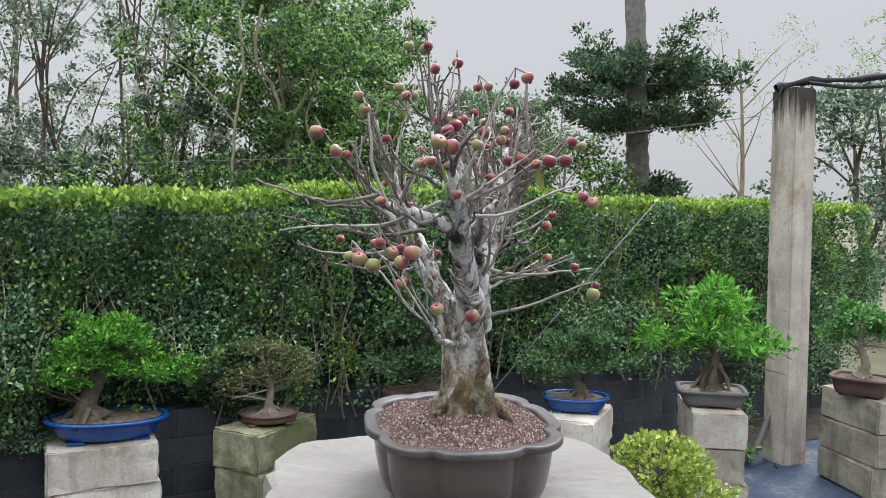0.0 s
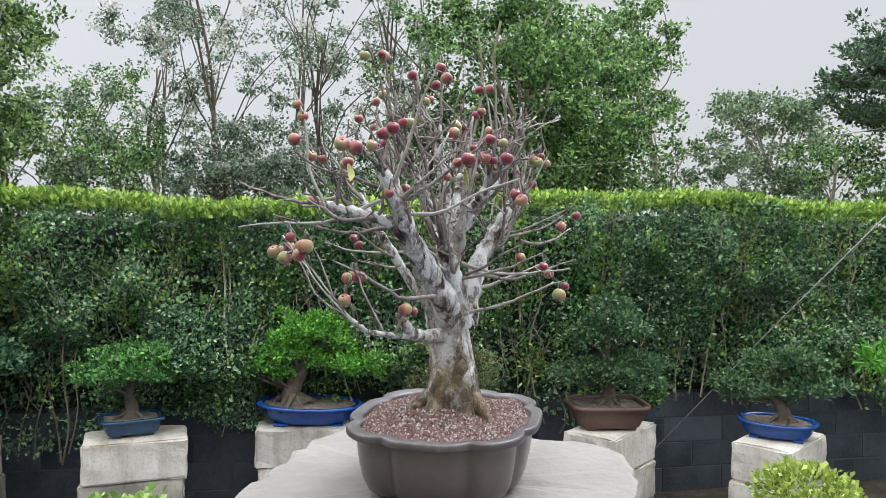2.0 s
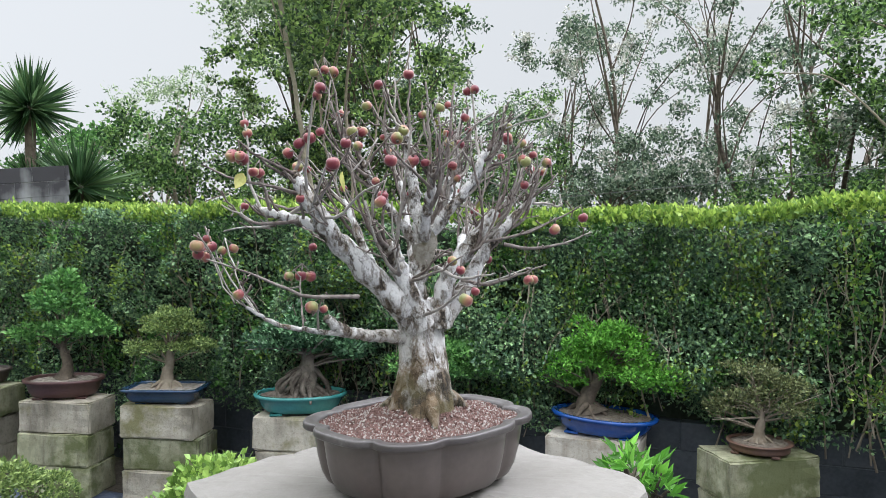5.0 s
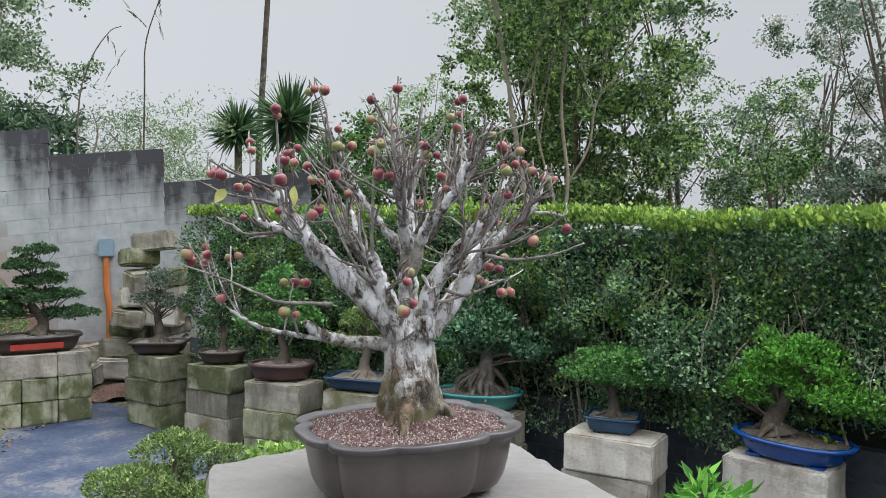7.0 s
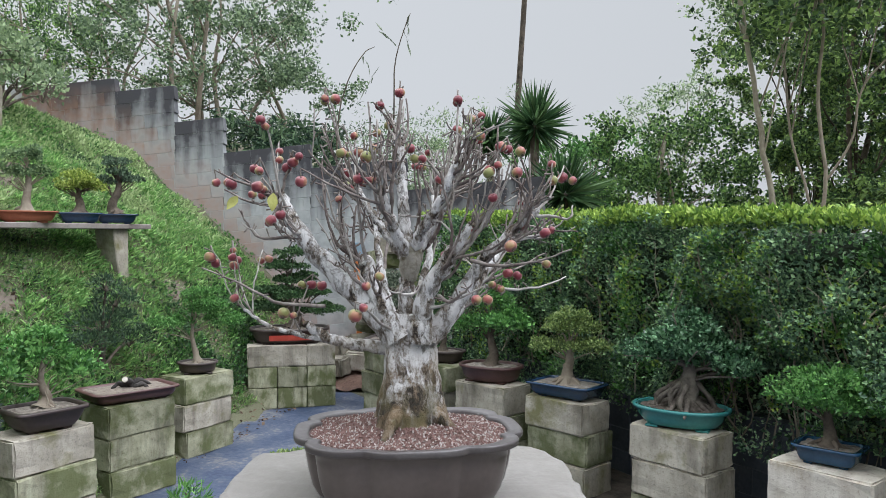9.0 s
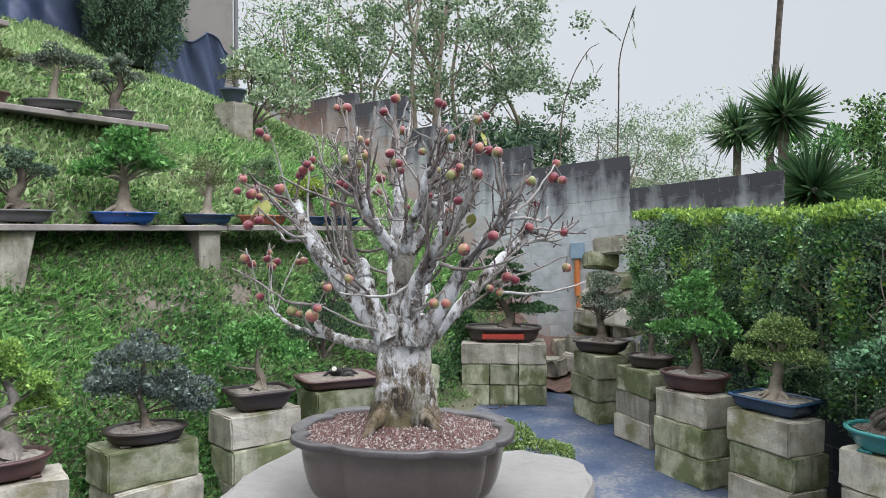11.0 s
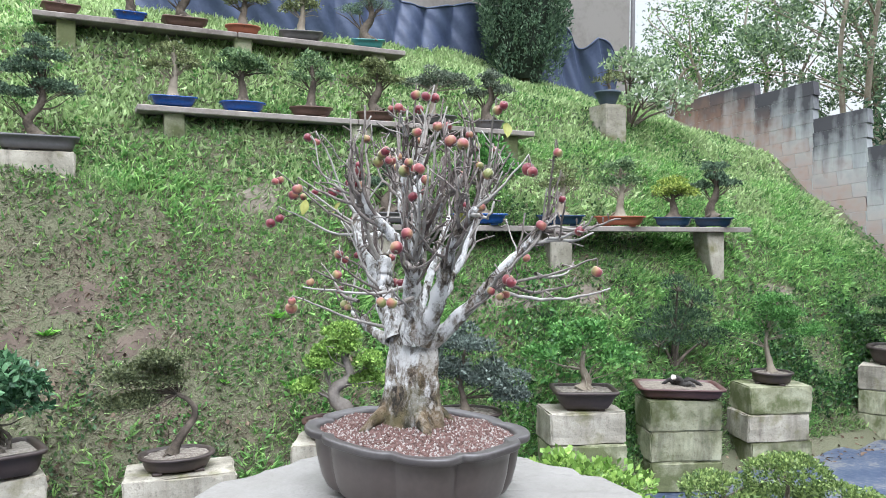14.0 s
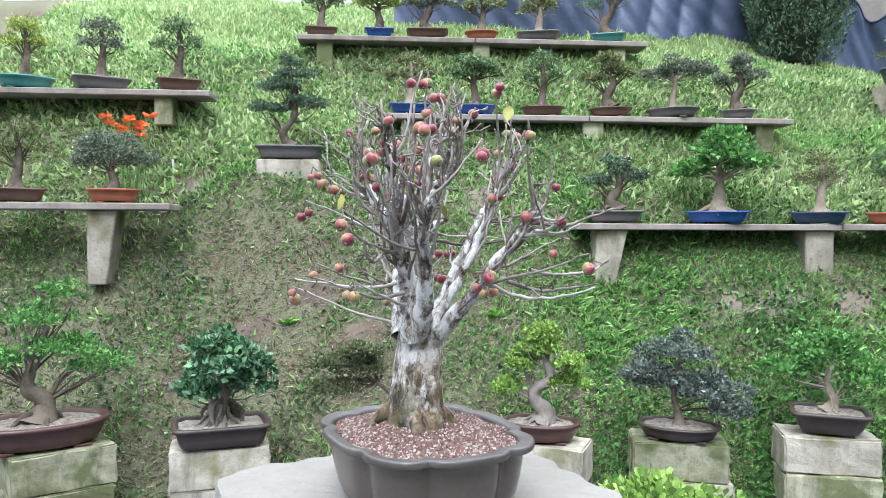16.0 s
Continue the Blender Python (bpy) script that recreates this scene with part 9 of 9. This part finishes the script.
# ---- small things ----
flowers = thing("flowers", "orange-red flowers behind the terracotta pot", "flowers", pose(0.80, -4.36, float(height(0.80, -4.36)) - 0.01))
PETAL = leaf_material("orange_petal", (0.55, 0.09, 0.03), (0.70, 0.14, 0.04), (0.80, 0.22, 0.07), 0.6, 0.3)
for i in range(11):
    sh = Shape()
    p = np.array([rng.uniform(-0.20, 0.10), rng.uniform(-0.05, 0.05), rng.uniform(0.50, 0.66)])
    tube(sh, smooth_path([(p[0] * 0.6, p[1], 0), (p[0] * 0.9, p[1], p[2] * 0.6), p], 6), [0.003] * 6, 5)
    st = part("stalk", sh.mesh("stalk", LEAF["green"]), None, flowers)
    th = np.arange(9) * 6.283 / 9
    d = np.stack([np.cos(th), np.sin(th), np.full(9, 0.5)], 1)
    V, Q = leaves(np.tile(p, (9, 1)), d, 0.052, rng, LEAF_V, 0.15)
    part("flower_head", mesh_of("flower_head", V, Q, PETAL), None, st, "orange-red flower")
stake = thing("stake", "small white plastic plant stake in the grass", "stake", pose(0.47, -4.45, float(height(0.47, -4.45)) - 0.02, 4, 3, 0))
bm = bmesh.new()
bmesh.ops.create_cube(bm, size=1, matrix=Matrix.Translation((0, 0, 0.06)) @ Matrix.Diagonal((0.016, 0.004, 0.14, 1)))
bmesh.ops.bevel(bm, geom=bm.edges[:], offset=0.0015, segments=1, affect="EDGES")
part("blade", bm, material("white_plastic", [(0.3, (0.35, 0.35, 0.33)), (0.9, (0.50, 0.50, 0.48))], 0.5, 9, 60, 0.1), stake)
pipe = thing("pipe", "grey plastic pipe leaning at the foot of the post", "pipe")
sh = Shape()
tube(sh, smooth_path([(2.05, 3.95, 0.02), (2.15, 4.0, 0.16), (2.24, 4.06, 0.34)], 8), [0.022] * 8, 10)
part("tube", sh.mesh("tube", GREYPOT), None, pipe)
rose = thing("flower", "small crimson flower on a leafy stem by the post", "flower", pose(1.98, 3.95, 0.01))
sh = Shape()
tube(sh, smooth_path([(0, 0, 0), (0.02, 0, 0.1), (0.01, 0, 0.24)], 6), [0.004] * 6, 5)
part("stalk", sh.mesh("stalk", LEAF["green"]), None, rose)
V, Q = leaves(np.tile((0.01, 0, 0.25), (26, 1)), rng.normal(0, 1, (26, 3)) + (0, 0, 0.4), 0.045, rng, LEAF_V, 0.2)
part("flower_head", mesh_of("flower_head", V, Q, leaf_material("crimson_petal", (0.30, 0.01, 0.05), (0.42, 0.02, 0.09), (0.55, 0.05, 0.15), 0.6, 0.3)), None, rose, "crimson petals")
V, Q = leaves(rng.normal(0, 1, (90, 3)) * (0.08, 0.08, 0.04) + (0, 0, 0.09), rng.normal(0, 1, (90, 3)) + (0, 0, 0.6), 0.05, rng, LEAF_V, 0.3)
part("leaves", mesh_of("leaves", V, Q, LEAF["green"]), None, rose)
